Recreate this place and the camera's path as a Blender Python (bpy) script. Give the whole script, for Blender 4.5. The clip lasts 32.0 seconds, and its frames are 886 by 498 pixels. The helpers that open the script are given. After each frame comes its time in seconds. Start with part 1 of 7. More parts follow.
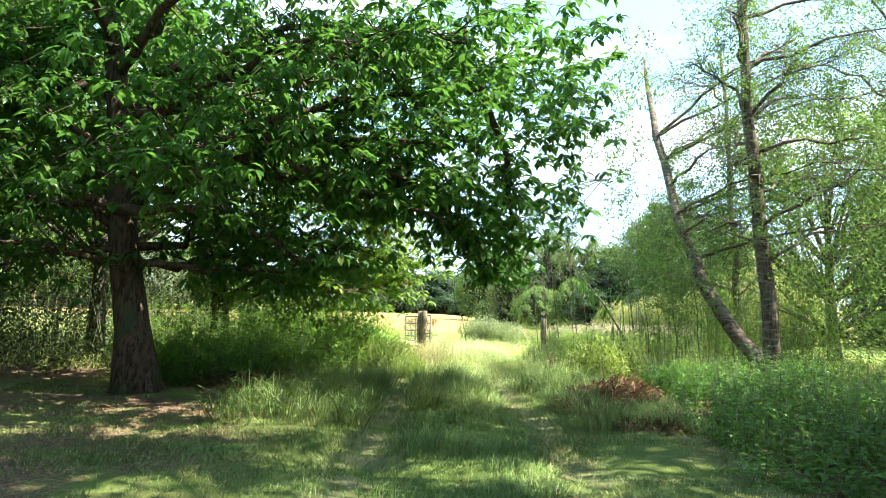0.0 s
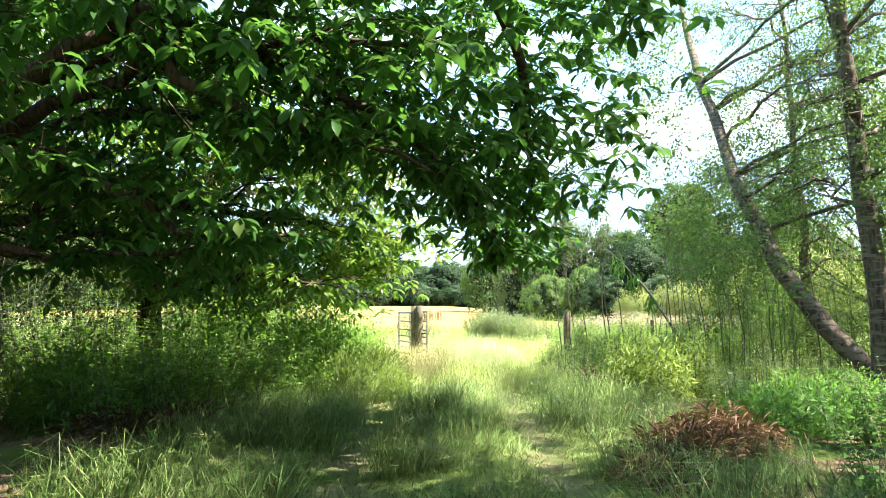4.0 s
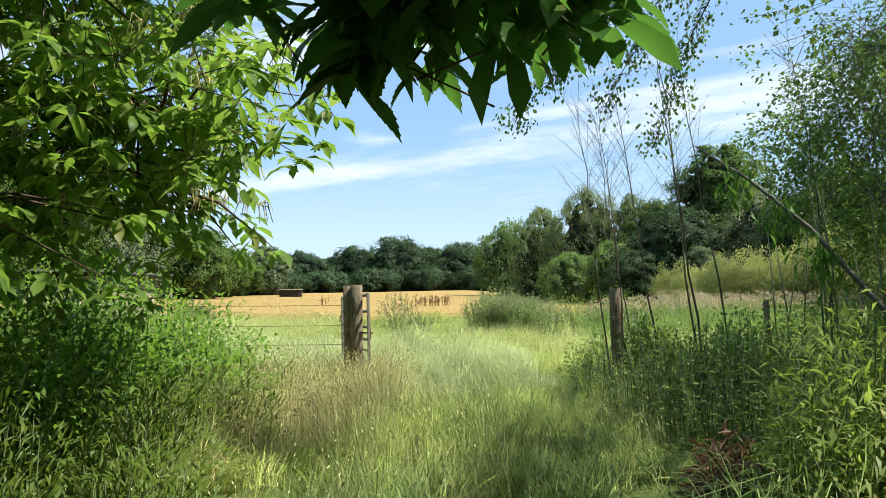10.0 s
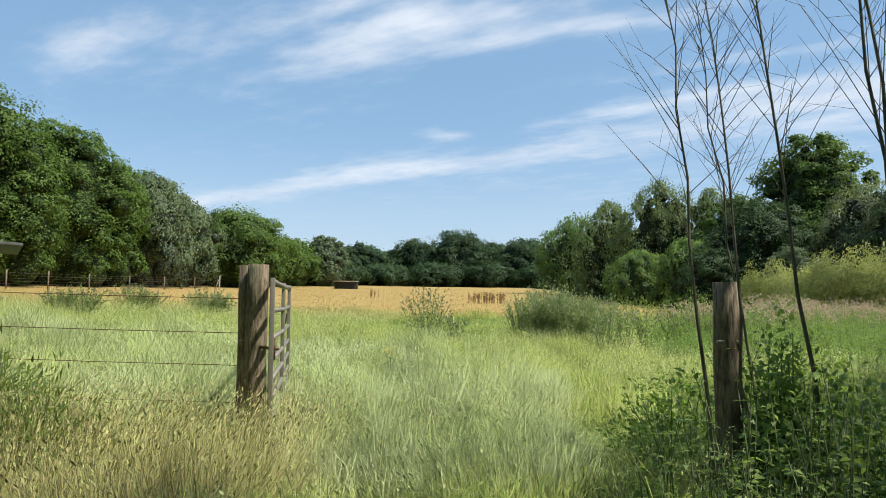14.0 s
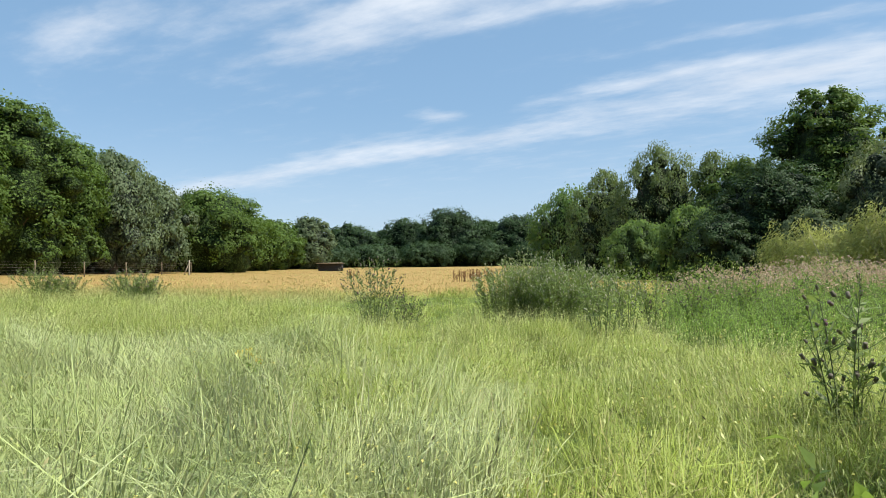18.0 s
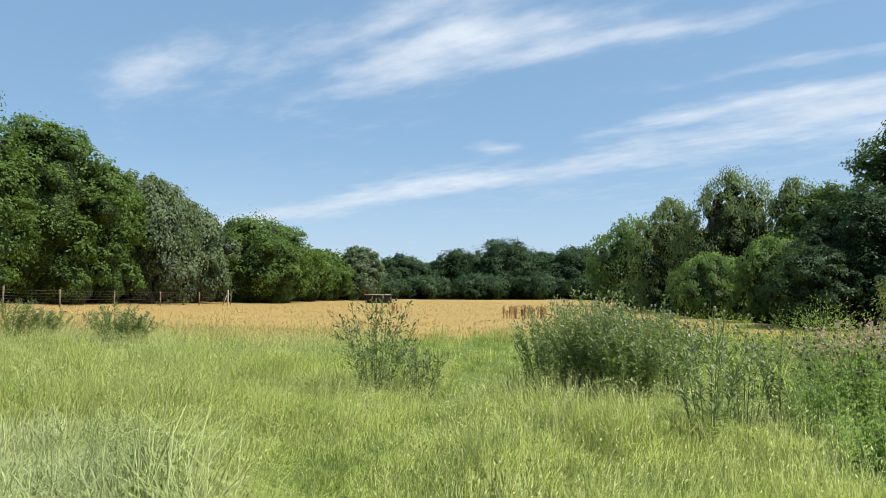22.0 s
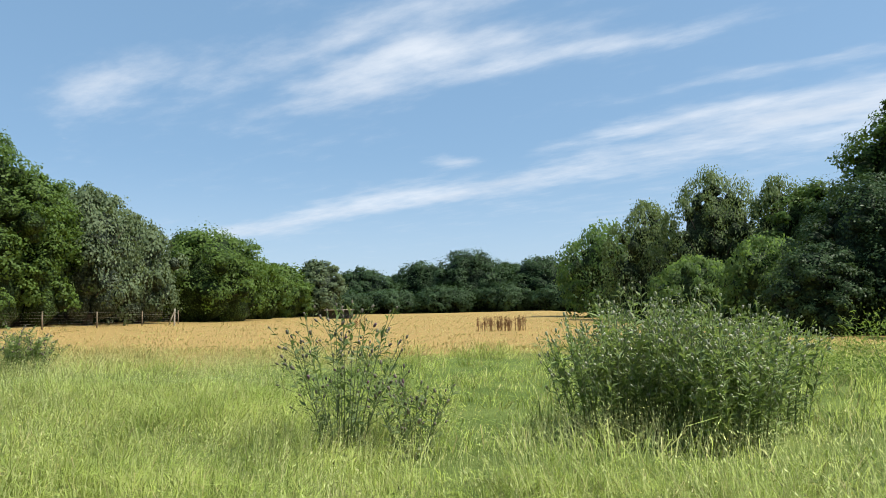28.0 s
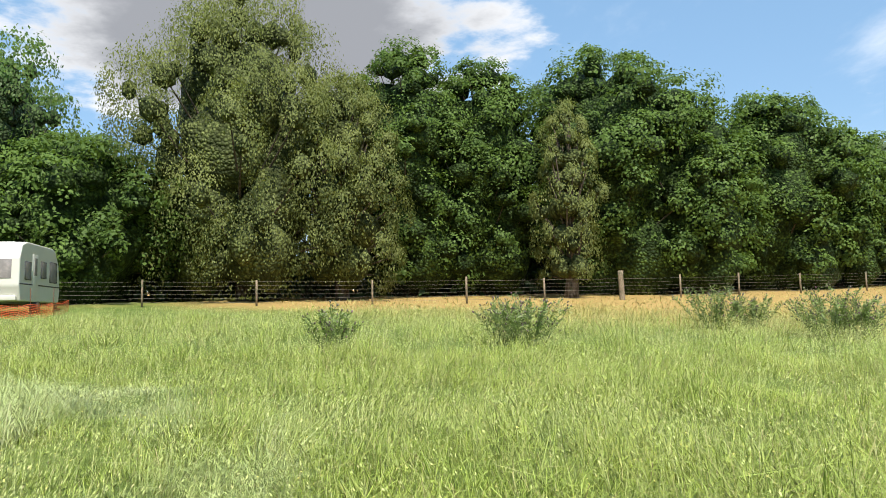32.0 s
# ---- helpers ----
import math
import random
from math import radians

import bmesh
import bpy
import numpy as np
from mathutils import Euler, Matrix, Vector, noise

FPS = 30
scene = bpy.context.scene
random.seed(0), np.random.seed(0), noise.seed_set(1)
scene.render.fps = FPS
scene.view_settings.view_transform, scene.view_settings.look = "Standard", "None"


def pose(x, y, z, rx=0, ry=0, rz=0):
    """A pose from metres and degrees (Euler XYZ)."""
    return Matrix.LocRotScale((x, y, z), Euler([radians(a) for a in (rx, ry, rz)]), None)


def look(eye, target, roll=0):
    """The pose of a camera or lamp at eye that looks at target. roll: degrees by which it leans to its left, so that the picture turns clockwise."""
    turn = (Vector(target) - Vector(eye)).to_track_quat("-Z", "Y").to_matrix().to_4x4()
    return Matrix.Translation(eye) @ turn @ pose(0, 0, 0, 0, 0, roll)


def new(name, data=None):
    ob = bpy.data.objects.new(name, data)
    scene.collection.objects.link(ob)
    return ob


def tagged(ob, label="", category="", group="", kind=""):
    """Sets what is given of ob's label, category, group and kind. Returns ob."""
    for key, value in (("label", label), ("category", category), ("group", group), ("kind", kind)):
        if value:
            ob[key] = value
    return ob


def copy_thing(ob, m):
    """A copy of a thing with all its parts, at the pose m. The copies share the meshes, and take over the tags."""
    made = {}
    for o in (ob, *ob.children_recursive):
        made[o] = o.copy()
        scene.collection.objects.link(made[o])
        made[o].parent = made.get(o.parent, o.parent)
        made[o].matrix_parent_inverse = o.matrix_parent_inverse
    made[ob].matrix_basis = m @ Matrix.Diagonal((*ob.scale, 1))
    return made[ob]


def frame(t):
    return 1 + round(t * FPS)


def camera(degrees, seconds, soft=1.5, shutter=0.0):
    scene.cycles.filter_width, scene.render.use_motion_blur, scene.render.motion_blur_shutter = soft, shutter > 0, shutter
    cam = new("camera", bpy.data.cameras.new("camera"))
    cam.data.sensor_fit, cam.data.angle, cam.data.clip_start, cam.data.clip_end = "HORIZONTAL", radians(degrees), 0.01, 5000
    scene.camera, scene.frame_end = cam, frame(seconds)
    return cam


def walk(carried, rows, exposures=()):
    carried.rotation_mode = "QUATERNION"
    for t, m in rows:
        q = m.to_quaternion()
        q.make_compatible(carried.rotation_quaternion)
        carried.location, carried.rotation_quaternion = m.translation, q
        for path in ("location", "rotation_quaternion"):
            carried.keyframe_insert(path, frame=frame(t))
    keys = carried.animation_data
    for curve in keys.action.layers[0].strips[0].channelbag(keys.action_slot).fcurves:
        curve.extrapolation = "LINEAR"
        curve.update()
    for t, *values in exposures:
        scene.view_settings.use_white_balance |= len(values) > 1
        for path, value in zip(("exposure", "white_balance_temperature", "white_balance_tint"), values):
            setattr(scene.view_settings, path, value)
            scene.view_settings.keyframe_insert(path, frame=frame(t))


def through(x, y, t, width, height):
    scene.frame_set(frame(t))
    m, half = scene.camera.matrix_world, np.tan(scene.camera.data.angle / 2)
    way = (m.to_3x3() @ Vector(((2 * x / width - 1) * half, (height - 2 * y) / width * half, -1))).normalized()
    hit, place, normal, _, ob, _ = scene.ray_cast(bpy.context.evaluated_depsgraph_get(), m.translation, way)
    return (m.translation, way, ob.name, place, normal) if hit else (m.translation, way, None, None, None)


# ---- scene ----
cam = camera(62.0, 32.0, soft=0.9)
PATH = [
    (0, (-0.118, 0.09, 0.707), (-0.099, 2.079, 0.919), 1.3),
    (0.5, (-0.091, 0.295, 0.649), (-0.059, 2.286, 0.838), 1.1),
    (1, (-0.121, 0.748, 0.633), (-0.075, 2.738, 0.825), 0.0),
    (1.5, (-0.153, 1.279, 0.608), (-0.123, 3.268, 0.815), 0.5),
    (2, (-0.199, 1.872, 0.591), (-0.175, 3.86, 0.808), 0.7),
    (2.5, (-0.15, 2.501, 0.673), (-0.09, 4.487, 0.901), 0.3),
    (4.5, (0.270, 5.000, 0.900), (0.262, 6.993, 1.075), -0.25),
    (5, (0.370, 5.620, 0.905), (0.404, 7.613, 1.065), -0.1),
    (5.5, (0.386, 6.358, 0.873), (0.406, 8.353, 1.008), -0.2),
    (6, (0.408, 6.969, 0.916), (0.441, 8.962, 1.081), -0.2),
    (6.5, (0.486, 7.604, 0.912), (0.505, 9.591, 1.139), -0.4),
    (7, (0.596, 8.277, 0.899), (0.652, 10.258, 1.169), -0.5),
    (7.5, (0.705, 8.968, 0.898), (0.75, 10.954, 1.127), 0.6),
    (8, (0.832, 9.679, 0.901), (0.828, 11.67, 1.091), -0.6),
    (8.5, (0.874, 10.426, 0.923), (0.799, 12.417, 1.1), -1.0),
    (9, (0.936, 11.082, 0.923), (0.844, 13.072, 1.095), -1.1),
    (9.5, (1.018, 11.775, 0.924), (0.97, 13.768, 1.087), -1.0),
    (10, (1.109, 12.403, 0.907), (1.064, 14.397, 1.056), -1.5),
    (10.5, (1.228, 13.038, 0.921), (1.192, 15.033, 1.055), -1.4),
    (11, (1.309, 13.655, 0.924), (1.22, 15.649, 1.052), -0.8),
    (11.5, (1.379, 14.287, 0.942), (1.27, 16.279, 1.084), -0.2),
    (12, (1.516, 14.88, 0.94), (1.386, 16.869, 1.098), 0.4),
    (12.5, (1.599, 15.458, 0.928), (1.455, 17.446, 1.093), 0.1),
    (13, (1.678, 16.016, 0.909), (1.514, 18.003, 1.061), 0.3),
    (13.5, (1.773, 16.585, 0.937), (1.553, 18.567, 1.084), 0.8),
    (14, (1.853, 17.185, 0.921), (1.626, 19.167, 1.062), 0.5),
    (14.5, (1.926, 17.757, 0.908), (1.651, 19.735, 1.018), 0.7),
    (15, (1.909, 18.399, 0.935), (1.642, 20.379, 1.018), 0.9),
    (15.5, (1.985, 18.91, 0.918), (1.754, 20.895, 0.996), 1.2),
    (17.5, (2.376, 21.615, 0.762), (2.113, 23.596, 0.85), -0.6),
    (18, (2.401, 22.226, 0.763), (2.182, 24.212, 0.853), -1.0),
    (18.5, (2.429, 22.785, 0.847), (2.183, 24.769, 0.906), 0.6),
    (19, (2.419, 23.399, 0.918), (2.174, 25.383, 0.995), 0.6),
    (19.5, (2.461, 23.99, 0.925), (2.208, 25.973, 0.989), -0.2),
    (20, (2.483, 24.566, 0.987), (2.205, 26.546, 1.039), -0.0),
    (20.5, (2.513, 25.157, 1.043), (2.268, 27.141, 1.099), -1.0),
    (21, (2.547, 25.742, 1.052), (2.264, 27.721, 1.113), -0.8),
    (21.5, (2.465, 26.285, 1.062), (2.132, 28.255, 1.165), -0.5),
    (22, (2.421, 26.812, 1.068), (2.051, 28.77, 1.244), -0.1),
    (22.5, (2.345, 27.387, 1.073), (1.93, 29.333, 1.282), 1.4),
    (23, (2.236, 27.942, 1.035), (1.924, 29.912, 1.18), 1.2),
    (23.5, (2.21, 28.413, 1.025), (2.105, 30.407, 1.138), 1.7),
    (24, (2.134, 28.741, 1.052), (2.356, 30.723, 1.192), 2.2),
    (24.5, (2.071, 29.006, 1.091), (2.762, 30.878, 1.23), 1.3),
    (25, (2.142, 29.222, 1.103), (3.0, 31.022, 1.262), 0.1),
    (25.5, (2.128, 29.451, 1.095), (2.798, 31.328, 1.268), -1.0),
    (26, (1.927, 29.739, 1.057), (2.39, 31.681, 1.177), -2.9),
    (26.5, (1.714, 30.093, 1.033), (1.887, 32.084, 1.121), -3.8),
    (28.5, (0.923, 31.28, 1.054), (0.636, 33.245, 1.287), -1.0),
    (29, (0.63, 31.651, 1.034), (0.302, 33.614, 1.23), -1.2),
    (29.5, (0.33, 32.072, 1.048), (-0.195, 33.997, 1.193), -1.5),
    (30, (0.079, 32.428, 1.076), (-0.7, 34.261, 1.256), -1.4),
    (30.5, (-0.127, 32.63, 1.083), (-1.097, 34.368, 1.279), -2.5),
    (31, (-0.136, 32.636, 1.084), (-1.395, 34.176, 1.291), -2.9),
    (31.5, (-0.13, 32.634, 1.083), (-1.736, 33.813, 1.261), -1.4),
    (32, (-0.132, 32.635, 1.083), (-1.95, 33.452, 1.248), -1.4),
]
walk(cam, [(t, look(eye, target, roll)) for t, eye, target, roll in PATH],
     exposures=[(0, 2.1), (4.0, 2.2), (6.5, 2.0), (8.0, 1.5), (9.5, 0.92), (11.0, 0.5), (12.5, 0.35), (29.5, 0.3), (31.0, 0.40), (32.0, 0.62)])

# ---- world, sun ----
SUN_AZ, SUN_EL = 101.0, 57.0      # degrees east of +y, above the horizon
sun_way = Vector((math.sin(radians(SUN_AZ)) * math.cos(radians(SUN_EL)),
                  math.cos(radians(SUN_AZ)) * math.cos(radians(SUN_EL)), math.sin(radians(SUN_EL))))
lamp = bpy.data.lights.new("sun", "SUN")
lamp.energy, lamp.angle, lamp.color = 5.0, radians(0.55), (1.0, 0.955, 0.88)
sun = new("sun", lamp)
sun.matrix_world = look(sun_way * 50, (0, 0, 0))


class Nodes:
    """A small node-tree writer."""

    def __init__(self, tree):
        self.t = tree
        tree.nodes.clear()

    def add(self, kind, ins=(), operation="", use_clamp=False, data_type="", blend_type="", interpolation_type=""):
        n = self.t.nodes.new(kind)
        if operation:
            n.operation, n.use_clamp = operation, use_clamp
        if data_type:
            n.data_type, n.blend_type = data_type, blend_type
        if interpolation_type:
            n.interpolation_type = interpolation_type
        for k, v in dict(ins).items():
            if isinstance(v, bpy.types.NodeSocket):
                self.t.links.new(v, n.inputs[k])
            else:
                n.inputs[k].default_value = v
        return n

    def math(self, op, a, b=0.0, c=0.0, clamp=False):
        return self.add("ShaderNodeMath", {0: a, 1: b, 2: c}, operation=op, use_clamp=clamp).outputs[0]

    def noise(self, vec, scale, detail=3.0, rough=0.55, out=0):
        ins = {"Scale": scale, "Detail": detail, "Roughness": rough}
        if vec is not None:
            ins["Vector"] = vec
        return self.add("ShaderNodeTexNoise", ins).outputs[out]

    def mix(self, fac, a, b, blend="MIX"):
        n = self.add("ShaderNodeMix", data_type="RGBA", blend_type=blend)
        for i, v in ((0, fac), (6, a), (7, b)):
            if isinstance(v, bpy.types.NodeSocket):
                self.t.links.new(v, n.inputs[i])
            else:
                n.inputs[i].default_value = (*v, 1) if isinstance(v, tuple) and len(v) == 3 else v
        return n.outputs[2]

    def step(self, v, lo, hi, a=0.0, b=1.0):
        return self.add("ShaderNodeMapRange", {0: v, 1: lo, 2: hi, 3: a, 4: b}, interpolation_type="SMOOTHSTEP").outputs[0]

    def gauss(self, v, centre, width):
        d = self.math("DIVIDE", self.math("SUBTRACT", v, centre), width)
        return self.math("POWER", 2.718, self.math("MULTIPLY", self.math("MULTIPLY", d, d), -1.0))


world = bpy.data.worlds.new("sky")
scene.world = world
world.use_nodes = True
N = Nodes(world.node_tree)
sky = N.add("ShaderNodeTexSky")
sky.sky_type, sky.sun_disc, sky.altitude = "NISHITA", False, 60.0
sky.sun_elevation, sky.sun_rotation = radians(SUN_EL), radians(SUN_AZ)
sky.air_density, sky.dust_density, sky.ozone_density = 1.0, 1.2, 1.4
gen = N.add("ShaderNodeTexCoord").outputs["Generated"]
sep = N.add("ShaderNodeSeparateXYZ", {0: gen}).outputs
high = N.math("ADD", N.math("MAXIMUM", sep[2], 0.0), 0.08)
px, py = N.math("DIVIDE", sep[0], high), N.math("DIVIDE", sep[1], high)
along = N.math("SUBTRACT", N.math("MULTIPLY", px, 0.9), N.math("MULTIPLY", py, 0.43))
across = N.math("ADD", N.math("MULTIPLY", px, 0.43), N.math("MULTIPLY", py, 0.9))
flat = N.add("ShaderNodeCombineXYZ", {0: N.math("MULTIPLY", along, 0.45), 1: across, 2: 0.3}).outputs[0]
wisp = N.noise(flat, 1.7, 8.0, 0.62)
fine = N.noise(N.add("ShaderNodeCombineXYZ", {0: along, 1: N.math("MULTIPLY", across, 1.7), 2: 4.0}).outputs[0], 5.0, 6.0, 0.6)
wavy = N.math("ADD", across, N.math("MULTIPLY", N.math("SUBTRACT", N.noise(flat, 1.6, 4.0), 0.5), 0.55))
wide = N.step(along, -2.6, 0.8, 0.20, 0.42)
ridge = N.math("DIVIDE", N.math("SUBTRACT", wavy, 3.10), wide)
streak = N.math("MULTIPLY", N.math("POWER", 2.718, N.math("MULTIPLY", N.math("MULTIPLY", ridge, ridge), -1.0)), 0.36)
streak2 = 0.0
for c_along, c_across, w_along, w_across, much in ((-1.35, 1.86, 0.55, 0.10, 0.36), (-1.70, 2.62, 0.12, 0.12, 0.34), (-0.8, 2.72, 0.6, 0.08, 0.30), (-0.75, 2.02, 0.6, 0.07, 0.30),
                                                   (-2.15, 1.30, 0.35, 0.16, 0.34), (-1.1, 1.60, 1.0, 0.08, 0.16), (0.6, 2.3, 0.5, 0.10, 0.22), (-0.3, 2.45, 0.5, 0.05, 0.22)):
    wisp_at = N.math("MULTIPLY", N.gauss(along, c_along, w_along), N.gauss(wavy, c_across + 0.02, w_across))
    streak2 = N.math("ADD", streak2, N.math("MULTIPLY", wisp_at, much))
heap = N.math("MULTIPLY", N.gauss(px, -2.25, 0.85), N.gauss(py, 0.45, 0.85))
dens = N.math("ADD", N.math("ADD", streak, streak2),
              N.math("ADD", N.math("MULTIPLY", wisp, 0.75), N.math("MULTIPLY", fine, 0.42)))
cover = N.step(dens, 0.60, 1.18, 0.0, 0.90)
haze = N.step(sep[2], 0.0, 0.24, 0.36, 0.0)
shade = N.mix(N.noise(flat, 3.1, 4.0), (5.0, 5.6, 6.5), (7.6, 8.0, 8.5))
blue = N.mix(0.42, sky.outputs[0], (2.5, 4.7, 7.2))
flat_xy = N.add("ShaderNodeCombineXYZ", {0: px, 1: py, 2: 2.0}).outputs[0]
billow = N.noise(flat_xy, 2.3, 9.0, 0.58)
cumulus = N.step(N.math("ADD", heap, N.math("MULTIPLY", N.math("SUBTRACT", billow, 0.5), 1.5)), 0.36, 0.58)
grey = N.mix(N.step(N.math("ADD", heap, N.math("MULTIPLY", N.math("SUBTRACT", billow, 0.5), 0.9)), 0.42, 0.80), (6.6, 6.7, 6.9), (2.5, 2.6, 2.85))
colour = N.mix(cumulus, N.mix(cover, N.mix(haze, blue, (6.0, 6.9, 8.2)), shade), grey)
bg = N.add("ShaderNodeBackground", {0: colour, 1: 0.105})
out = N.add("ShaderNodeOutputWorld", {0: bg.outputs[0]})


# ---- materials ----
def material(name, build):
    m = bpy.data.materials.new(name)
    m.use_nodes = True
    n = Nodes(m.node_tree)
    surface = build(n)
    n.add("ShaderNodeOutputMaterial", {0: surface})
    return m


def leaf_material(name, dark, light, accent=None, through=0.35, gloss=0.42, patch=1.2, vary=0.5, spec=0.22, size=1.0):
    """Leaves: colour varies leaf by leaf and in soft patches; light passes through."""
    def build(n):
        geo = n.add("ShaderNodeNewGeometry")
        rnd, pos = geo.outputs["Random Per Island"], geo.outputs["Position"]
        col = n.mix(n.step(n.noise(pos, patch, 3.0), 0.3, 0.7), dark, light)
        col = n.mix(n.math("MULTIPLY", rnd, vary), col, tuple(c * 1.5 for c in light))
        if accent:
            col = n.mix(n.step(rnd, 0.86, 0.97), col, accent)
        # dark patches put the shade of gaps between leaf clusters into the colour
        col = n.mix(n.step(n.noise(pos, 2.4 / size, 3.0, 0.6), 0.38, 0.60, 0.3, 0.0), col, tuple(c * 0.6 for c in dark))
        vein = n.noise(pos, 90.0, 2.0)
        col = n.mix(n.math("MULTIPLY", vein, 0.25), col, tuple(c * 0.6 for c in dark))
        body = n.add("ShaderNodeBsdfPrincipled", {"Base Color": col, "Roughness": gloss, "Specular IOR Level": spec})
        thin = n.add("ShaderNodeBsdfTranslucent", {0: n.mix(0.5, col, (light[0] * 2.0, light[1] * 2.1, light[2] * 0.9))})
        return n.add("ShaderNodeMixShader", {0: through, 1: body.outputs[0], 2: thin.outputs[0]}).outputs[0]
    return material(name, build)


SHADED_MASS = {}


def shaded_mass_of(mat, dark, light, cell):
    """The inside of a crown, where single leaves run together: cells of leaf size, each with its own tone and tilt; the
    shade in there is put into the colour.
    """
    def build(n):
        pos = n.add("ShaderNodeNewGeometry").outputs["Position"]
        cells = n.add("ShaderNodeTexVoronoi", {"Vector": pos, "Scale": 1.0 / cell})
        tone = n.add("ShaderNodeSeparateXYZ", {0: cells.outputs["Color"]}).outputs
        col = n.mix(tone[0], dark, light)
        # dark patches and cell rims paint the shade between leaves
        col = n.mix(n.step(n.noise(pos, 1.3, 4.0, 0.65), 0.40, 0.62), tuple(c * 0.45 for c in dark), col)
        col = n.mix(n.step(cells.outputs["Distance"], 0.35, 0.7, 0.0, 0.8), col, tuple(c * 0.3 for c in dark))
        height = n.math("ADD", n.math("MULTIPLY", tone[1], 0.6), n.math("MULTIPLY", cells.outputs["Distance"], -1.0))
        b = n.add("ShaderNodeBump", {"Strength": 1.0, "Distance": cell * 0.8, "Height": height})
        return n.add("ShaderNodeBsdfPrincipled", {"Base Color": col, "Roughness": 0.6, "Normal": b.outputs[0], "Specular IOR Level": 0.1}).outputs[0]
    SHADED_MASS[mat.name] = material(mat.name + "_mass", build)


def bark_material(name, dark, light, scale=9.0, rough=0.9, band=None):
    def build(n):
        pos = n.add("ShaderNodeNewGeometry").outputs["Position"]
        long_pos = n.add("ShaderNodeMapping", {0: pos, 3: (1, 1, 0.18)}).outputs[0]
        ridge = n.noise(long_pos, scale * 3, 5.0, 0.65)
        col = n.mix(n.step(ridge, 0.36, 0.62), dark, light)
        col = n.mix(n.step(n.noise(pos, 2.3, 3.0), 0.52, 0.75), col, (0.055, 0.075, 0.035))
        if band:
            flat_pos = n.add("ShaderNodeMapping", {0: pos, 3: (1, 1, 4.0)}).outputs[0]
            col = n.mix(n.step(n.noise(flat_pos, 3.5, 3.0), 0.5, 0.58), col, band)
        bump = n.add("ShaderNodeBump", {"Strength": 0.8, "Distance": 0.02, "Height": ridge})
        return n.add("ShaderNodeBsdfPrincipled", {"Base Color": col, "Roughness": rough, "Normal": bump.outputs[0],
                                                  "Specular IOR Level": 0.2}).outputs[0]
    return material(name, build)


def plain(name, colour, rough=0.6, metal=0.0, spots=0.15, scale=12.0, bump=0.15, other=None):
    def build(n):
        pos = n.add("ShaderNodeNewGeometry").outputs["Position"]
        f = n.noise(pos, scale, 5.0, 0.6)
        g = n.noise(pos, scale * 0.14, 3.0)
        col = n.mix(n.step(f, 0.4, 0.75, 0.0, spots * 2), colour, other or tuple(c * 0.5 for c in colour))
        col = n.mix(n.step(g, 0.45, 0.75, 0.0, spots), col, tuple(c * 0.65 for c in colour))
        b = n.add("ShaderNodeBump", {"Strength": bump, "Distance": 0.01, "Height": f})
        return n.add("ShaderNodeBsdfPrincipled", {"Base Color": col, "Roughness": rough, "Metallic": metal,
                                                  "Normal": b.outputs[0]}).outputs[0]
    return material(name, build)


def field_tint(n, pos, green, lush, straw, gold):
    """Grass colour over the plan: lush green lane, straw strip by the fence, gold hay beyond the near field."""
    s = n.add("ShaderNodeSeparateXYZ", {0: pos}).outputs
    big = n.noise(pos, 0.16, 3.0)
    mid = n.noise(pos, 0.9, 3.0)
    col = n.mix(n.step(mid, 0.35, 0.68), green, lush)
    edge = n.math("ADD", s[1], n.math("MULTIPLY", n.math("SUBTRACT", big, 0.5), 16.0))
    edge = n.math("ADD", edge, n.math("MULTIPLY", n.math("MAXIMUM", n.math("MULTIPLY", s[0], -1.0), 0.0), 0.62))
    edge = n.math("ADD", edge, n.math("MULTIPLY", n.math("SUBTRACT", mid, 0.5), 6.0))
    col = n.mix(n.step(edge, 52.0, 63.0), col, gold)
    strip = n.math("MULTIPLY", n.math("MULTIPLY", n.step(s[0], -6.5, -4.5), n.step(s[0], 1.2, -0.6)),
                   n.math("MULTIPLY", n.step(s[1], 18.0, 20.0), n.step(s[1], 23.6, 21.8)))
    strip = n.math("MULTIPLY", strip, n.step(mid, 0.28, 0.5, 0.1, 0.75))
    return n.mix(strip, col, straw), mid


def grass_material(name, green, lush, straw, gold, dry=0.2, through=0.3, pale=1.0):
    def build(n):
        geo = n.add("ShaderNodeNewGeometry")
        pos, rnd = geo.outputs["Position"], geo.outputs["Random Per Island"]
        col, _ = field_tint(n, pos, green, lush, straw, gold)
        tuft = n.noise(pos, 1.9, 4.0, 0.6)
        # darker tufts: natural tone, plus the shade of deep gaps put into colour
        col = n.mix(n.step(tuft, 0.36, 0.52, 0.5, 0.0), col, tuple(c * 0.55 for c in green))
        col = n.mix(n.step(tuft, 0.52, 0.70, 0.0, 0.5 * pale), col, (0.58, 0.66, 0.23))
        col = n.mix(n.step(rnd, 1.0 - dry, 1.0 - dry * 0.4), col, straw)
        col = n.mix(n.math("MULTIPLY", n.math("POWER", n.math("FRACT", n.math("MULTIPLY", rnd, 17.3)), 2.0), 0.55), col, tuple(c * 0.36 for c in green))
        col = n.mix(n.math("MULTIPLY", n.math("FRACT", n.math("MULTIPLY", rnd, 41.7)), 0.55 * pale), col, (0.60, 0.72, 0.21))
        body = n.add("ShaderNodeBsdfPrincipled", {"Base Color": col, "Roughness": 0.55, "Specular IOR Level": 0.3})
        thin = n.add("ShaderNodeBsdfTranslucent", {0: col})
        return n.add("ShaderNodeMixShader", {0: through, 1: body.outputs[0], 2: thin.outputs[0]}).outputs[0]
    return material(name, build)


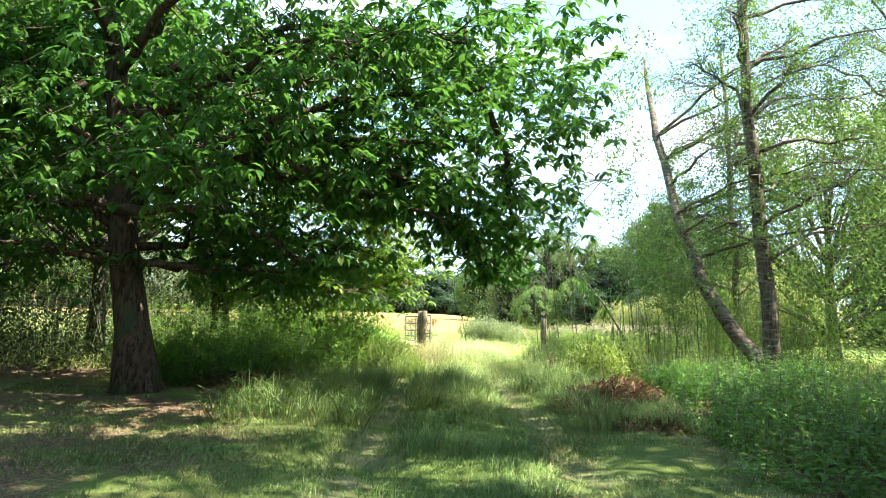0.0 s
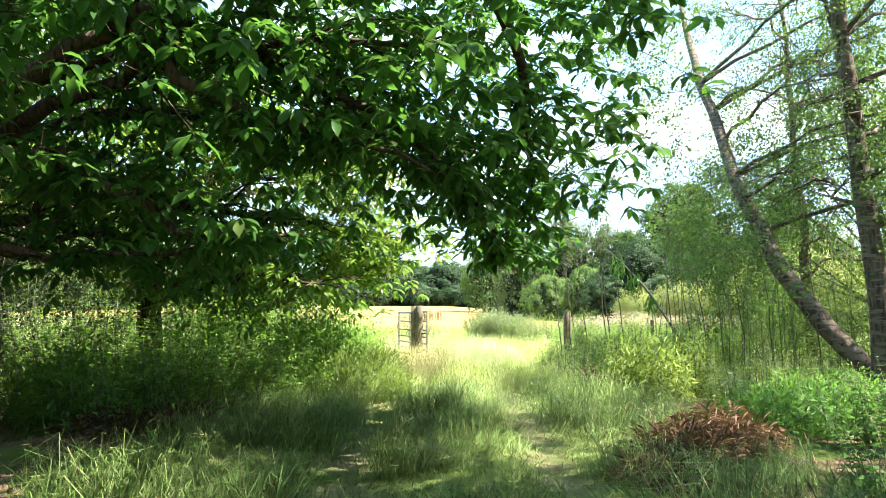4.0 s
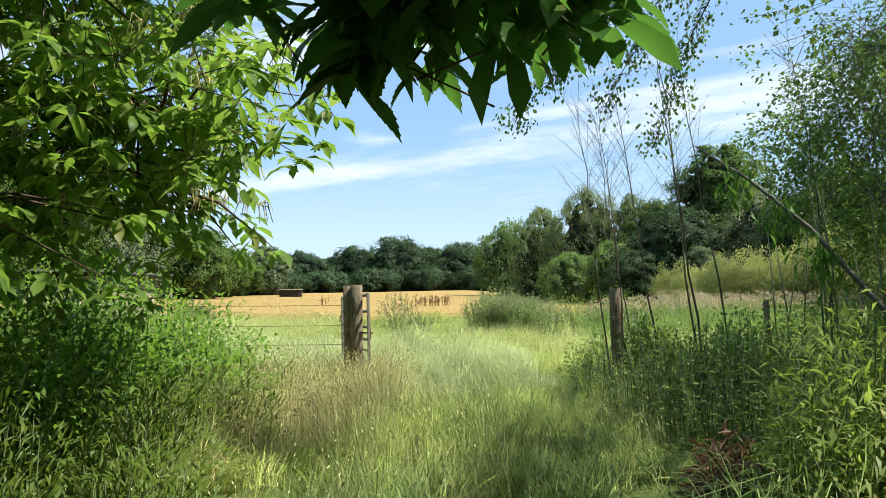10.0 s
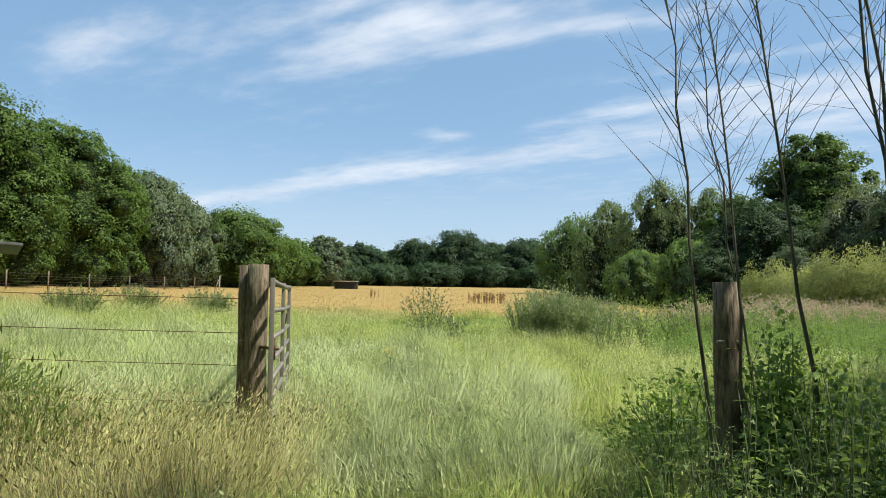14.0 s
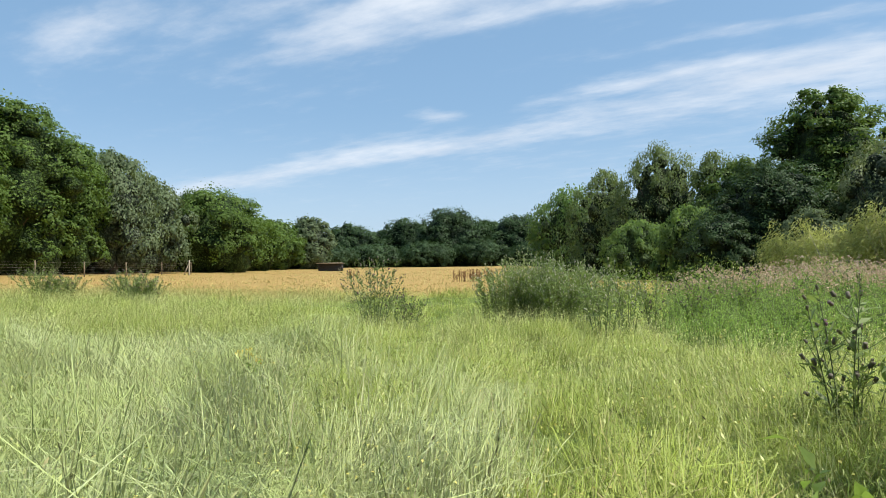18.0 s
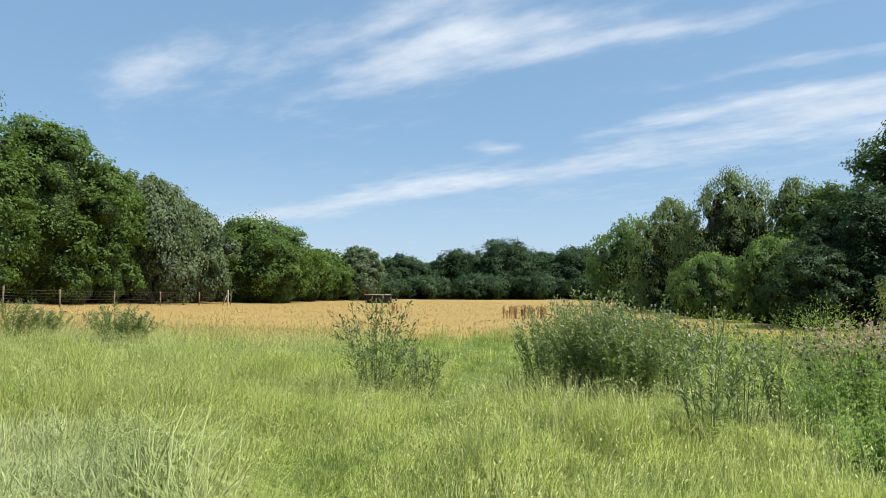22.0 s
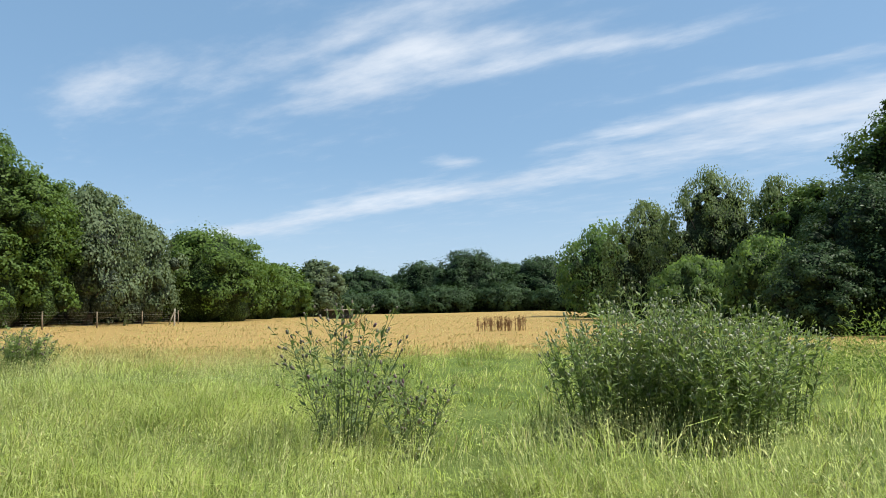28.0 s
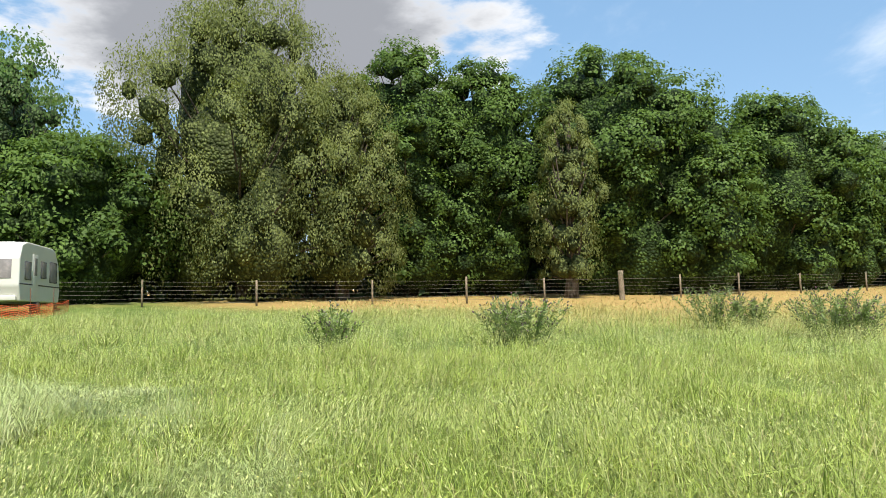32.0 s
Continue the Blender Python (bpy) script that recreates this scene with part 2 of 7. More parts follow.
GREEN, LUSH, STRAW, GOLD = (0.34, 0.455, 0.060), (0.53, 0.625, 0.115), (0.60, 0.49, 0.25), (0.52, 0.32, 0.12)
M_GRASS = grass_material("meadow_grass", GREEN, LUSH, STRAW, GOLD, 0.20, 0.32)
M_LANE = grass_material("lane_grass", (0.16, 0.285, 0.066), (0.27, 0.40, 0.11), STRAW, GOLD, 0.08, 0.32, 0.35)
# paler than standing grass: the sheen of turned blades is in the colour
M_LAID = grass_material("laid_grass", (0.56, 0.66, 0.28), (0.76, 0.82, 0.48), (0.62, 0.58, 0.36), GOLD, 0.15, 0.30)
M_SEED = grass_material("seeding_stalk", (0.64, 0.70, 0.28), (0.76, 0.80, 0.38), (0.74, 0.66, 0.36), GOLD, 0.2)
M_HAY = grass_material("seeding_grass", (0.42, 0.35, 0.14), (0.54, 0.45, 0.20), (0.62, 0.47, 0.24), GOLD, 0.4)


def ground_surface(n):
    geo = n.add("ShaderNodeNewGeometry")
    pos = geo.outputs["Position"]
    s = n.add("ShaderNodeSeparateXYZ", {0: pos}).outputs
    col, mid = field_tint(n, pos, (0.10, 0.145, 0.03), (0.17, 0.22, 0.055), (0.30, 0.24, 0.11), (0.48, 0.30, 0.115))
    fine = n.noise(pos, 7.0, 6.0, 0.7)
    col = n.mix(n.step(fine, 0.35, 0.7, 0.5, 0.0), col, (0.09, 0.13, 0.03))
    lane = n.step(s[1], 21.5, 17.0)
    wood = n.math("MULTIPLY", lane, n.step(n.math("ABSOLUTE", n.math("SUBTRACT", s[0], 0.3)), 1.2, 3.4))
    litter = n.mix(n.step(n.noise(pos, 24.0, 5.0, 0.7), 0.42, 0.6), (0.075, 0.05, 0.032), (0.24, 0.15, 0.09))
    col = n.mix(n.math("MULTIPLY", wood, n.step(n.noise(pos, 1.1, 4.0), 0.34, 0.56)), col, litter)
    rut = n.math("MAXIMUM", n.gauss(s[0], -0.75, 0.34), n.gauss(s[0], 1.15, 0.30))
    rut = n.math("MULTIPLY", n.math("MULTIPLY", rut, lane), n.step(n.noise(pos, 1.6, 4.0), 0.36, 0.58))
    soil = n.mix(fine, (0.22, 0.16, 0.10), (0.36, 0.28, 0.18))
    col = n.mix(n.math("MULTIPLY", rut, 0.5), col, soil)
    b = n.add("ShaderNodeBump", {"Strength": 0.9, "Distance": 0.06, "Height": n.noise(pos, 11.0, 6.0, 0.7)})
    return n.add("ShaderNodeBsdfPrincipled", {"Base Color": col, "Roughness": 0.95, "Normal": b.outputs[0],
                                              "Specular IOR Level": 0.1}).outputs[0]


M_GROUND = material("ground", ground_surface)
M_CHESTNUT = leaf_material("chestnut_leaf", (0.038, 0.104, 0.026), (0.078, 0.178, 0.040), (0.14, 0.19, 0.05), 0.48, 0.36, vary=0.3)
# lighter copy of the chestnut leaf, with the sunlight put into its colour
M_CHESTLIT = leaf_material("sunlit_chestnut_leaf", (0.10, 0.18, 0.036), (0.19, 0.30, 0.062), (0.34, 0.33, 0.12), 0.52, 0.4)
M_BIRCH = leaf_material("birch_leaf", (0.062, 0.118, 0.036), (0.12, 0.195, 0.06), (0.20, 0.24, 0.08), 0.5, 0.45, vary=0.4)
M_THICKET = leaf_material("cane_leaf", (0.085, 0.145, 0.040), (0.16, 0.24, 0.072), (0.26, 0.29, 0.11), 0.5, 0.45, 1.4, vary=0.4)
M_OAK = leaf_material("oak_leaf", (0.060, 0.104, 0.024), (0.136, 0.212, 0.048), None, 0.25, 0.5, 0.5, vary=0.16, spec=0.12)
M_PALE = leaf_material("sallow_leaf", (0.09, 0.155, 0.05), (0.165, 0.245, 0.082), (0.24, 0.30, 0.12), 0.55, 0.5, 0.8, vary=0.3, spec=0.12)
M_FAR = leaf_material("far_leaf", (0.034, 0.064, 0.028), (0.066, 0.112, 0.046), None, 0.2, 0.5, 0.25, vary=0.28, spec=0.12)
M_OLIVE = leaf_material("willow_leaf", (0.12, 0.148, 0.046), (0.20, 0.225, 0.075), None, 0.3, 0.5, 0.5, vary=0.14, spec=0.12)
M_WILLOW = leaf_material("drooping_birch_leaf", (0.085, 0.125, 0.045), (0.15, 0.20, 0.078), None, 0.3, 0.5, 0.5, vary=0.2, spec=0.12)
M_SALLOW = leaf_material("grey_sallow_leaf", (0.115, 0.15, 0.07), (0.20, 0.24, 0.125), None, 0.3, 0.5, 0.6, vary=0.25, spec=0.12)
M_HAWTHORN = leaf_material("thorn_leaf", (0.085, 0.13, 0.04), (0.15, 0.205, 0.07), (0.24, 0.27, 0.10), 0.3, 0.5, 0.8, vary=0.25, spec=0.12)
M_SILVER = leaf_material("silver_leaf", (0.08, 0.115, 0.055), (0.155, 0.20, 0.105), None, 0.25, 0.5, 0.6, vary=0.28, spec=0.12)
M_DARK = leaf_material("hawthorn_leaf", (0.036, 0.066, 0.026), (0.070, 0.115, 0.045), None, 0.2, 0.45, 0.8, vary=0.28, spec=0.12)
# mostly darker than the leaves themselves, for the shade inside the crown
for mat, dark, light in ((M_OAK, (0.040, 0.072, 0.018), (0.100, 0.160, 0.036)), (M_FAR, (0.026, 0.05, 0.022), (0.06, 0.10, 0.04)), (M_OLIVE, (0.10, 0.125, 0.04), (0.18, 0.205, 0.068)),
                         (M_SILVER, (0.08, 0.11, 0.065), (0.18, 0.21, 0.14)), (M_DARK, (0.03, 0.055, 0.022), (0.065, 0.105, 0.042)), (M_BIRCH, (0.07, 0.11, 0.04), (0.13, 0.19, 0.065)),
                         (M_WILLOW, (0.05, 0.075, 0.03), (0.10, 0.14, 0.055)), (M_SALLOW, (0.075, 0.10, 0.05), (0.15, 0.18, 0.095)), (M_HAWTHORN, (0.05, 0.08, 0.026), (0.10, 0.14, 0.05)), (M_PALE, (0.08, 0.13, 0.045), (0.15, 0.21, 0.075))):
    shaded_mass_of(mat, dark, light, 0.30 if mat == M_FAR else 0.17)
M_BUSH = leaf_material("bramble_leaf", (0.085, 0.170, 0.028), (0.170, 0.295, 0.052), (0.30, 0.35, 0.09), 0.45, 0.42, 2.0)
M_STAND = leaf_material("weed_leaf", (0.145, 0.25, 0.062), (0.265, 0.385, 0.115), (0.37, 0.45, 0.18), 0.40, 0.5, 1.4)
M_SHRUB = leaf_material("shrub_leaf", (0.082, 0.130, 0.030), (0.150, 0.210, 0.052), (0.17, 0.22, 0.07), 0.4, 0.5, 1.6)
M_CATKIN = leaf_material("catkin", (0.38, 0.34, 0.17), (0.56, 0.50, 0.28), None, 0.35, 0.7, 4.0)
# dry brownish thicket colour, darkened further for the deep shade there
M_SHADE = leaf_material("shaded_thicket_leaf", (0.036, 0.056, 0.022), (0.07, 0.10, 0.036), (0.14, 0.13, 0.06), 0.25, 0.5, 1.4, vary=0.3)
M_NETTLE = leaf_material("nettle_leaf", (0.130, 0.205, 0.045), (0.240, 0.330, 0.085), (0.32, 0.39, 0.13), 0.42, 0.5, 2.0)
shaded_mass_of(M_NETTLE, (0.10, 0.18, 0.04), (0.19, 0.29, 0.07), 0.15)
M_BAMBOO = leaf_material("bamboo_leaf", (0.235, 0.265, 0.095), (0.43, 0.445, 0.185), (0.60, 0.54, 0.29), 0.42, 0.45, 1.0)
M_THISTLE = leaf_material("thistle_leaf", (0.14, 0.195, 0.070), (0.25, 0.32, 0.125), (0.40, 0.43, 0.24), 0.32, 0.55, 2.5)
shaded_mass_of(M_THISTLE, (0.14, 0.18, 0.085), (0.26, 0.31, 0.15), 0.15)
M_DOCK = leaf_material("dock_seed", (0.17, 0.085, 0.04), (0.29, 0.17, 0.08), None, 0.1, 0.7, 3.0)
M_DEAD = leaf_material("dead_frond", (0.11, 0.062, 0.038), (0.21, 0.13, 0.085), (0.34, 0.16, 0.08), 0.2, 0.7, 3.0)
M_THISTLE_DARK = leaf_material("spear_thistle_leaf", (0.105, 0.15, 0.055), (0.19, 0.25, 0.10), (0.30, 0.32, 0.17), 0.3, 0.55, 2.5)
M_BUD = leaf_material("thistle_bud", (0.25, 0.27, 0.16), (0.42, 0.43, 0.30), (0.55, 0.50, 0.42), 0.1, 0.7, 5.0)
M_HEAD = leaf_material("thistle_head", (0.115, 0.105, 0.080), (0.24, 0.205, 0.17), (0.30, 0.14, 0.24), 0.1, 0.7, 5.0)
M_FLUFF = leaf_material("thistle_fluff", (0.38, 0.26, 0.23), (0.62, 0.46, 0.40), (0.72, 0.62, 0.54), 0.3, 0.8, 4.0)
M_RAGWORT = leaf_material("ragwort_petal", (0.70, 0.46, 0.02), (0.80, 0.58, 0.03), None, 0.2, 0.6, 8.0)
M_LIME = leaf_material("low_bamboo_leaf", (0.15, 0.22, 0.045), (0.29, 0.37, 0.09), (0.42, 0.42, 0.16), 0.42, 0.45, 2.0)
M_BLEACHED = leaf_material("bleached_frond", (0.42, 0.42, 0.38), (0.62, 0.62, 0.58), None, 0.25, 0.6, 3.0)
M_FERN = leaf_material("fern_leaf", (0.07, 0.16, 0.03), (0.14, 0.27, 0.055), None, 0.4, 0.45, 2.0)
M_BARK = bark_material("chestnut_bark", (0.034, 0.022, 0.015), (0.125, 0.084, 0.058), 7.0)
M_BARK_BIRCH = bark_material("birch_bark", (0.055, 0.038, 0.027), (0.18, 0.13, 0.092), 5.0, 0.85, (0.21, 0.165, 0.125))
M_BARK_FAR = bark_material("far_bark", (0.05, 0.04, 0.03), (0.14, 0.11, 0.085), 3.0)
M_PETAL = leaf_material("yellow_petal", (0.55, 0.48, 0.10), (0.66, 0.62, 0.24), None, 0.3, 0.6, 3.0)
M_STEM = plain("green_stem", (0.16, 0.20, 0.085), 0.7, spots=0.3, scale=30)
M_CANE = plain("old_cane", (0.085, 0.075, 0.045), 0.6, spots=0.3, scale=25, other=(0.17, 0.15, 0.09))
M_CULM = plain("bamboo_culm", (0.13, 0.17, 0.06), 0.45, spots=0.3, scale=18, other=(0.24, 0.24, 0.12))
M_TWIG = plain("bleached_twig", (0.40, 0.36, 0.27), 0.7, spots=0.3, scale=25)
M_POST = bark_material("weathered_post", (0.105, 0.078, 0.050), (0.27, 0.215, 0.145), 14.0, 0.85)
M_STEEL = plain("galvanised_steel", (0.25, 0.23, 0.19), 0.6, 0.3, 0.35, 30.0, 0.1, (0.22, 0.17, 0.11))
M_RUST = plain("rusty_iron", (0.15, 0.075, 0.04), 0.75, 0.4, 0.4, 40.0, 0.3)
M_BOARD = bark_material("silver_boards", (0.24, 0.195, 0.14), (0.54, 0.455, 0.34), 12.0, 0.85)
M_ROOF = plain("felt_roof", (0.12, 0.115, 0.105), 0.85, spots=0.3, scale=10)
M_SHED = plain("dark_stained_boards", (0.045, 0.038, 0.032), 0.8, spots=0.3, scale=8)
M_WHITE = plain("cream_panel", (0.58, 0.57, 0.50), 0.4, spots=0.12, scale=5, other=(0.5, 0.5, 0.42))
M_GLASS = plain("dull_window", (0.24, 0.22, 0.21), 0.12, spots=0.3, scale=3, bump=0.0, other=(0.45, 0.40, 0.38))
M_RUBBER = plain("black_rubber", (0.02, 0.02, 0.02), 0.7)
M_ORANGE = plain("orange_plastic_mesh", (0.75, 0.12, 0.035), 0.6, spots=0.25, scale=14)


# ---- mesh writing ----
RNG = np.random.default_rng(7)


def unit(a):
    return a / np.maximum(np.linalg.norm(a, axis=-1, keepdims=True), 1e-9)


class Soup:
    """Vertices and faces gathered from many pieces, written as one mesh."""

    def __init__(self):
        self.v, self.f3, self.f4, self.n, self.nv = [], [], [], 0, []

    def put(self, verts, tris=None, quads=None):
        verts = np.asarray(verts, float).reshape(-1, 3)
        if tris is not None and len(tris):
            self.f3.append(np.asarray(tris, np.int64).reshape(-1, 3) + self.n)
        if quads is not None and len(quads):
            self.f4.append(np.asarray(quads, np.int64).reshape(-1, 4) + self.n)
        self.v.append(verts)
        self.n += len(verts)
        return self

    def tube(self, pts, radii, sides=6, cap=True):
        pts, radii = np.asarray(pts, float), np.broadcast_to(np.asarray(radii, float), (len(pts),))
        ways = unit(np.gradient(pts, axis=0))
        ref = np.where(np.abs(ways[:, 2:3]) > 0.9, [[1.0, 0, 0]], [[0, 0, 1.0]])
        a = unit(np.cross(ways, ref))
        b = np.cross(ways, a)
        ang = np.arange(sides) * 2 * math.pi / sides
        ring = pts[:, None] + radii[:, None, None] * (np.cos(ang)[None, :, None] * a[:, None] + np.sin(ang)[None, :, None] * b[:, None])
        k, j = np.meshgrid(np.arange(len(pts) - 1), np.arange(sides), indexing="ij")
        j2 = (j + 1) % sides
        quads = np.stack([k * sides + j, k * sides + j2, (k + 1) * sides + j2, (k + 1) * sides + j], -1).reshape(-1, 4)
        verts = ring.reshape(-1, 3)
        tris = None
        if cap:
            verts = np.vstack([verts, pts[:1], pts[-1:]])
            m, e, r = len(verts), (len(pts) - 1) * sides, np.arange(sides)
            tris = np.vstack([np.stack([np.full(sides, m - 2), (r + 1) % sides, r], -1),
                              np.stack([np.full(sides, m - 1), e + r, e + (r + 1) % sides], -1)])
        return self.put(verts, tris, quads)

    def box(self, lo, hi, m=None, bevel=0.0):
        bm = bmesh.new()
        bmesh.ops.create_cube(bm, size=1.0)
        lo, hi = Vector(lo), Vector(hi)
        for v in bm.verts:
            v.co = Vector(((lo[i] + hi[i]) / 2 + v.co[i] * (hi[i] - lo[i]) for i in range(3)))
        if bevel:
            bmesh.ops.bevel(bm, geom=bm.edges[:], offset=bevel, segments=2, affect="EDGES", profile=0.6)
        if m is not None:
            bm.transform(m)
        bmesh.ops.triangulate(bm, faces=bm.faces[:])
        bm.verts.index_update()
        self.put([v.co[:] for v in bm.verts], [[v.index for v in f.verts] for f in bm.faces])
        bm.free()
        return self

    def leaves(self, at, way, face, length, width, bend=0.15, shape="leaf"):
        """Leaf blades: at, way (base to tip) and face (upper side), all N x 3; length and width N or one number."""
        n = len(at)
        if not n:
            return self
        way = unit(way)
        side = unit(np.cross(way, face))
        up = np.cross(side, way)
        L = np.broadcast_to(np.asarray(length, float), (n,))[:, None]
        W = np.broadcast_to(np.asarray(width, float), (n,))[:, None]
        if shape == "diamond":
            v = np.stack([at, at + way * L * 0.5 + side * W / 2 + up * L * bend, at + way * L, at + way * L * 0.5 - side * W / 2 + up * L * bend], 1)
            i = np.arange(n)[:, None] * 4
            return self.put(v, np.concatenate([i + [0, 1, 2], i + [0, 2, 3]]))
        if shape == "mid":
            a = at + way * L * 0.42 + up * L * bend * 0.5
            v = np.stack([at, a + side * W / 2 + up * W * 0.16, at + way * L - up * L * bend * 0.5, a - side * W / 2 + up * W * 0.16, a], 1)
            i = np.arange(n)[:, None] * 5
            return self.put(v, np.concatenate([i + [0, 1, 4], i + [0, 4, 3], i + [1, 2, 4], i + [4, 2, 3]]))
        if shape == "blade":
            mid = at + way * L * 0.55 + up * L * bend * 0.35
            tip = at + way * L * (1 - abs(bend) * 0.3) - up * L * bend * 0.5
            v = np.stack([at - side * W / 2, at + side * W / 2, mid + side * W * 0.42, mid - side * W * 0.42, tip], 1)
            i = np.arange(n)[:, None] * 5
            return self.put(v, i + [3, 2, 4], i + [0, 1, 2, 3])
        if shape == "toothed":
            steps = np.linspace(0, 1, 10)
            half = np.array([0.03, 0.20, 0.34, 0.44, 0.50, 0.49, 0.42, 0.30, 0.15, 0.0])
            spine = at[:, None] + way[:, None] * (L * steps)[:, :, None] + up[:, None] * (L * bend * (0.9 * steps * (1 - steps) * 2 - 0.6 * steps ** 2))[:, :, None]
            edge = (W * half)[:, :, None] * side[:, None]
            tooth = way[:, None] * (L * 0.045)[:, :, None]
            fold = up[:, None] * (W * half * 0.3)[:, :, None]
            notch = (spine[:, :-1] + spine[:, 1:]) / 2
            v = np.concatenate([spine, spine + edge + fold + tooth, spine - edge + fold + tooth, notch + 0.46 * (edge[:, :-1] + edge[:, 1:]) + fold[:, :-1], notch - 0.46 * (edge[:, :-1] + edge[:, 1:]) + fold[:, :-1]], 1)
            m = v.shape[1]
            f = np.array([q for k in range(9) for q in ((k, 10 + k, 30 + k), (k, 30 + k, k + 1), (k + 1, 30 + k, 11 + k), (k, 39 + k, 20 + k), (k, k + 1, 39 + k), (k + 1, 21 + k, 39 + k))])
            return self.put(v, (np.arange(n)[:, None, None] * m + f).reshape(-1, 3))
        a, b = at + way * L * 0.34 + up * L * bend * 0.5, at + way * L * 0.70 + up * L * bend * 0.35
        tip = at + way * L - up * L * bend * 0.6
        fold = up * W * 0.16
        v = np.stack([at, a + side * W * 0.40 + fold, b + side * W * 0.48 + fold, tip, b - side * W * 0.48 + fold, a - side * W * 0.40 + fold, a, b], 1)
        i = np.arange(n)[:, None] * 8
        return self.put(v, np.concatenate([i + [0, 1, 6], i + [0, 6, 5], i + [2, 3, 7], i + [7, 3, 4]]),
                        np.concatenate([i + [1, 2, 7, 6], i + [6, 7, 4, 5]]))

    def shade(self, normals):
        """Soft shading normals for the vertices put so far since the last call."""
        self.nv.append(np.asarray(normals, float).reshape(-1, 3))

    def mesh(self, name, mat, smooth=True):
        me = bpy.data.meshes.new(name)
        v = np.concatenate(self.v) if self.v else np.zeros((0, 3))
        f3 = np.concatenate(self.f3) if self.f3 else np.zeros((0, 3), np.int64)
        f4 = np.concatenate(self.f4) if self.f4 else np.zeros((0, 4), np.int64)
        me.vertices.add(len(v))
        me.vertices.foreach_set("co", v.astype(np.float32).ravel())
        me.loops.add(f3.size + f4.size)
        me.loops.foreach_set("vertex_index", np.concatenate([f3.ravel(), f4.ravel()]).astype(np.int32))
        me.polygons.add(len(f3) + len(f4))
        starts = np.concatenate([np.arange(len(f3)) * 3, f3.size + np.arange(len(f4)) * 4]).astype(np.int32)
        me.polygons.foreach_set("loop_start", starts)
        me.polygons.foreach_set("use_smooth", np.full(len(f3) + len(f4), smooth))
        me.update(calc_edges=True)
        me.materials.append(mat)
        if self.nv:
            me.normals_split_custom_set_from_vertices(unit(np.concatenate(self.nv)))
        return me


def part(name, soup, mat, parent, label="", smooth=True, kind=""):
    me = soup if isinstance(soup, bpy.types.Mesh) else soup.mesh(name, mat, smooth)
    ob = new(name, me)
    ob.parent = parent
    if label:
        ob["label"] = label
    if kind:
        ob["kind"] = kind
    return ob


def thing(name, x, y, z, label, category, group="", kind=""):
    ob = new(name)
    ob.location = (x, y, z)
    ob.empty_display_size = 0.2
    return tagged(ob, label, category, group, kind)


# ---- the lie of the land ----
BASE_Y = [-60, 0, 5, 10, 15, 22, 30, 42, 400]
BASE_Z = [-0.70, -0.66, -0.50, -0.43, -0.39, -0.40, -0.36, -0.36, -0.36]


def smooth01(v, lo, hi):
    t = np.clip((np.asarray(v, float) - lo) / (hi - lo), 0, 1)
    return t * t * (3 - 2 * t)


def land(x, y):
    """Height of the ground: level lane, field that climbs ahead and to the west."""
    x, y = np.asarray(x, float), np.asarray(y, float)
    u = np.minimum(np.maximum(0, -x - 1.0), 60) * 0.056 * smooth01(y, 14, 30)
    v = np.minimum(np.maximum(0, y - 42.0), 130) * 0.033 * (1 - 0.55 * smooth01(x, 0, 25))
    far = 0.012 * np.maximum(0, np.hypot(x, y - 30) - 190)
    return np.interp(y, BASE_Y, BASE_Z) + np.sqrt(u * u + v * v) + far


def lump(x, y):
    """Small swells in the turf."""
    return 0.05 * np.sin(x * 1.7 + 1.3 * np.sin(y * 0.9)) * np.sin(y * 1.35 + 0.8 * np.sin(x * 1.1)) + 0.025 * np.sin(x * 4.1 + y * 2.3) * np.sin(y * 3.7 - x)

# ---- ground ----
def ground():
    xs = np.concatenate([np.linspace(-900, -60, 22)[:-1], np.linspace(-60, -12, 40)[:-1], np.linspace(-12, 14, 90)[:-1],
                         np.linspace(14, 60, 34)[:-1], np.linspace(60, 900, 22)])
    ys = np.concatenate([np.linspace(-900, -12, 18)[:-1], np.linspace(-12, 48, 170)[:-1], np.linspace(48, 180, 70)[:-1], np.linspace(180, 1500, 22)])
    X, Y = np.meshgrid(xs, ys)
    Z = land(X, Y) + lump(X, Y) * (np.hypot(X, Y - 20) < 60)
    rut = np.exp(-((X + 0.75) / 0.3) ** 2) + np.exp(-((X - 1.15) / 0.28) ** 2)
    Z -= 0.05 * rut * (Y < 20)
    i, j = np.meshgrid(np.arange(len(ys) - 1), np.arange(len(xs) - 1), indexing="ij")
    w = len(xs)
    q = np.stack([i * w + j, i * w + j + 1, (i + 1) * w + j + 1, (i + 1) * w + j], -1).reshape(-1, 4)
    s = Soup().put(np.stack([X, Y, Z], -1), None, q)
    ob = new("ground", s.mesh("ground", M_GROUND))
    return tagged(ob, "uneven meadow ground with worn lane and leaf litter", "ground", kind="structure")


ground()


def zval(x, y):
    return land(x, y) + lump(x, y) * (np.hypot(x, np.asarray(y) - 20) < 60)


def swirl(x, y):
    """Direction in which the wind has laid the grass."""
    a = 0.6 + 1.5 * np.sin(0.55 * x + 0.9 * np.sin(0.4 * y)) + 1.1 * np.sin(0.7 * y + 0.5 * x) + 0.9 * np.sin(1.9 * x + 1.3 * np.sin(1.1 * y)) + 0.6 * np.sin(2.6 * y + 1.2 * np.sin(1.7 * x))
    return np.stack([np.cos(a), np.sin(a), np.zeros_like(a)], -1)


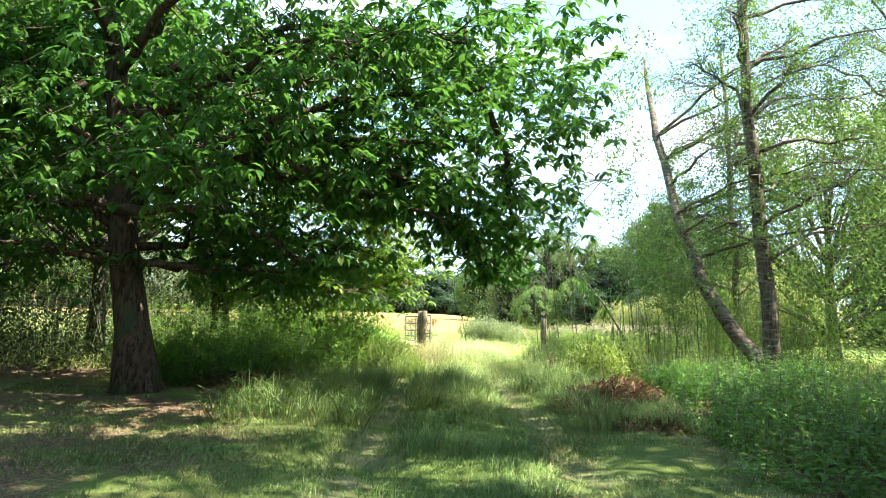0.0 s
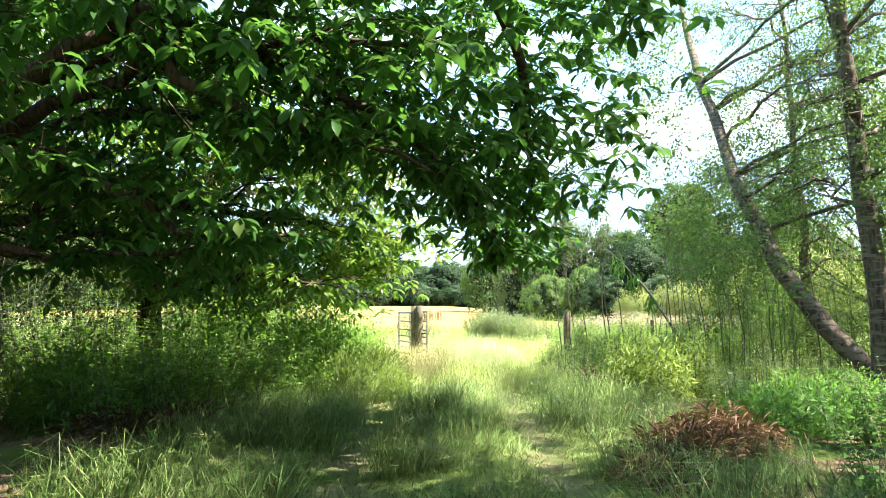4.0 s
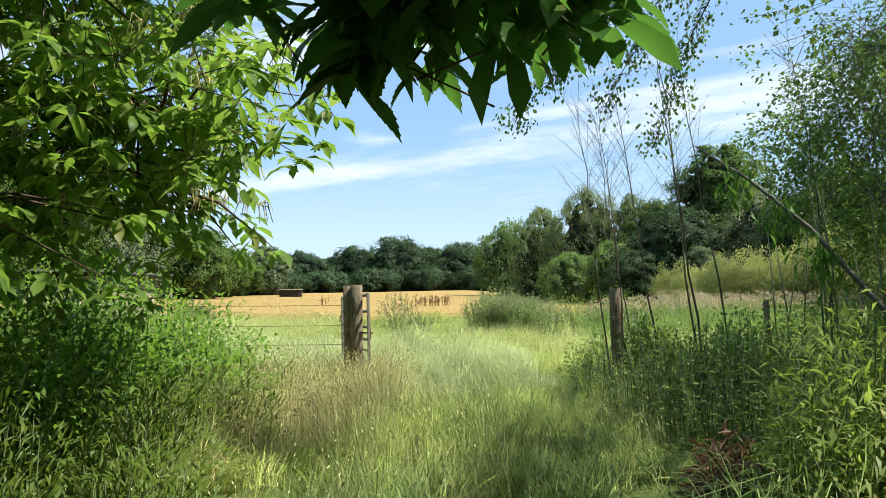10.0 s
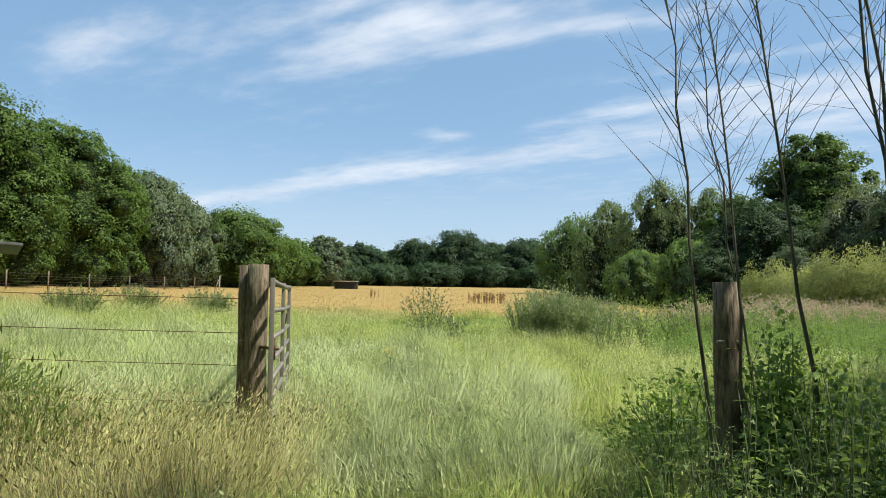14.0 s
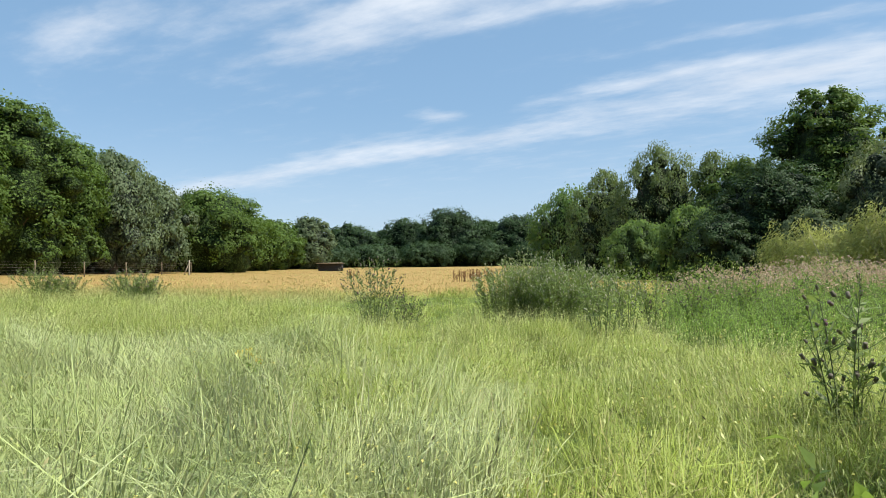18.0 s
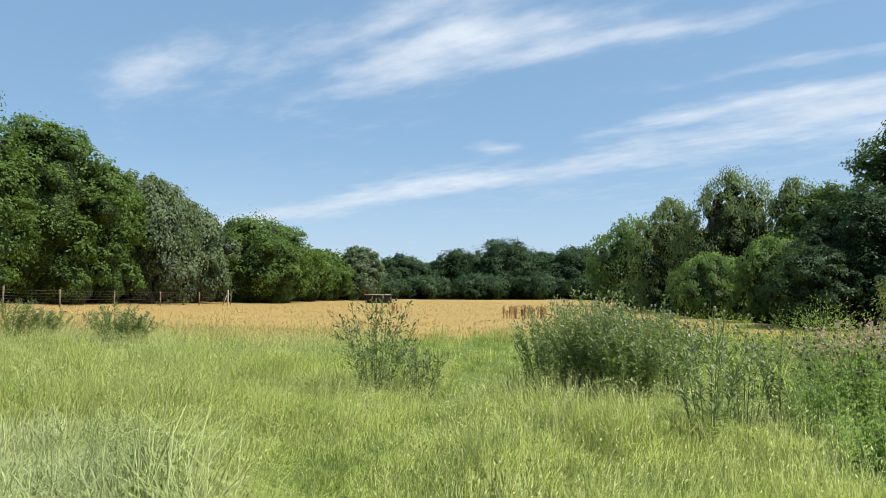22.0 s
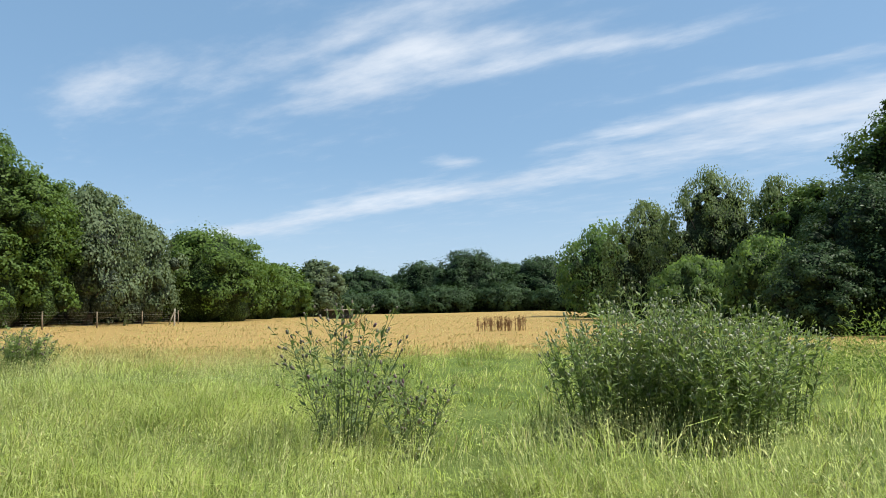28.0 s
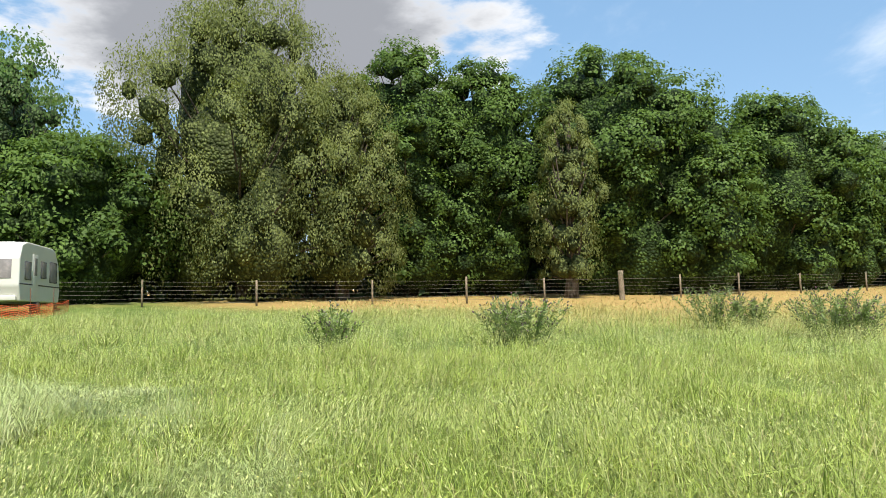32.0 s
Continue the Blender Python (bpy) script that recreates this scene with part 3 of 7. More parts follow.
def clumpy(x, y):
    return 0.5 + 0.25 * np.sin(2.1 * x + 1.7 * np.sin(1.3 * y)) + 0.25 * np.sin(2.6 * y + 1.9 * np.sin(1.1 * x + 2))


def trodden(x, y):
    """1 in standing grass, less where it has been trodden or laid flat."""
    band = np.exp(-((y - 31.6 - 0.10 * np.abs(x)) / 1.0) ** 2) * smooth01(-x, 0.8, 2.0) * smooth01(x, -16, -10)
    patch = smooth01(np.sin(0.9 * x + 1.4 * np.sin(0.5 * y)) * np.sin(0.8 * y + 0.6 * np.sin(0.7 * x)), 0.45, 0.8) * (y > 24)
    return 1 - 0.62 * band - 0.40 * patch


def grass(name, n, box, height, width, mat, label, keep=None, lean=0.5, shape="blade"):
    """One stretch of grass, blade by blade, over box = x0, x1, y0, y1."""
    x0, x1, y0, y1 = box
    x, y = RNG.uniform(x0, x1, n), RNG.uniform(y0, y1, n)
    if keep is not None:
        ok = keep(x, y)
        x, y = x[ok], y[ok]
    n = len(x)
    c = clumpy(x, y)
    h = height * (0.45 + 0.55 * RNG.random(n)) * (0.30 + 0.55 * c + 0.70 * clumpy(0.43 * y, 0.37 * x + 2)) * trodden(x, y)
    rnd = RNG.normal(0, 1, (n, 3)) * [1, 1, 0.2]
    way = np.array([0, 0, 1.0]) + lean * swirl(x, y) * (0.2 + 1.1 * c)[:, None] + 0.72 * rnd
    face = unit(np.cross(way, RNG.normal(0, 1, (n, 3))))
    at = np.stack([x, y, zval(x, y) - 0.02], -1)
    w = width * (0.6 + 0.8 * RNG.random(n))
    s = Soup().leaves(at, way, -swirl(x, y) * 0.6 + face, h, w, RNG.uniform(0.1, 0.8, (n, 1)) * (1.0 if shape == "blade" else 0.0), shape)
    s.shade(np.repeat(np.array([0, 0, 1.0]) + 0.85 * swirl(x, y) + RNG.normal(0, 0.36, (n, 3)), 5 if shape == "blade" else 4, 0))
    return tagged(new(name, s.mesh(name, mat)), label, "grass", kind="stuff")


LATTICE = np.random.default_rng(11).random((256, 256))


def rolls(x, y, size, shift=0.0):
    """Smooth uneven swells of about the given size, 0 to 1."""
    u, v = np.asarray(x, float) / size + 37.3 + shift, np.asarray(y, float) / size + 11.9 - shift
    i, j = np.floor(u).astype(int), np.floor(v).astype(int)
    f, g = u - i, v - j
    f, g = f * f * (3 - 2 * f), g * g * (3 - 2 * g)
    a, b = LATTICE[i % 256, j % 256], LATTICE[(i + 1) % 256, j % 256]
    c, d = LATTICE[i % 256, (j + 1) % 256], LATTICE[(i + 1) % 256, (j + 1) % 256]
    return (a * (1 - f) + b * f) * (1 - g) + (c * (1 - f) + d * f) * g


def mounds(x, y):
    """Height of the sward from hollow to crest, 0 to 1."""
    return 0.40 * rolls(x, y, 1.5) + 0.38 * rolls(x, y, 0.62, 5) + 0.22 * rolls(x, y, 0.3, 9)


def laid(x, y):
    """1 where wind and rain have laid the long grass in swathes."""
    zone = smooth01(x, -6.5, -5.0) * smooth01(-x, -2.5, -1.7) * smooth01(y, 21.5, 23.0) * smooth01(-y - 0.5 * x, -31.6, -30.0)
    slope = smooth01(x, -11.0, -9.0) * smooth01(-x, 1.4, 2.4) * smooth01(y, 29.6, 30.6) * smooth01(-y, -33.6, -32.8)
    zone = np.maximum(zone, slope)
    return smooth01(0.7 * rolls(x, y, 1.8, 3) + 0.3 * rolls(x, y, 0.7, 7), 0.34, 0.46) * zone


def off_rut(x, y):
    r = np.exp(-((x + 0.75) / 0.30) ** 2) + np.exp(-((x - 1.15) / 0.26) ** 2)
    bare = smooth01(np.abs(x - 0.3), 1.3, 3.2) * smooth01(rolls(x, y, 0.9, 4), 0.36, 0.6) * (y < 13)
    return RNG.random(len(x)) > np.maximum(0.8 * r * (y < 19), 0.92 * bare)


def tussocks(name, n, box, height, width, mat, label, keep=None, per=22, spread=0.12, flop=0.45, out=0.5, rough=0.26, stray=1.0):
    """Grass in tussocks: the blades of each fan out from its heart and share its lean."""
    x0, x1, y0, y1 = box
    m = n // per
    cx, cy = RNG.uniform(x0, x1, m), RNG.uniform(y0, y1, m)
    if keep is not None:
        ok = keep(cx, cy)
        cx, cy = cx[ok], cy[ok]
    m = len(cx)
    rise, e = mounds(cx, cy), 0.12
    slope = np.stack([mounds(cx + e, cy) - mounds(cx - e, cy), mounds(cx, cy + e) - mounds(cx, cy - e), 0 * cx], -1) / (2 * e)
    tall = height * RNG.uniform(0.7, 1.15, m) * (0.12 + 2.5 * rise ** 1.55) * trodden(cx, cy) * (0.6 + 0.4 * smooth01(np.abs(cx - walk_x(cy)), 0.12, 0.6))
    tilt = (0.7 * swirl(cx, cy) - 0.9 * slope + RNG.normal(0, 0.5 * stray, (m, 3)) * [1, 1, 0]) * (flop * RNG.uniform(0.4, 1.6, m) * (1 + 1.8 * laid(cx, cy)))[:, None]
    k = np.repeat(np.arange(m), per)
    off = RNG.normal(0, 1, (m * per, 3)) * [1, 1, 0]
    x, y = cx[k] + off[:, 0] * spread, cy[k] + off[:, 1] * spread
    h = tall[k] * RNG.uniform(0.45, 1.15, m * per)
    way = np.array([0, 0, 1.0]) + tilt[k] + out * 0.6 * off + RNG.normal(0, 0.42 * stray, (m * per, 3)) * [1, 1, 0.4]
    face = -(tilt[k] + 0.6 * out * off) + RNG.normal(0, 0.35, (m * per, 3)) + [0, 0, 0.4]
    at = np.stack([x, y, zval(x, y) - 0.02], -1)
    s = Soup().leaves(at, way, face, h, width * RNG.uniform(0.6, 1.4, m * per), RNG.uniform(0.2, 1.25, (m * per, 1)), "blade")
    s.shade(np.repeat(np.array([0, 0, 0.85]) + 0.22 * off - 0.75 * slope[k] + 0.35 * tilt[k] + RNG.normal(0, rough, (m * per, 3)), 5, 0))
    return tagged(new(name, s.mesh(name, mat)), label, "grass", kind="stuff")


def walk_x(y):
    return np.interp(y, [0, 5, 10, 15, 20, 24, 28, 32], [0, 0.3, 0.9, 1.5, 2.1, 2.45, 2.2, 0.4])


def in_stand(x, y):
    """Ground that the thistle stand has taken over from the grass."""
    return (y > 32.2) & (y < 40.5) & (x > 4.75 + 0.45 * np.abs(y - 34.0)) & (x < 15.5)


def beside(lo, hi):
    """Grass between lo and hi metres from the walked line; thinner right under it."""
    def keep(x, y):
        d = np.abs(x - walk_x(y)) + 100.0 * in_stand(x, y)
        d = np.where(y > 32.6, np.hypot(d, y - 32.6), d)
        return (d > lo) & (d < hi)
    return keep


grass("lane_turf", 80000, (-5, 5, 1.5, 9), 0.10, 0.0052, M_LANE, "short green lane turf thinned along two wheel ruts", off_rut, 0.3)
grass("lane_turf", 34000, (-7, 6, 9, 17.5), 0.13, 0.008, M_LANE, "short green turf further along the lane", off_rut, 0.3)
tussocks("lane_grass_centre", 22000, (-0.4, 0.85, 5, 18), 0.34, 0.0055, M_LANE, "tall tufted grass on the lane's middle ridge",
         lambda x, y: clumpy(x * 1.7, y * 1.3) > 0.45)
tussocks("lane_grass_verge", 70000, (-4.5, 4.2, 8.6, 20.5), 0.48, 0.0055, M_LANE, "long green verge grass beside the lane",
         lambda x, y: (np.abs(x - 0.3) > 1.25) & (np.abs(x - 0.3) < 3.0) & (clumpy(x, y) > 0.3))
grass("straw_grass", 32000, (-3.2, 0.35, 17.6, 23.2), 0.70, 0.006, M_HAY, "dry straw-coloured seeding grass by the gate post",
      lambda x, y: (clumpy(x, y) > 0.2) & (x > -1.0 - 0.5 * (y - 18)), 0.4)
tussocks("meadow_near", 330000, (-6, 9, 17.5, 39), 0.42, 0.0042, M_GRASS, "long wind-tossed green meadow grass in tussocks",
         lambda x, y: beside(-1, 5.2)(x, y) & (laid(x, y) < 0.3))
tussocks("laid_grass", 440000, (-10.4, 2.6, 21.4, 34.4), 0.66, 0.0040, M_LAID, "long grass laid over in swathes, sheen in its pale colour",
         lambda x, y: laid(x, y) > 0.25, 34, 0.13, 0.55, 0.20, 0.34, 0.45)
tussocks("meadow_west", 200000, (-13.5, -0.5, 25.5, 45), 0.42, 0.0047, M_GRASS, "long green grass in tussocks on the slope towards the wood",
         lambda x, y: (~beside(-1, 5.0)(x, y)) & (np.hypot(x, y - 32.6) < 13.5) & (laid(x, y) < 0.3), 20, 0.14, 0.58)
tussocks("meadow_middle", 130000, (-26, 18, 16, 60), 0.42, 0.010, M_GRASS, "long green meadow grass with seed heads",
         lambda x, y: (~beside(-1, 5.0)(x, y)) & ~in_stand(x, y) & ~((y < 23) & (np.abs(x - 1) < 7)) & (np.hypot(x, y - 30) < 30) & ((np.hypot(x, y - 32.6) > 13) | (x > -0.5) | (y < 25.5)), 14, 0.18)
grass("meadow_far", 90000, (-50, 40, 40, 140), 0.22, 0.03, M_GRASS, "golden hay meadow on the far slope",
      lambda x, y: (np.hypot(x, y - 30) > 28) & (RNG.random(len(x)) < 40 / (np.hypot(x, y - 30) + 8)), 0.4, "diamond")


def seed_stalks(name, n, box, height, mat, label, keep):
    """Thin seeding stalks, each with its feathery head."""
    x0, x1, y0, y1 = box
    x, y = RNG.uniform(x0, x1, n), RNG.uniform(y0, y1, n)
    ok = keep(x, y) & (RNG.random(n) < 0.35 + 0.65 * clumpy(x * 0.8, y * 0.7))
    x, y = x[ok], y[ok]
    n = len(x)
    h = height * RNG.uniform(0.7, 1.1, n) * (0.5 + 0.5 * trodden(x, y)) * (0.3 + 0.7 * smooth01(np.abs(x - walk_x(y)), 0.12, 0.6)) * (0.35 + 1.2 * mounds(x, y))
    way = np.array([0, 0, 1.0]) + 0.26 * swirl(x, y) + RNG.normal(0, 0.26, (n, 3))
    at = np.stack([x, y, zval(x, y)], -1)
    s = Soup().leaves(at, way, RNG.normal(0, 1, (n, 3)), h, 0.0024, 0.0, "diamond")
    s.leaves(at + unit(way) * (h * 0.90)[:, None], way + 0.5 * swirl(x, y), RNG.normal(0, 1, (n, 3)), RNG.uniform(0.016, 0.040, n), RNG.uniform(0.006, 0.012, n), 0.0, "diamond")
    s.shade(np.repeat(np.array([0, 0, 0.9]) + RNG.normal(0, 0.4, (2 * n, 3)), 4, 0))
    return tagged(new(name, s.mesh(name, mat)), label, "grass", kind="stuff")


seed_stalks("seed_heads", 100000, (-9, 11, 18, 44), 0.56, M_SEED, "thin pale seeding stalks above the meadow", beside(0.4, 8.0))
seed_stalks("seed_heads_slope", 120000, (-24, -4, 22, 56), 0.50, M_SEED, "thin pale seeding stalks on the western slope", lambda x, y: np.hypot(x, y - 32) < 26)


grass("dry_grass", 9000, (0.9, 2.9, 3.6, 8.5), 0.09, 0.006, M_HAY, "dead pinkish dry grass beside the east rut", lambda x, y: clumpy(x * 1.4, y * 1.1) > 0.42, 0.9)
grass("dry_grass", 9000, (-5.5, -1.4, 3.6, 9.5), 0.08, 0.006, M_HAY, "dead dry grass under the chestnut", lambda x, y: clumpy(x * 1.2, y * 1.3) > 0.6, 0.9)
seed_stalks("lane_seed_heads", 700, (-3.6, -0.6, 13.5, 20), 0.75, M_SEED, "pale arching seed heads along the hedge-bank", lambda x, y: clumpy(x, y) > 0.3)
seed_stalks("straw_seed_heads", 20000, (-3.2, 0.35, 18.0, 23.2), 0.80, M_HAY, "straw-coloured nodding seed heads by the gate post", lambda x, y: x > -1.0 - 0.5 * (y - 18))
seed_stalks("lane_seed_heads", 1800, (-0.4, 1.9, 13, 20), 0.55, M_SEED, "pale seed heads on the lane's middle ridge", lambda x, y: clumpy(x, y) > 0.3)


def flowers(name, n, box, keep, mat, label):
    x0, x1, y0, y1 = box
    x, y = RNG.uniform(x0, x1, n), RNG.uniform(y0, y1, n)
    ok = keep(x, y)
    x, y = x[ok], y[ok]
    p = np.stack([x, y, zval(x, y) + RNG.uniform(0.30, 0.55, len(x))], -1)
    s = Soup().leaves(p, RNG.normal(0, 1, p.shape) * [1, 1, 0.3], RNG.normal(0, 0.3, p.shape) + [0, 0, 1], RNG.uniform(0.010, 0.022, len(x)), 0.013, 0.1, "diamond")
    return tagged(new(name, s.mesh(name, mat)), label, "flowers", kind="stuff")


flowers("meadow_flowers", 60000, (-24, 12, 22, 58), lambda x, y: clumpy(x * 0.5, y * 0.5) > 0.45, M_PETAL, "tiny pale yellow flowers scattered in the meadow")


# ---- trees ----
def profile(f, sharp=0.0):
    """Half-width of a crown at the height fraction f."""
    f = np.asarray(f, float)
    up = np.sqrt(np.clip(1 - (np.clip(f - 0.36, 0, 1) / 0.66) ** 2, 0, 1))
    return np.where(f > 0.36, up ** (1 + sharp), 0.84 + 0.16 * np.clip(f, 0, 1) / 0.36)


def ball(level):
    bm = bmesh.new()
    bmesh.ops.create_icosphere(bm, subdivisions=level, radius=1.0)
    v, f = np.array([q.co[:] for q in bm.verts]), np.array([[q.index for q in g.verts] for g in bm.faces])
    bm.free()
    return v, f


BALLS = {1: ball(1), 2: ball(2)}


def clump(soup, c, size, level=1, grow=(1, 1, 1.1)):
    """The dense inside of one leafy clump, rough and uneven."""
    v, f = BALLS[level]
    soup.put(c + v * (1 + RNG.normal(0, 0.10, (len(v), 1))) * size * grow, f)


def tree(label, x, y, height, radius, n_leaves, leaf, mat, bare=0.2, boughs=50, trunk=0.25, bark=None, weep=0.0, name="tree", z=None, group="", core=True, fine=1.0, sharp=0.0, twigs=0):
    """A crown of boughs; each bough carries clumps, and each clump its sprays of leaves."""
    bark = bark or M_BARK_FAR
    base = float(land(x, y)) if z is None else z
    t = thing(name, x, y, base - 0.1, label, "tree", group)
    top = height * 0.74
    zs = np.linspace(0, top, 7)
    pts = np.column_stack([RNG.uniform(-1, 1, (7, 2)).cumsum(0) * trunk * 0.35, zs])
    pts[0, :2] = 0
    part("trunk", Soup().tube(pts, trunk * np.array([1.35, 1.0, 0.86, 0.7, 0.52, 0.34, 0.15]), 8), bark, t)
    limbs, crown, inside = Soup(), Soup(), Soup()
    turn = RNG.uniform(0, 6.28)
    small = 7
    total = boughs * small
    for k in range(boughs):
        f = ((k + 0.6) / boughs) ** 0.82
        a = turn + k * 2.39996 + RNG.uniform(-0.4, 0.4)
        size = radius * (0.27 if boughs < 60 else 0.225) * RNG.uniform(0.6, 1.4) * (1.0 - 0.2 * f)
        w = float(profile(f, sharp))
        q = max(0.0, radius * w * RNG.uniform(0.74, 1.10) - size * 0.7)
        c = np.array([q * math.cos(a), q * math.sin(a), bare + size * 0.6 + (height - bare - size * 1.55) * f])
        out = unit(np.array([math.cos(a) * (0.3 + w), math.sin(a) * (0.3 + w), 1.5 * f - 0.1]))
        grow = np.array([1.0, 1.0, 1.25 if weep else 0.82]) * RNG.uniform(0.9, 1.12, 3)
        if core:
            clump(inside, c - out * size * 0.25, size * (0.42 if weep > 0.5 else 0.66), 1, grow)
        d1 = unit(unit(RNG.normal(0, 1, (small * 3, 3))) + out * 0.55 + [0, 0, 0.15])
        d1 = d1[(d1 @ out) > 0.0][:small]
        for u in d1:
            s2 = size * RNG.uniform(0.40, 0.72)
            c2 = c + u * size * grow * RNG.uniform(0.55, 1.0)
            m = max(5, int(n_leaves / total * RNG.uniform(0.7, 1.3)))
            d = unit(RNG.normal(0, 1, (m * 2, 3)) + u * 0.7 + [0, 0, 0.35])
            d = d[(d @ u) > -0.25][:m]
            r = s2 * (1.10 - 0.55 * RNG.random((len(d), 1)))
            flat2 = [1.1, 1.1, 1.5] if weep else [1.15, 1.15, 0.75]
            p = c2 + d * r * flat2
            sprig = RNG.random(len(d)) < (0.03 if weep else 0.07)
            p[sprig] += (u + [0, 0, 0.6]) * s2 * RNG.uniform(0.1, 0.5, (sprig.sum(), 1))
            face = d + u * 0.4 + RNG.normal(0, 0.30, d.shape) + [0, 0, 0.25]
            way = np.cross(face, RNG.normal(0, 1, d.shape)) + d * 0.35 + [0, 0, -0.35]
            if weep:
                p[:, 2] -= RNG.random(len(p)) ** 1.5 * weep * s2
                way = RNG.normal(0, 0.4, d.shape) + d * 0.3 + [0, 0, -1.1]
            p[:, 2] = np.maximum(p[:, 2], 0.15)
            crown.leaves(p, way, face, leaf * RNG.uniform(0.65, 1.3, len(p)), leaf * fine * RNG.uniform(0.5, 0.85, len(p)), 0.10, "diamond")
            crown.shade(np.repeat(d * 0.75 + u * 0.45 + out * 0.3 + [0, 0, 0.15] + RNG.normal(0, 0.34, d.shape), 4, 0))
        p0 = pts[int(np.clip(c[2] / top * 3.6, 1, 5))]
        limbs.tube([p0, (p0 + c) / 2 + RNG.uniform(-0.15, 0.15, 3), c], [trunk * 0.34, trunk * 0.2, trunk * 0.07], 5, False)
    for _ in range(twigs):
        a, f = RNG.uniform(0, 6.28), RNG.uniform(0.45, 0.95)
        q = radius * float(profile(f)) * 0.8
        p0 = np.array([q * math.cos(a), q * math.sin(a), bare + (height - bare) * f * 0.9])
        o = unit(np.array([math.cos(a) * 0.5, math.sin(a) * 0.5, 1.0]) + RNG.normal(0, 0.25, 3))
        l = RNG.uniform(0.8, 1.9)
        limbs.tube([p0, p0 + o * l * 0.6, p0 + o * l], [0.02, 0.012, 0.006], 4, False)
    part("bough_mass", limbs, bark, t, kind="stuff")
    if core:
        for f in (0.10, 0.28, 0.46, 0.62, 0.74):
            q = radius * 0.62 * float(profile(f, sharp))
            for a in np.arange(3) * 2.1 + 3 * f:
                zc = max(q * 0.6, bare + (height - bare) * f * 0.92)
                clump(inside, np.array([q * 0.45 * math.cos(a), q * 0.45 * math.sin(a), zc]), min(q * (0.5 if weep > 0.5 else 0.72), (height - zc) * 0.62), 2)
        part("shaded_foliage", inside, SHADED_MASS[mat.name], t, kind="stuff")
    part("crown", crown, mat, t, kind="stuff")
    return t


def polar(ox, oy, az, d):
    return ox + d * math.sin(radians(az)), oy + d * math.cos(radians(az))


def crown_of(ox, oy, az, el, d, half):
    """Place, height and crown radius of a tree seen from ox, oy at a bearing az, with its top at el and half its width over half degrees."""
    x, y = polar(ox, oy, az, d)
    return x, y, d * math.tan(radians(el)) + 1.05 - float(land(x, y)), d * math.tan(radians(half))


# far wood across the top of the field: bearing, rise, distance, half width
for az, el, d, half, mat, what in (
        (-20.2, 5.3, 104, 2.3, M_OAK, "rounded green oak"), (-17.0, 5.5, 110, 1.7, M_SILVER, "pale grey-green willow"),
        (-22.4, 5.0, 118, 2.5, M_FAR, "dark oak behind the fence corner"),
        (-13.6, 4.9, 142, 2.2, M_FAR, "dark distant oak"), (-11.0, 4.3, 150, 2.0, M_FAR, "dark distant oak"),
        (-9.0, 5.3, 148, 1.9, M_FAR, "dark distant oak"), (-5.2, 6.15, 142, 2.6, M_FAR, "tall domed dark distant oak"),
        (-2.2, 5.0, 152, 1.8, M_FAR, "dark distant oak"), (0.2, 5.5, 144, 2.4, M_FAR, "domed dark distant oak"),
        (3.0, 5.1, 148, 1.9, M_FAR, "dark distant oak"), (5.6, 5.4, 146, 2.2, M_FAR, "dark distant oak"), (8.6, 5.4, 140, 2.6, M_FAR, "dark distant oak"),
        (-15.4, 3.3, 130, 1.8, M_FAR, "low dark thicket tree"), (-11.6, 3.1, 134, 2.0, M_FAR, "low dark thicket tree"), (-7.3, 3.3, 134, 1.8, M_FAR, "low dark thicket tree"),
        (-2.9, 3.4, 136, 1.9, M_FAR, "low dark thicket tree"), (2.0, 3.2, 134, 2.0, M_FAR, "low dark thicket tree"), (-18.6, 3.4, 116, 2.0, M_FAR, "low dark thicket tree")):
    tx, ty, th, tr = crown_of(0.3, 32, az, el, d, half)
    tree(what + " at the field's far edge", tx, ty, th, tr * 1.25, 8000, 0.40, mat, 0.1, 44, 0.35, group="far wood")

# west wood along the fence
WEST_NEAR = (
        (-113, 17.0, 46, 8.0, 5000, 0.30, M_OAK, 0, "broad green oak"), (-105, 16.5, 47, 7.0, 8000, 0.24, M_BIRCH, 0.8, "pale leafy birch"),
        (-97.5, 18.9, 50, 6.0, 11000, 0.22, M_BIRCH, 0.6, "tall pale birch behind the caravan"),
        (-92.5, 13.0, 41, 6.4, 15000, 0.22, M_OAK, 0, "low spreading green oak"),
        (-81.0, 23.4, 41, 8.6, 52000, 0.15, M_OLIVE, 1.3, "tall olive-green drooping birch"),
        (-73.6, 18.0, 40, 4.6, 24000, 0.15, M_OLIVE, 1.3, "olive-green drooping birch"),
        (-68.4, 20.6, 46, 5.6, 17000, 0.20, M_OAK, 0, "tall dark green oak"), (-62.6, 19.2, 47, 5.2, 16000, 0.20, M_OAK, 0, "dark green oak"),
        (-56.0, 15.6, 41, 2.6, 10000, 0.14, M_OLIVE, 1.1, "slim olive-green birch"))
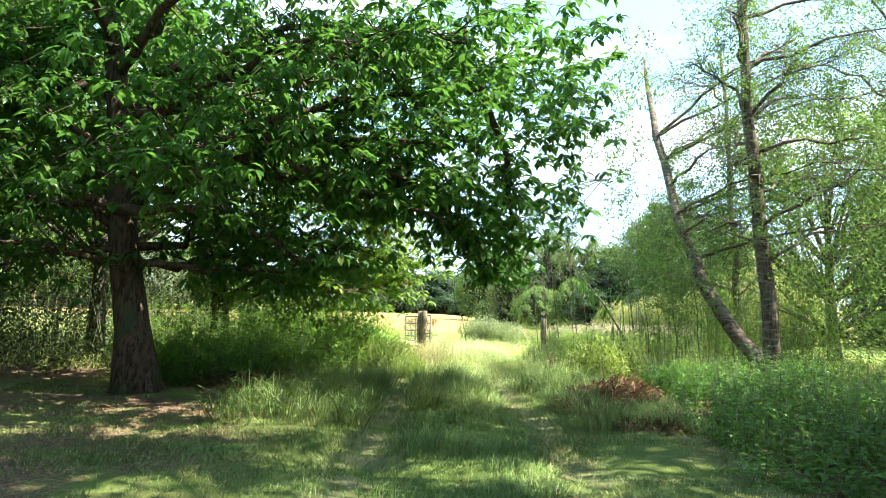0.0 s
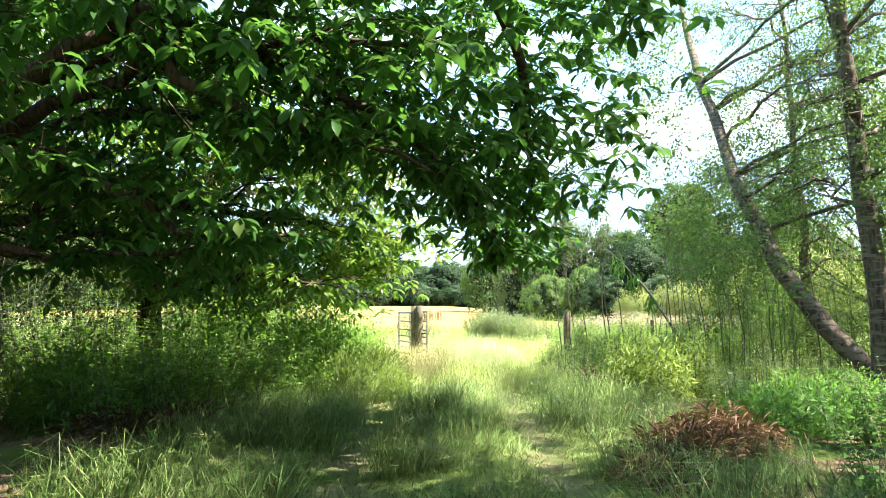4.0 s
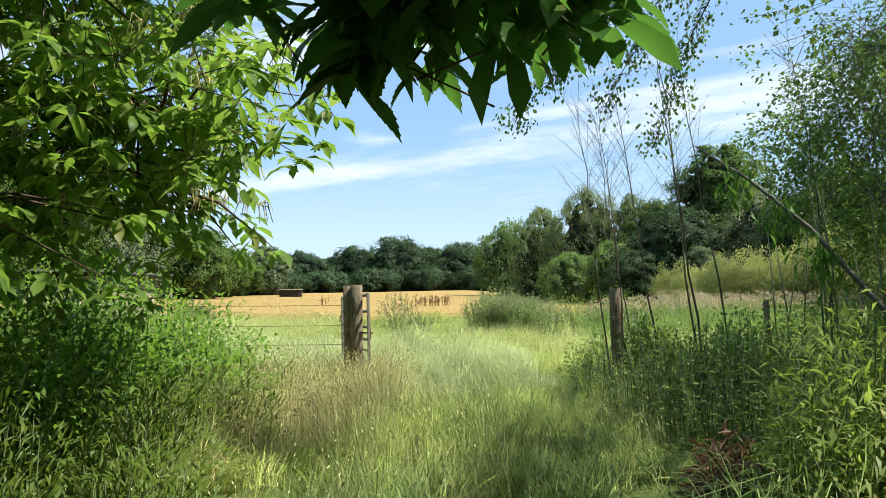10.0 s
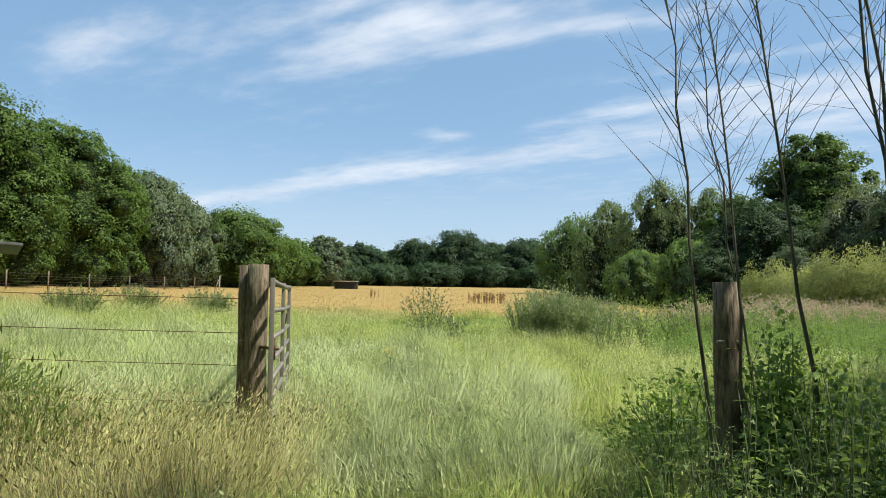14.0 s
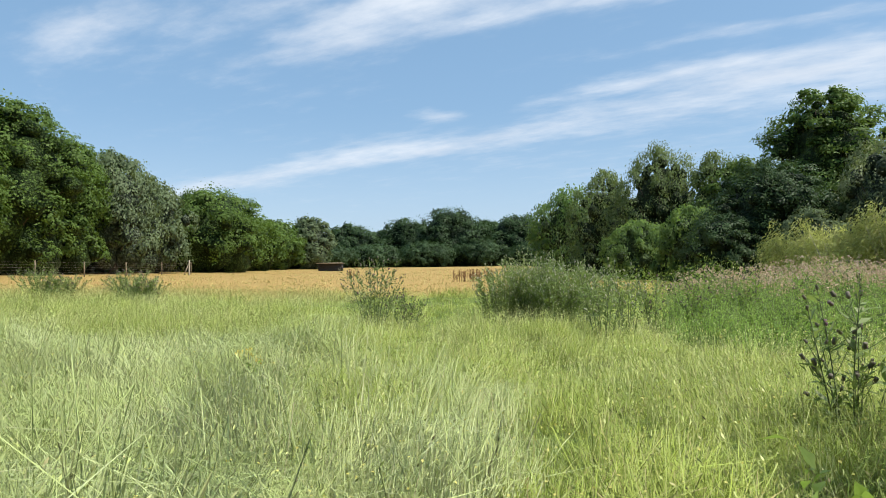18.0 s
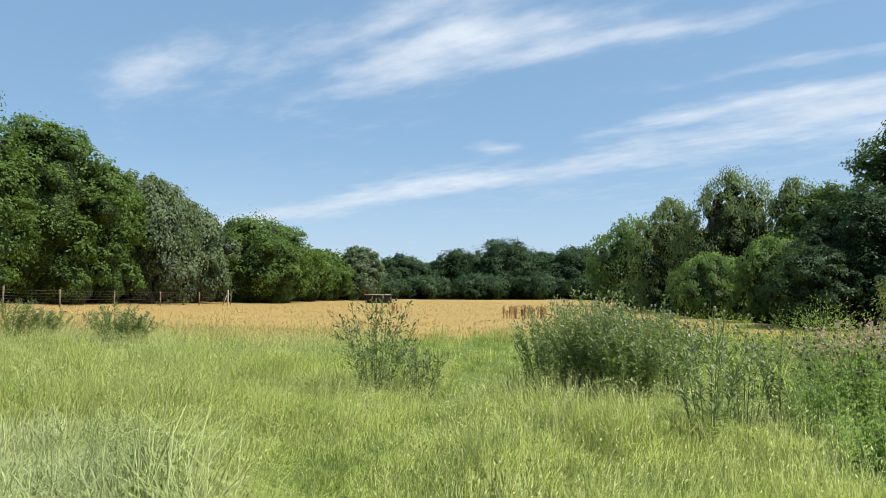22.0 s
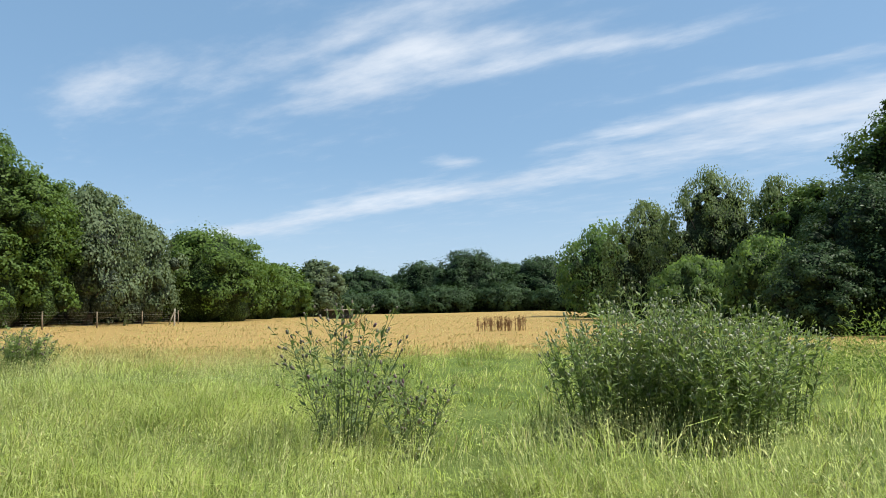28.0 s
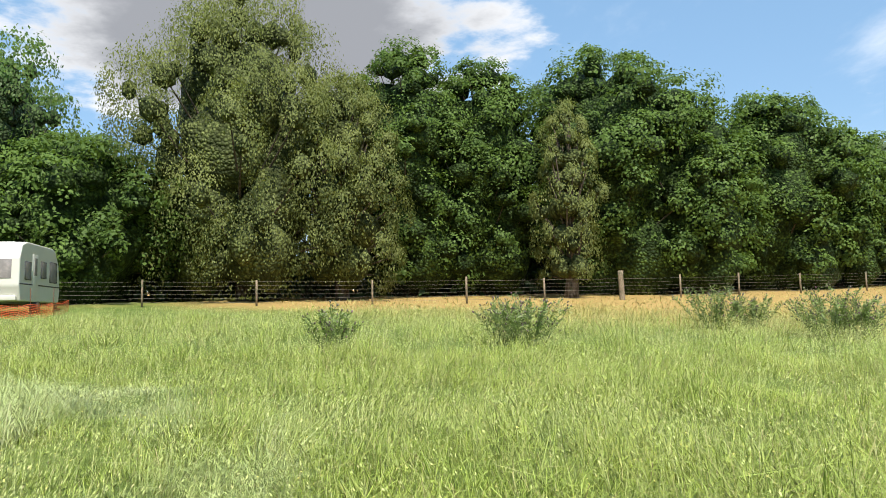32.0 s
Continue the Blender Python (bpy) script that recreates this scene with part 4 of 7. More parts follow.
WEST_FAR = (
        (-52.8, 19.2, 49, 7.8, 22000, 0.22, M_OAK, 0, "broad tall dark green oak"), (-46.8, 15.6, 48, 4.4, 12000, 0.22, M_OAK, 0, "dark green oak"),
        (-41.4, 14.9, 56, 5.4, 15000, 0.24, M_OAK, 0, "broad dark green oak"), (-37.4, 11.8, 60, 3.6, 9000, 0.26, M_OAK, 0, "dark green oak"),
        (-33.2, 10.7, 64, 3.6, 9000, 0.26, M_SILVER, 0.6, "silver-leaved willow"), (-30.0, 8.6, 70, 2.8, 7000, 0.28, M_SILVER, 0.5, "silver-leaved willow"),
        (-34.4, 11.0, 76, 4.0, 7000, 0.34, M_OAK, 0, "dark green oak"), (-25.2, 8.1, 80, 4.6, 12000, 0.30, M_OAK, 0, "broad rounded green oak"),
        (-21.8, 5.6, 92, 2.6, 6000, 0.36, M_OAK, 0, "rounded green oak"))
for az, el, d, half, n, leaf, mat, weep, what in WEST_NEAR + WEST_FAR:
    tx, ty, th, tr = crown_of(-0.1, 32.6, az, el, d, half)
    tree(what + " beside the field fence", tx, ty, th, tr * 1.12, n * 1.15, leaf, mat, 0.9, 84 if n > 13000 else 52, 0.32, weep=weep, group="west wood", fine=0.75 if weep > 1 else 1.0)


def shade_filler(label, line, depth, height, n, leaf):
    """Dark leaves added inside a wood's edge to stand for its shade and close the view."""
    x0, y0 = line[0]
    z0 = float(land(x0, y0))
    t = thing("shade_leaves", x0, y0, z0, label, "bush")
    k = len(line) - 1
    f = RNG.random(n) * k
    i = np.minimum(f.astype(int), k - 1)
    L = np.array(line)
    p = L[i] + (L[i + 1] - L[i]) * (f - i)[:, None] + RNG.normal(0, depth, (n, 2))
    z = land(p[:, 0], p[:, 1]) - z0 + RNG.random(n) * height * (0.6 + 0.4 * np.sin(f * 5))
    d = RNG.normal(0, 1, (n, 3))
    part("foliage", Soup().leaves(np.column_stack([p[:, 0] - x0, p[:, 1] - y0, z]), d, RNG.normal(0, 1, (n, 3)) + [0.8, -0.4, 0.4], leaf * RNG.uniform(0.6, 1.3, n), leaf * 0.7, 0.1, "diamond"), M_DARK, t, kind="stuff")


# dark leaf sheets where the woods show only shade under their crowns
shade_filler("dark leaf filler for the shade inside the western wood", [polar(-0.1, 32.6, a, d) for a, d in ((-118, 47), (-97, 46), (-83, 44.5), (-68, 47.5), (-54, 54), (-43, 60), (-34, 71), (-26, 90), (-20, 107))], 1.3, 5.0, 30000, 0.62)
shade_filler("dark leaf filler for the shade along the far wood", [polar(0.3, 32, a, d) for a, d in ((-19, 126), (-14, 142), (-7, 144), (0, 143), (7, 138), (10, 100))], 3.0, 4.0, 7000, 0.6)
shade_filler("dark leaf filler for the shade inside the eastern wood", [polar(1.9, 29.7, a, d) for a, d in ((5, 84), (9, 66), (14, 56), (20, 48), (28, 46), (38, 42), (50, 40))], 2.0, 3.2, 9000, 0.35)

# east wood: bearing, rise, distance, half width
EAST_FAR = (
        (4.2, 7.2, 84, 3.0, 8000, 0.32, M_BIRCH, 0.8, "olive willow at the wood's corner"), (7.2, 8.8, 70, 2.8, 9000, 0.24, M_WILLOW, 1.2, "grey-green birch"),
        (11.8, 10.5, 64, 4.0, 14000, 0.22, M_WILLOW, 1.2, "tall grey-green drooping birch"), (16.0, 9.6, 62, 3.0, 10000, 0.24, M_WILLOW, 1.0, "grey-green birch"),
        (18.4, 9.4, 60, 3.2, 9000, 0.25, M_OAK, 0, "dark green oak"), (24.6, 14.0, 57, 4.6, 19000, 0.26, M_OAK, 0, "tall domed oak above the wood"),
        (10.2, 4.6, 56, 2.6, 8000, 0.19, M_PALE, 0.3, "pale sallow bush"), (14.6, 5.6, 50, 2.6, 9000, 0.18, M_PALE, 0.3, "pale green sallow bush"))
EAST_NEAR = (
        (17.6, 5.2, 41, 2.8, 11000, 0.13, M_DARK, 0, "dark hawthorn bush"), (21.4, 9.4, 44, 4.4, 16000, 0.15, M_DARK, 0, "round dark hawthorn"),
        (24.6, 5.2, 38, 2.4, 9000, 0.12, M_SILVER, 0, "grey sallow bush before the hawthorn"),
        (30.0, 9.8, 44, 4.2, 14000, 0.14, M_SALLOW, 0.3, "grey-green sallow"), (35.6, 10.9, 32, 4.2, 12000, 0.12, M_DARK, 0, "dark thorn tree with bare twigs"),
        (41.0, 13.4, 31, 5.0, 17000, 0.12, M_HAWTHORN, 0, "shrubby green thorn tree"), (46.5, 10.5, 31, 4.0, 9000, 0.13, M_HAWTHORN, 0, "shrubby green thorn tree"),
        (49.4, 15.3, 46, 4.8, 24000, 0.135, M_SILVER, 0, "tall grey-green birch behind the thicket"),
        (57.6, 15.6, 42, 4.0, 17000, 0.14, M_SILVER, 0, "grey-green birch"), (66.0, 13.0, 36, 6.0, 7000, 0.24, M_OAK, 0, "green oak"))
for az, el, d, half, n, leaf, mat, weep, what in EAST_FAR + EAST_NEAR:
    tx, ty, th, tr = crown_of(2.0, 29.3, az, el, d, half)
    tree(what + " in the east wood", tx, ty, th, tr * 1.2, n * 1.1, leaf, mat, 0.05, 70 if n > 13000 else 48, 0.22, weep=weep, group="east wood", fine=0.7 if weep > 0.8 else 1.0,
         sharp=0.25 if mat == M_WILLOW else 0.0, twigs=40 if "thorn tree" in what else 0)


# trees that close the glade round its start
# overhanging oaks, mostly unseen, are added or heightened to cast shade
for x, y, h, r, n, leaf, mat, what in (
        (-16.5, 20.5, 9.5, 5.0, 8000, 0.20, M_OAK, "green oak behind the thicket"), (-16.0, 13.0, 10.0, 5.0, 8000, 0.20, M_DARK, "dark ivy-clad oak in the thicket"), (-8.8, 19.2, 10.0, 4.4, 17000, 0.19, M_OAK, "spreading oak overhanging the thicket, added for shade"), (-12.5, 16.0, 10.5, 4.2, 14000, 0.20, M_DARK, "dark oak overhanging the thicket, added for shade"),
        (-17.0, 5.0, 11.0, 5.5, 6000, 0.24, M_OAK, "green oak west of the glade"), (-17.5, 24.5, 7.5, 3.6, 8000, 0.17, M_OAK, "small green oak at the hedge"),
        (14.5, 27.0, 10.0, 4.5, 13000, 0.16, M_PALE, "pale birch behind the bamboo"), (18.5, 22.0, 12.0, 5.0, 13000, 0.19, M_PALE, "grey-green birch east of the glade"),
        (16.5, 13.5, 12.0, 4.6, 11000, 0.19, M_PALE, "green oak east of the glade"), (11.5, 8.9, 18.5, 4.8, 13000, 0.19, M_OAK, "oak overhanging the glade, added tall for its shade"),
        (10.5, -0.5, 18.0, 4.8, 17000, 0.21, M_OAK, "oak overhanging the glade, added tall for its shade"), (7.6, 3.8, 15.5, 4.8, 21000, 0.19, M_OAK, "unseen leaning oak overhanging the glade for shade"), (10.5, -6.5, 12.0, 4.6, 4000, 0.24, M_OAK, "oak beside the glade"),
        (2.8, -1.6, 14.0, 5.2, 17000, 0.20, M_OAK, "unseen leaning oak overhanging the glade for shade"), (-6.0, -7.0, 12.0, 5.0, 4000, 0.26, M_OAK, "oak behind the glade"), (3.0, -11.0, 12.0, 5.0, 4000, 0.26, M_OAK, "oak behind the glade"),
        (-14.5, -3.0, 11.0, 5.0, 4000, 0.26, M_OAK, "oak west of the glade")):
    tree(what, x, y, h, r, n, leaf, mat, 6.2 if "leaning" in what else 3.4 if "overhang" in what else 0.2, 50, 0.22, group="glade trees", core="overhang" not in what and x < 12)


# ---- the chestnut by the lane ----
def limb_path(p0, p1, sag=0.0, n=9, wob=0.12):
    t = np.linspace(0, 1, n)[:, None]
    p = np.array(p0) * (1 - t) + np.array(p1) * t
    p[:, 2] += (np.sin(t[:, 0] * math.pi) * sag)
    p[1:-1] += RNG.normal(0, wob, (n - 2, 3)) * [1, 1, 0.6]
    return p


def spray_leaves(soup, tips, ways, per, length, width, droop=0.5, shape="leaf"):
    """Leaves round each twig tip: large leaves stand in a drooping rosette, small ones in a loose fan."""
    n = len(tips)
    way = np.repeat(unit(ways), per, 0)
    if length > 0.15:
        turn = np.tile(np.arange(per) * 6.283 / per, n) + np.repeat(RNG.uniform(0, 6.28, n), per) + RNG.normal(0, 0.25, n * per)
        ring = np.stack([np.cos(turn), np.sin(turn), np.zeros(n * per)], -1)
        base = np.repeat(tips, per, 0) + RNG.normal(0, 0.022, (n * per, 3)) + way * RNG.uniform(-0.06, 0.04, (n * per, 1))
        sag = np.repeat(RNG.uniform(0.25, 1.1, n), per)[:, None] * (0.5 + droop)
        face = ring * 0.5 + RNG.normal(0, 0.25, (n * per, 3)) + [0, 0, 1.0]
        way = ring + way * 0.35 + RNG.normal(0, 0.22, (n * per, 3)) - sag * [0, 0, 1.0]
    else:
        base = np.repeat(tips, per, 0) + RNG.normal(0, 0.075, (n * per, 3))
        way = way * 0.7 + RNG.normal(0, 0.55, (n * per, 3)) + [0, 0, -droop]
        face = RNG.normal(0, 0.4, (n * per, 3)) + [0, 0, 1.0]
    return soup.leaves(base, way, face, length * RNG.uniform(0.6, 1.2, n * per), width * RNG.uniform(0.75, 1.2, n * per), RNG.uniform(0.02, 0.2, (n * per, 1)), shape)


def leafy_limb(parent, p, r0, n_twigs, twig_len, per, length, width, bark, leaf_mat, droop=0.5, start=0.2, branch="branch", foliage="leaf_spray", dirs=None):
    """A limb with side twigs and the leaves on them: one branch part and one foliage part under it."""
    wood, leaves = Soup(), Soup()
    k = len(p)
    s = RNG.uniform(start, 1.0, n_twigs) ** 0.8 * (k - 1)
    i = np.minimum(s.astype(int), k - 2)
    at = p[i] + (p[i + 1] - p[i]) * (s - i)[:, None]
    along = unit(p[i + 1] - p[i])
    out = unit(RNG.normal(0, 1, (n_twigs, 3)) * [1, 1, 0.55] + along * 0.7)
    L = twig_len * RNG.uniform(0.5, 1.15, n_twigs)
    tips = []
    for a, o, l in zip(at, out, L):
        q = np.array([a, a + o * l * 0.5 + [0, 0, 0.05 * l], a + o * l + [0, 0, -0.22 * l * droop]])
        wood.tube(q, [r0 * 0.16 + 0.004, r0 * 0.09 + 0.003, 0.003], 4, False)
        for f in (0.35, 0.6, 0.8, 1.0):
            tips.append((q[0] * (1 - f) + q[2] * f, o))
    spray_leaves(leaves, np.array([a for a, _ in tips]) + RNG.normal(0, 0.06, (len(tips), 3)), np.array([o for _, o in tips]), per, length, width, droop, "leaf" if length > 0.15 else "diamond")
    b = part(branch, Soup().tube(p, np.linspace(r0, r0 * 0.22, k), 8), bark, parent)
    part("twig_mass", wood, bark, b, kind="stuff")
    part(foliage, leaves, leaf_mat, b, kind="stuff")
    return b


def chestnut(x, y, limbs, trunk_r, height, label, leaf_mat=None, lean=0.25, boughs=()):
    leaf_mat = leaf_mat or M_CHESTNUT
    z = float(land(x, y))
    t = thing("sweet_chestnut", x, y, z, label, "tree")
    zs = np.linspace(-0.1, height, 9)
    pts = np.column_stack([np.interp(zs, [-0.1, 0.5, 2.5, 6.5, 9], [0, -0.14, -0.55, -1.15, -1.35]) * lean + 0.03 * np.sin(zs * 1.7), np.interp(zs, [0, 2.5, 9], [0, 0.40, 0.9]) * lean, zs])
    s = Soup()
    flare = np.concatenate([[1.7, 1.12], np.linspace(1.0, 0.45, 7)])
    s.tube(pts, trunk_r * flare, 14)
    for k in range(6):
        a = k * 1.05 + 0.3
        root = Soup().tube([[0.2 * math.cos(a) * trunk_r, 0.2 * math.sin(a) * trunk_r, 0.55], [trunk_r * 1.1 * math.cos(a), trunk_r * 1.1 * math.sin(a), 0.12],
                [trunk_r * 2.2 * math.cos(a), trunk_r * 2.2 * math.sin(a), -0.12]], [trunk_r * 0.5, trunk_r * 0.4, trunk_r * 0.12], 7)
        part("root", root, M_BARK, t)
    part("trunk", s, M_BARK, t)
    for p0z, end, sag, r0, twigs in limbs:
        p0 = np.array([np.interp(p0z, zs, pts[:, 0]), np.interp(p0z, zs, pts[:, 1]), p0z])
        p = limb_path(p0, end, sag)
        leafy_limb(t, p, r0, twigs, 1.15, 6, 0.20, 0.072, M_BARK, leaf_mat)
    for r0, twigs, *way in boughs:
        q = np.array(way) - [x, y, z]
        f = np.linspace(0, len(q) - 1, 4 * len(q) - 3)
        q = np.column_stack([np.interp(f, np.arange(len(q)), q[:, k]) for k in range(3)])
        q[1:-1] += RNG.normal(0, 0.03, (len(q) - 2, 3))
        leafy_limb(t, q, r0 * 1.25, twigs, 0.9 if q[-1, 2] > 3.0 or q[-1, 0] < 3 else 0.42, 6, 0.20, 0.075, M_BARK, leaf_mat)
    return t


def crown_fill(parent, centre, radii, low, n, per, length, width, mat, inner=0.3, shape="leaf", name="leaf_spray", chunks=8, tuft=0):
    """Sprays of leaves through the outer part of a crown; low(x, y) bounds it below."""
    got = np.zeros((0, 3))
    while len(got) < n:
        d = RNG.uniform(-1, 1, (n * 3, 3))
        q = (d ** 2).sum(1)
        p = np.array(centre) + d * radii
        ok = (q < 1) & (q > inner) & (p[:, 2] > low(p[:, 0], p[:, 1]))
        p = p[ok]
        if tuft:
            p = np.repeat(p[:max(1, len(p) // tuft)], tuft, 0)
            p = p + RNG.normal(0, 0.17, p.shape) + [0, 0, -0.1]
            p[:, 2] -= np.abs(RNG.normal(0, 0.6, len(p)))
        got = np.vstack([got, p])
    got = got[:n]
    origin = np.array(parent.location)
    order = np.argsort(np.arctan2(got[:, 1] - centre[1], got[:, 0] - centre[0]))
    for idx in np.array_split(order, chunks):
        p = got[idx]
        out = unit((p - np.array(centre)) * [1, 1, 0.5] + RNG.normal(0, 0.8, p.shape))
        s, w = Soup(), Soup()
        for a, o in zip(p[::2] - origin, out[::2]):
            w.tube([a - o * 0.45 + [0, 0, 0.08], a, a + o * 0.12], [0.0045, 0.003, 0.0015], 3, False)
        spray_leaves(s, p - origin, out, per, length, width, 0.28, shape)
        part("twig_mass", w, M_BARK, parent, kind="stuff")
        part(name, s, mat, parent, kind="stuff")


# ends of the limbs are given from the trunk's foot
LOW_LIMBS = (
    (2.3, (3.2, 0.6, 2.35), 0.25, 0.085, 34), (2.0, (2.4, 1.2, 2.2), 0.2, 0.07, 26), (3.0, (4.6, -0.4, 4.0), 0.5, 0.11, 44),
    (3.1, (5.4, 1.4, 3.3), 0.5, 0.10, 46), (3.5, (4.4, 1.0, 3.9), 0.6, 0.10, 44), (3.9, (3.0, -3.0, 4.0), 0.5, 0.10, 44),
    (4.2, (5.0, -1.6, 5.2), 0.7, 0.11, 46), (4.6, (5.6, 0.8, 5.6), 0.7, 0.11, 50), (4.9, (4.6, 1.2, 6.4), 0.6, 0.10, 46),
    )
HIGH_LIMBS = (
    (5.3, (3.0, -2.6, 6.8), 0.5, 0.09, 44), (5.8, (3.8, 0.6, 8.2), 0.5, 0.09, 46), (2.6, (-3.6, -0.6, 3.0), 0.3, 0.09, 34),
    (3.3, (-2.6, 2.6, 3.6), 0.4, 0.09, 34), (3.8, (-3.4, -2.2, 4.6), 0.4, 0.09, 36), (4.8, (-3.4, 1.0, 6.2), 0.5, 0.09, 38),
    (5.6, (-1.4, -3.0, 7.2), 0.4, 0.08, 38), (6.2, (-1.8, 2.2, 8.6), 0.4, 0.08, 40), (6.4, (1.2, -0.8, 9.4), 0.3, 0.07, 40),
    (1.9, (-2.6, -1.6, 2.2), 0.2, 0.06, 18), (3.4, (1.8, -3.4, 2.9), 0.4, 0.09, 34))
BOUGHS = (
    (0.075, 26, (-5.35, 12.1, 2.5), (-4.45, 11.5, 2.45), (-3.5, 11.2, 2.42), (-2.8, 11.0, 2.05), (-1.95, 10.8, 1.62), (-1.2, 10.7, 1.55)),
    (0.095, 30, (-5.5, 12.3, 3.1), (-4.2, 11.6, 3.25), (-3.4, 11.3, 3.5), (-2.6, 11.1, 3.75), (-1.7, 11.0, 4.1), (-0.8, 11.0, 4.15), (0.5, 11.2, 4.4)),
    (0.06, 26, (-2.8, 11.1, 3.65), (-2.1, 11.0, 3.0), (-1.5, 11.0, 2.7), (-0.8, 11.2, 2.6), (0.3, 11.6, 2.3)),
    (0.08, 30, (-5.7, 12.6, 4.2), (-4.4, 11.9, 4.15), (-3.5, 11.6, 4.25), (-2.4, 11.4, 4.75), (-1.3, 11.4, 5.05)),
    (0.05, 18, (-5.1, 12.0, 1.75), (-4.1, 11.6, 1.55), (-3.2, 11.4, 1.5), (-2.3, 11.3, 1.5)),
    (0.07, 24, (-5.35, 12.1, 2.5), (-6.1, 11.4, 2.8), (-6.7, 11.0, 2.75), (-7.6, 10.8, 2.5)),
    (0.08, 26, (-5.9, 12.5, 4.7), (-6.4, 12.0, 4.5), (-7.0, 11.8, 4.9), (-8.2, 11.6, 5.0)),
    (0.05, 18, (-5.2, 12.1, 1.85), (-6.2, 12.0, 1.8), (-7.2, 12.0, 1.5)),
    (0.07, 22, (-2.6, 11.1, 3.75), (-1.4, 12.0, 3.5), (-0.2, 12.9, 3.0), (0.55, 13.6, 2.3), (0.9, 14.1, 1.98), (1.2, 14.5, 1.84)),
    (0.05, 16, (-1.4, 12.0, 3.5), (-0.4, 11.8, 2.9), (0.3, 11.9, 2.4), (0.55, 12.0, 2.0)),
    (0.06, 18, (0.5, 11.2, 4.4), (1.0, 12.1, 3.6), (1.2, 12.8, 2.8), (1.3, 13.4, 2.25)))
old_chestnut = chestnut(-4.75, 11.9, LOW_LIMBS + HIGH_LIMBS, 0.245, 8.6, "sweet chestnut with low spreading limbs beside the lane", None, 1.0, BOUGHS)
crown_fill(old_chestnut, (-3.7, 11.2, 4.9), (6.5, 3.9, 4.6),
           lambda x, y: 2.0 + 0.35 * np.sin(1.3 * x + 0.7 * y) + 0.25 * np.sin(2.3 * y) + 0.06 * np.abs(x + 3), 2350, 7, 0.20, 0.078, M_CHESTNUT, 0.25, "leaf", chunks=12)
# upper tiers over the lane and to the west, added largely out of view to cast shade
for c, r, low, k in (((-0.8, 15.8, 5.4), (2.4, 1.8, 1.2), 4.4, 210), ((1.2, 13.6, 5.5), (2.2, 2.0, 1.2), 4.5, 220), ((-7.4, 14.0, 5.8), (3.8, 3.6, 2.4), 3.6, 1400), ((-0.4, 7.3, 5.5), (1.9, 1.5, 0.9), 4.7, 190)):
    crown_fill(old_chestnut, c, r, lambda x, y: low + 0 * x, k, 8, 0.22, 0.09, M_CHESTNUT, 0.0, "diamond", chunks=4)
# hanging sprays over the walker
crown_fill(old_chestnut, (1.02, 14.45, 1.82), (0.66, 0.34, 0.26), lambda x, y: 1.63 + 0.05 * np.sin(7 * x), 44, 7, 0.215, 0.078, M_CHESTNUT, 0.0, "toothed", chunks=2)
crown_fill(old_chestnut, (0.8, 13.6, 2.1), (1.15, 0.75, 0.7), lambda x, y: 1.62 + 0.1 * np.sin(2 * x + y), 62, 7, 0.23, 0.085, M_CHESTNUT, 0.0, "toothed", chunks=4)
crown_fill(old_chestnut, (0.7, 11.2, 3.3), (2.1, 2.1, 1.35), lambda x, y: 2.25 + 0.3 * np.sin(2.1 * x + y) - 0.12 * (y - 11), 115, 7, 0.22, 0.082, M_CHESTNUT, 0.0, "leaf", chunks=6)
crown_fill(old_chestnut, (1.5, 12.5, 2.6), (1.15, 1.1, 0.75), lambda x, y: 1.9 + 0.15 * np.sin(3 * x + y), 66, 7, 0.23, 0.083, M_CHESTNUT, 0.0, "toothed", chunks=4)
crown_fill(old_chestnut, (-0.4, 12.6, 2.8), (1.5, 1.2, 0.9), lambda x, y: 2.1 + 0.15 * np.sin(3 * x + y), 70, 7, 0.22, 0.08, M_CHESTNUT, 0.0, "leaf", chunks=4)
young_chestnut = chestnut(-5.4, 18.5, (
    (1.6, (4.3, -0.6, 2.2), 0.5, 0.08, 40), (2.2, (4.6, -0.8, 2.7), 0.5, 0.08, 44), (2.8, (3.9, -1.4, 3.6), 0.6, 0.08, 44),
    (3.4, (3.8, 0.4, 4.6), 0.6, 0.08, 44), (1.4, (3.6, -2.2, 1.8), 0.4, 0.07, 36), (3.8, (2.6, -2.4, 5.4), 0.5, 0.08, 40),
    (4.2, (1.6, 0.8, 6.4), 0.4, 0.07, 40), (2.4, (-2.8, -1.6, 3.6), 0.4, 0.07, 30), (3.2, (-2.4, 1.4, 5.0), 0.4, 0.07, 30)),
    0.22, 6.0, "young sweet chestnut in flower by the field hedge", M_CHESTLIT)


crown_fill(young_chestnut, (-3.4, 18.2, 2.9), (3.1, 1.7, 2.7), lambda x, y: 1.0 + 0.3 * np.sin(2 * x), 1100, 7, 0.21, 0.068, M_CHESTLIT, 0.2, "leaf", chunks=6)
crown_fill(young_chestnut, (-0.9, 17.0, 2.2), (1.4, 0.8, 0.6), lambda x, y: 1.6 + 0 * x, 90, 7, 0.21, 0.066, M_CHESTLIT, 0.0, "leaf", chunks=2)


catkins = Soup()
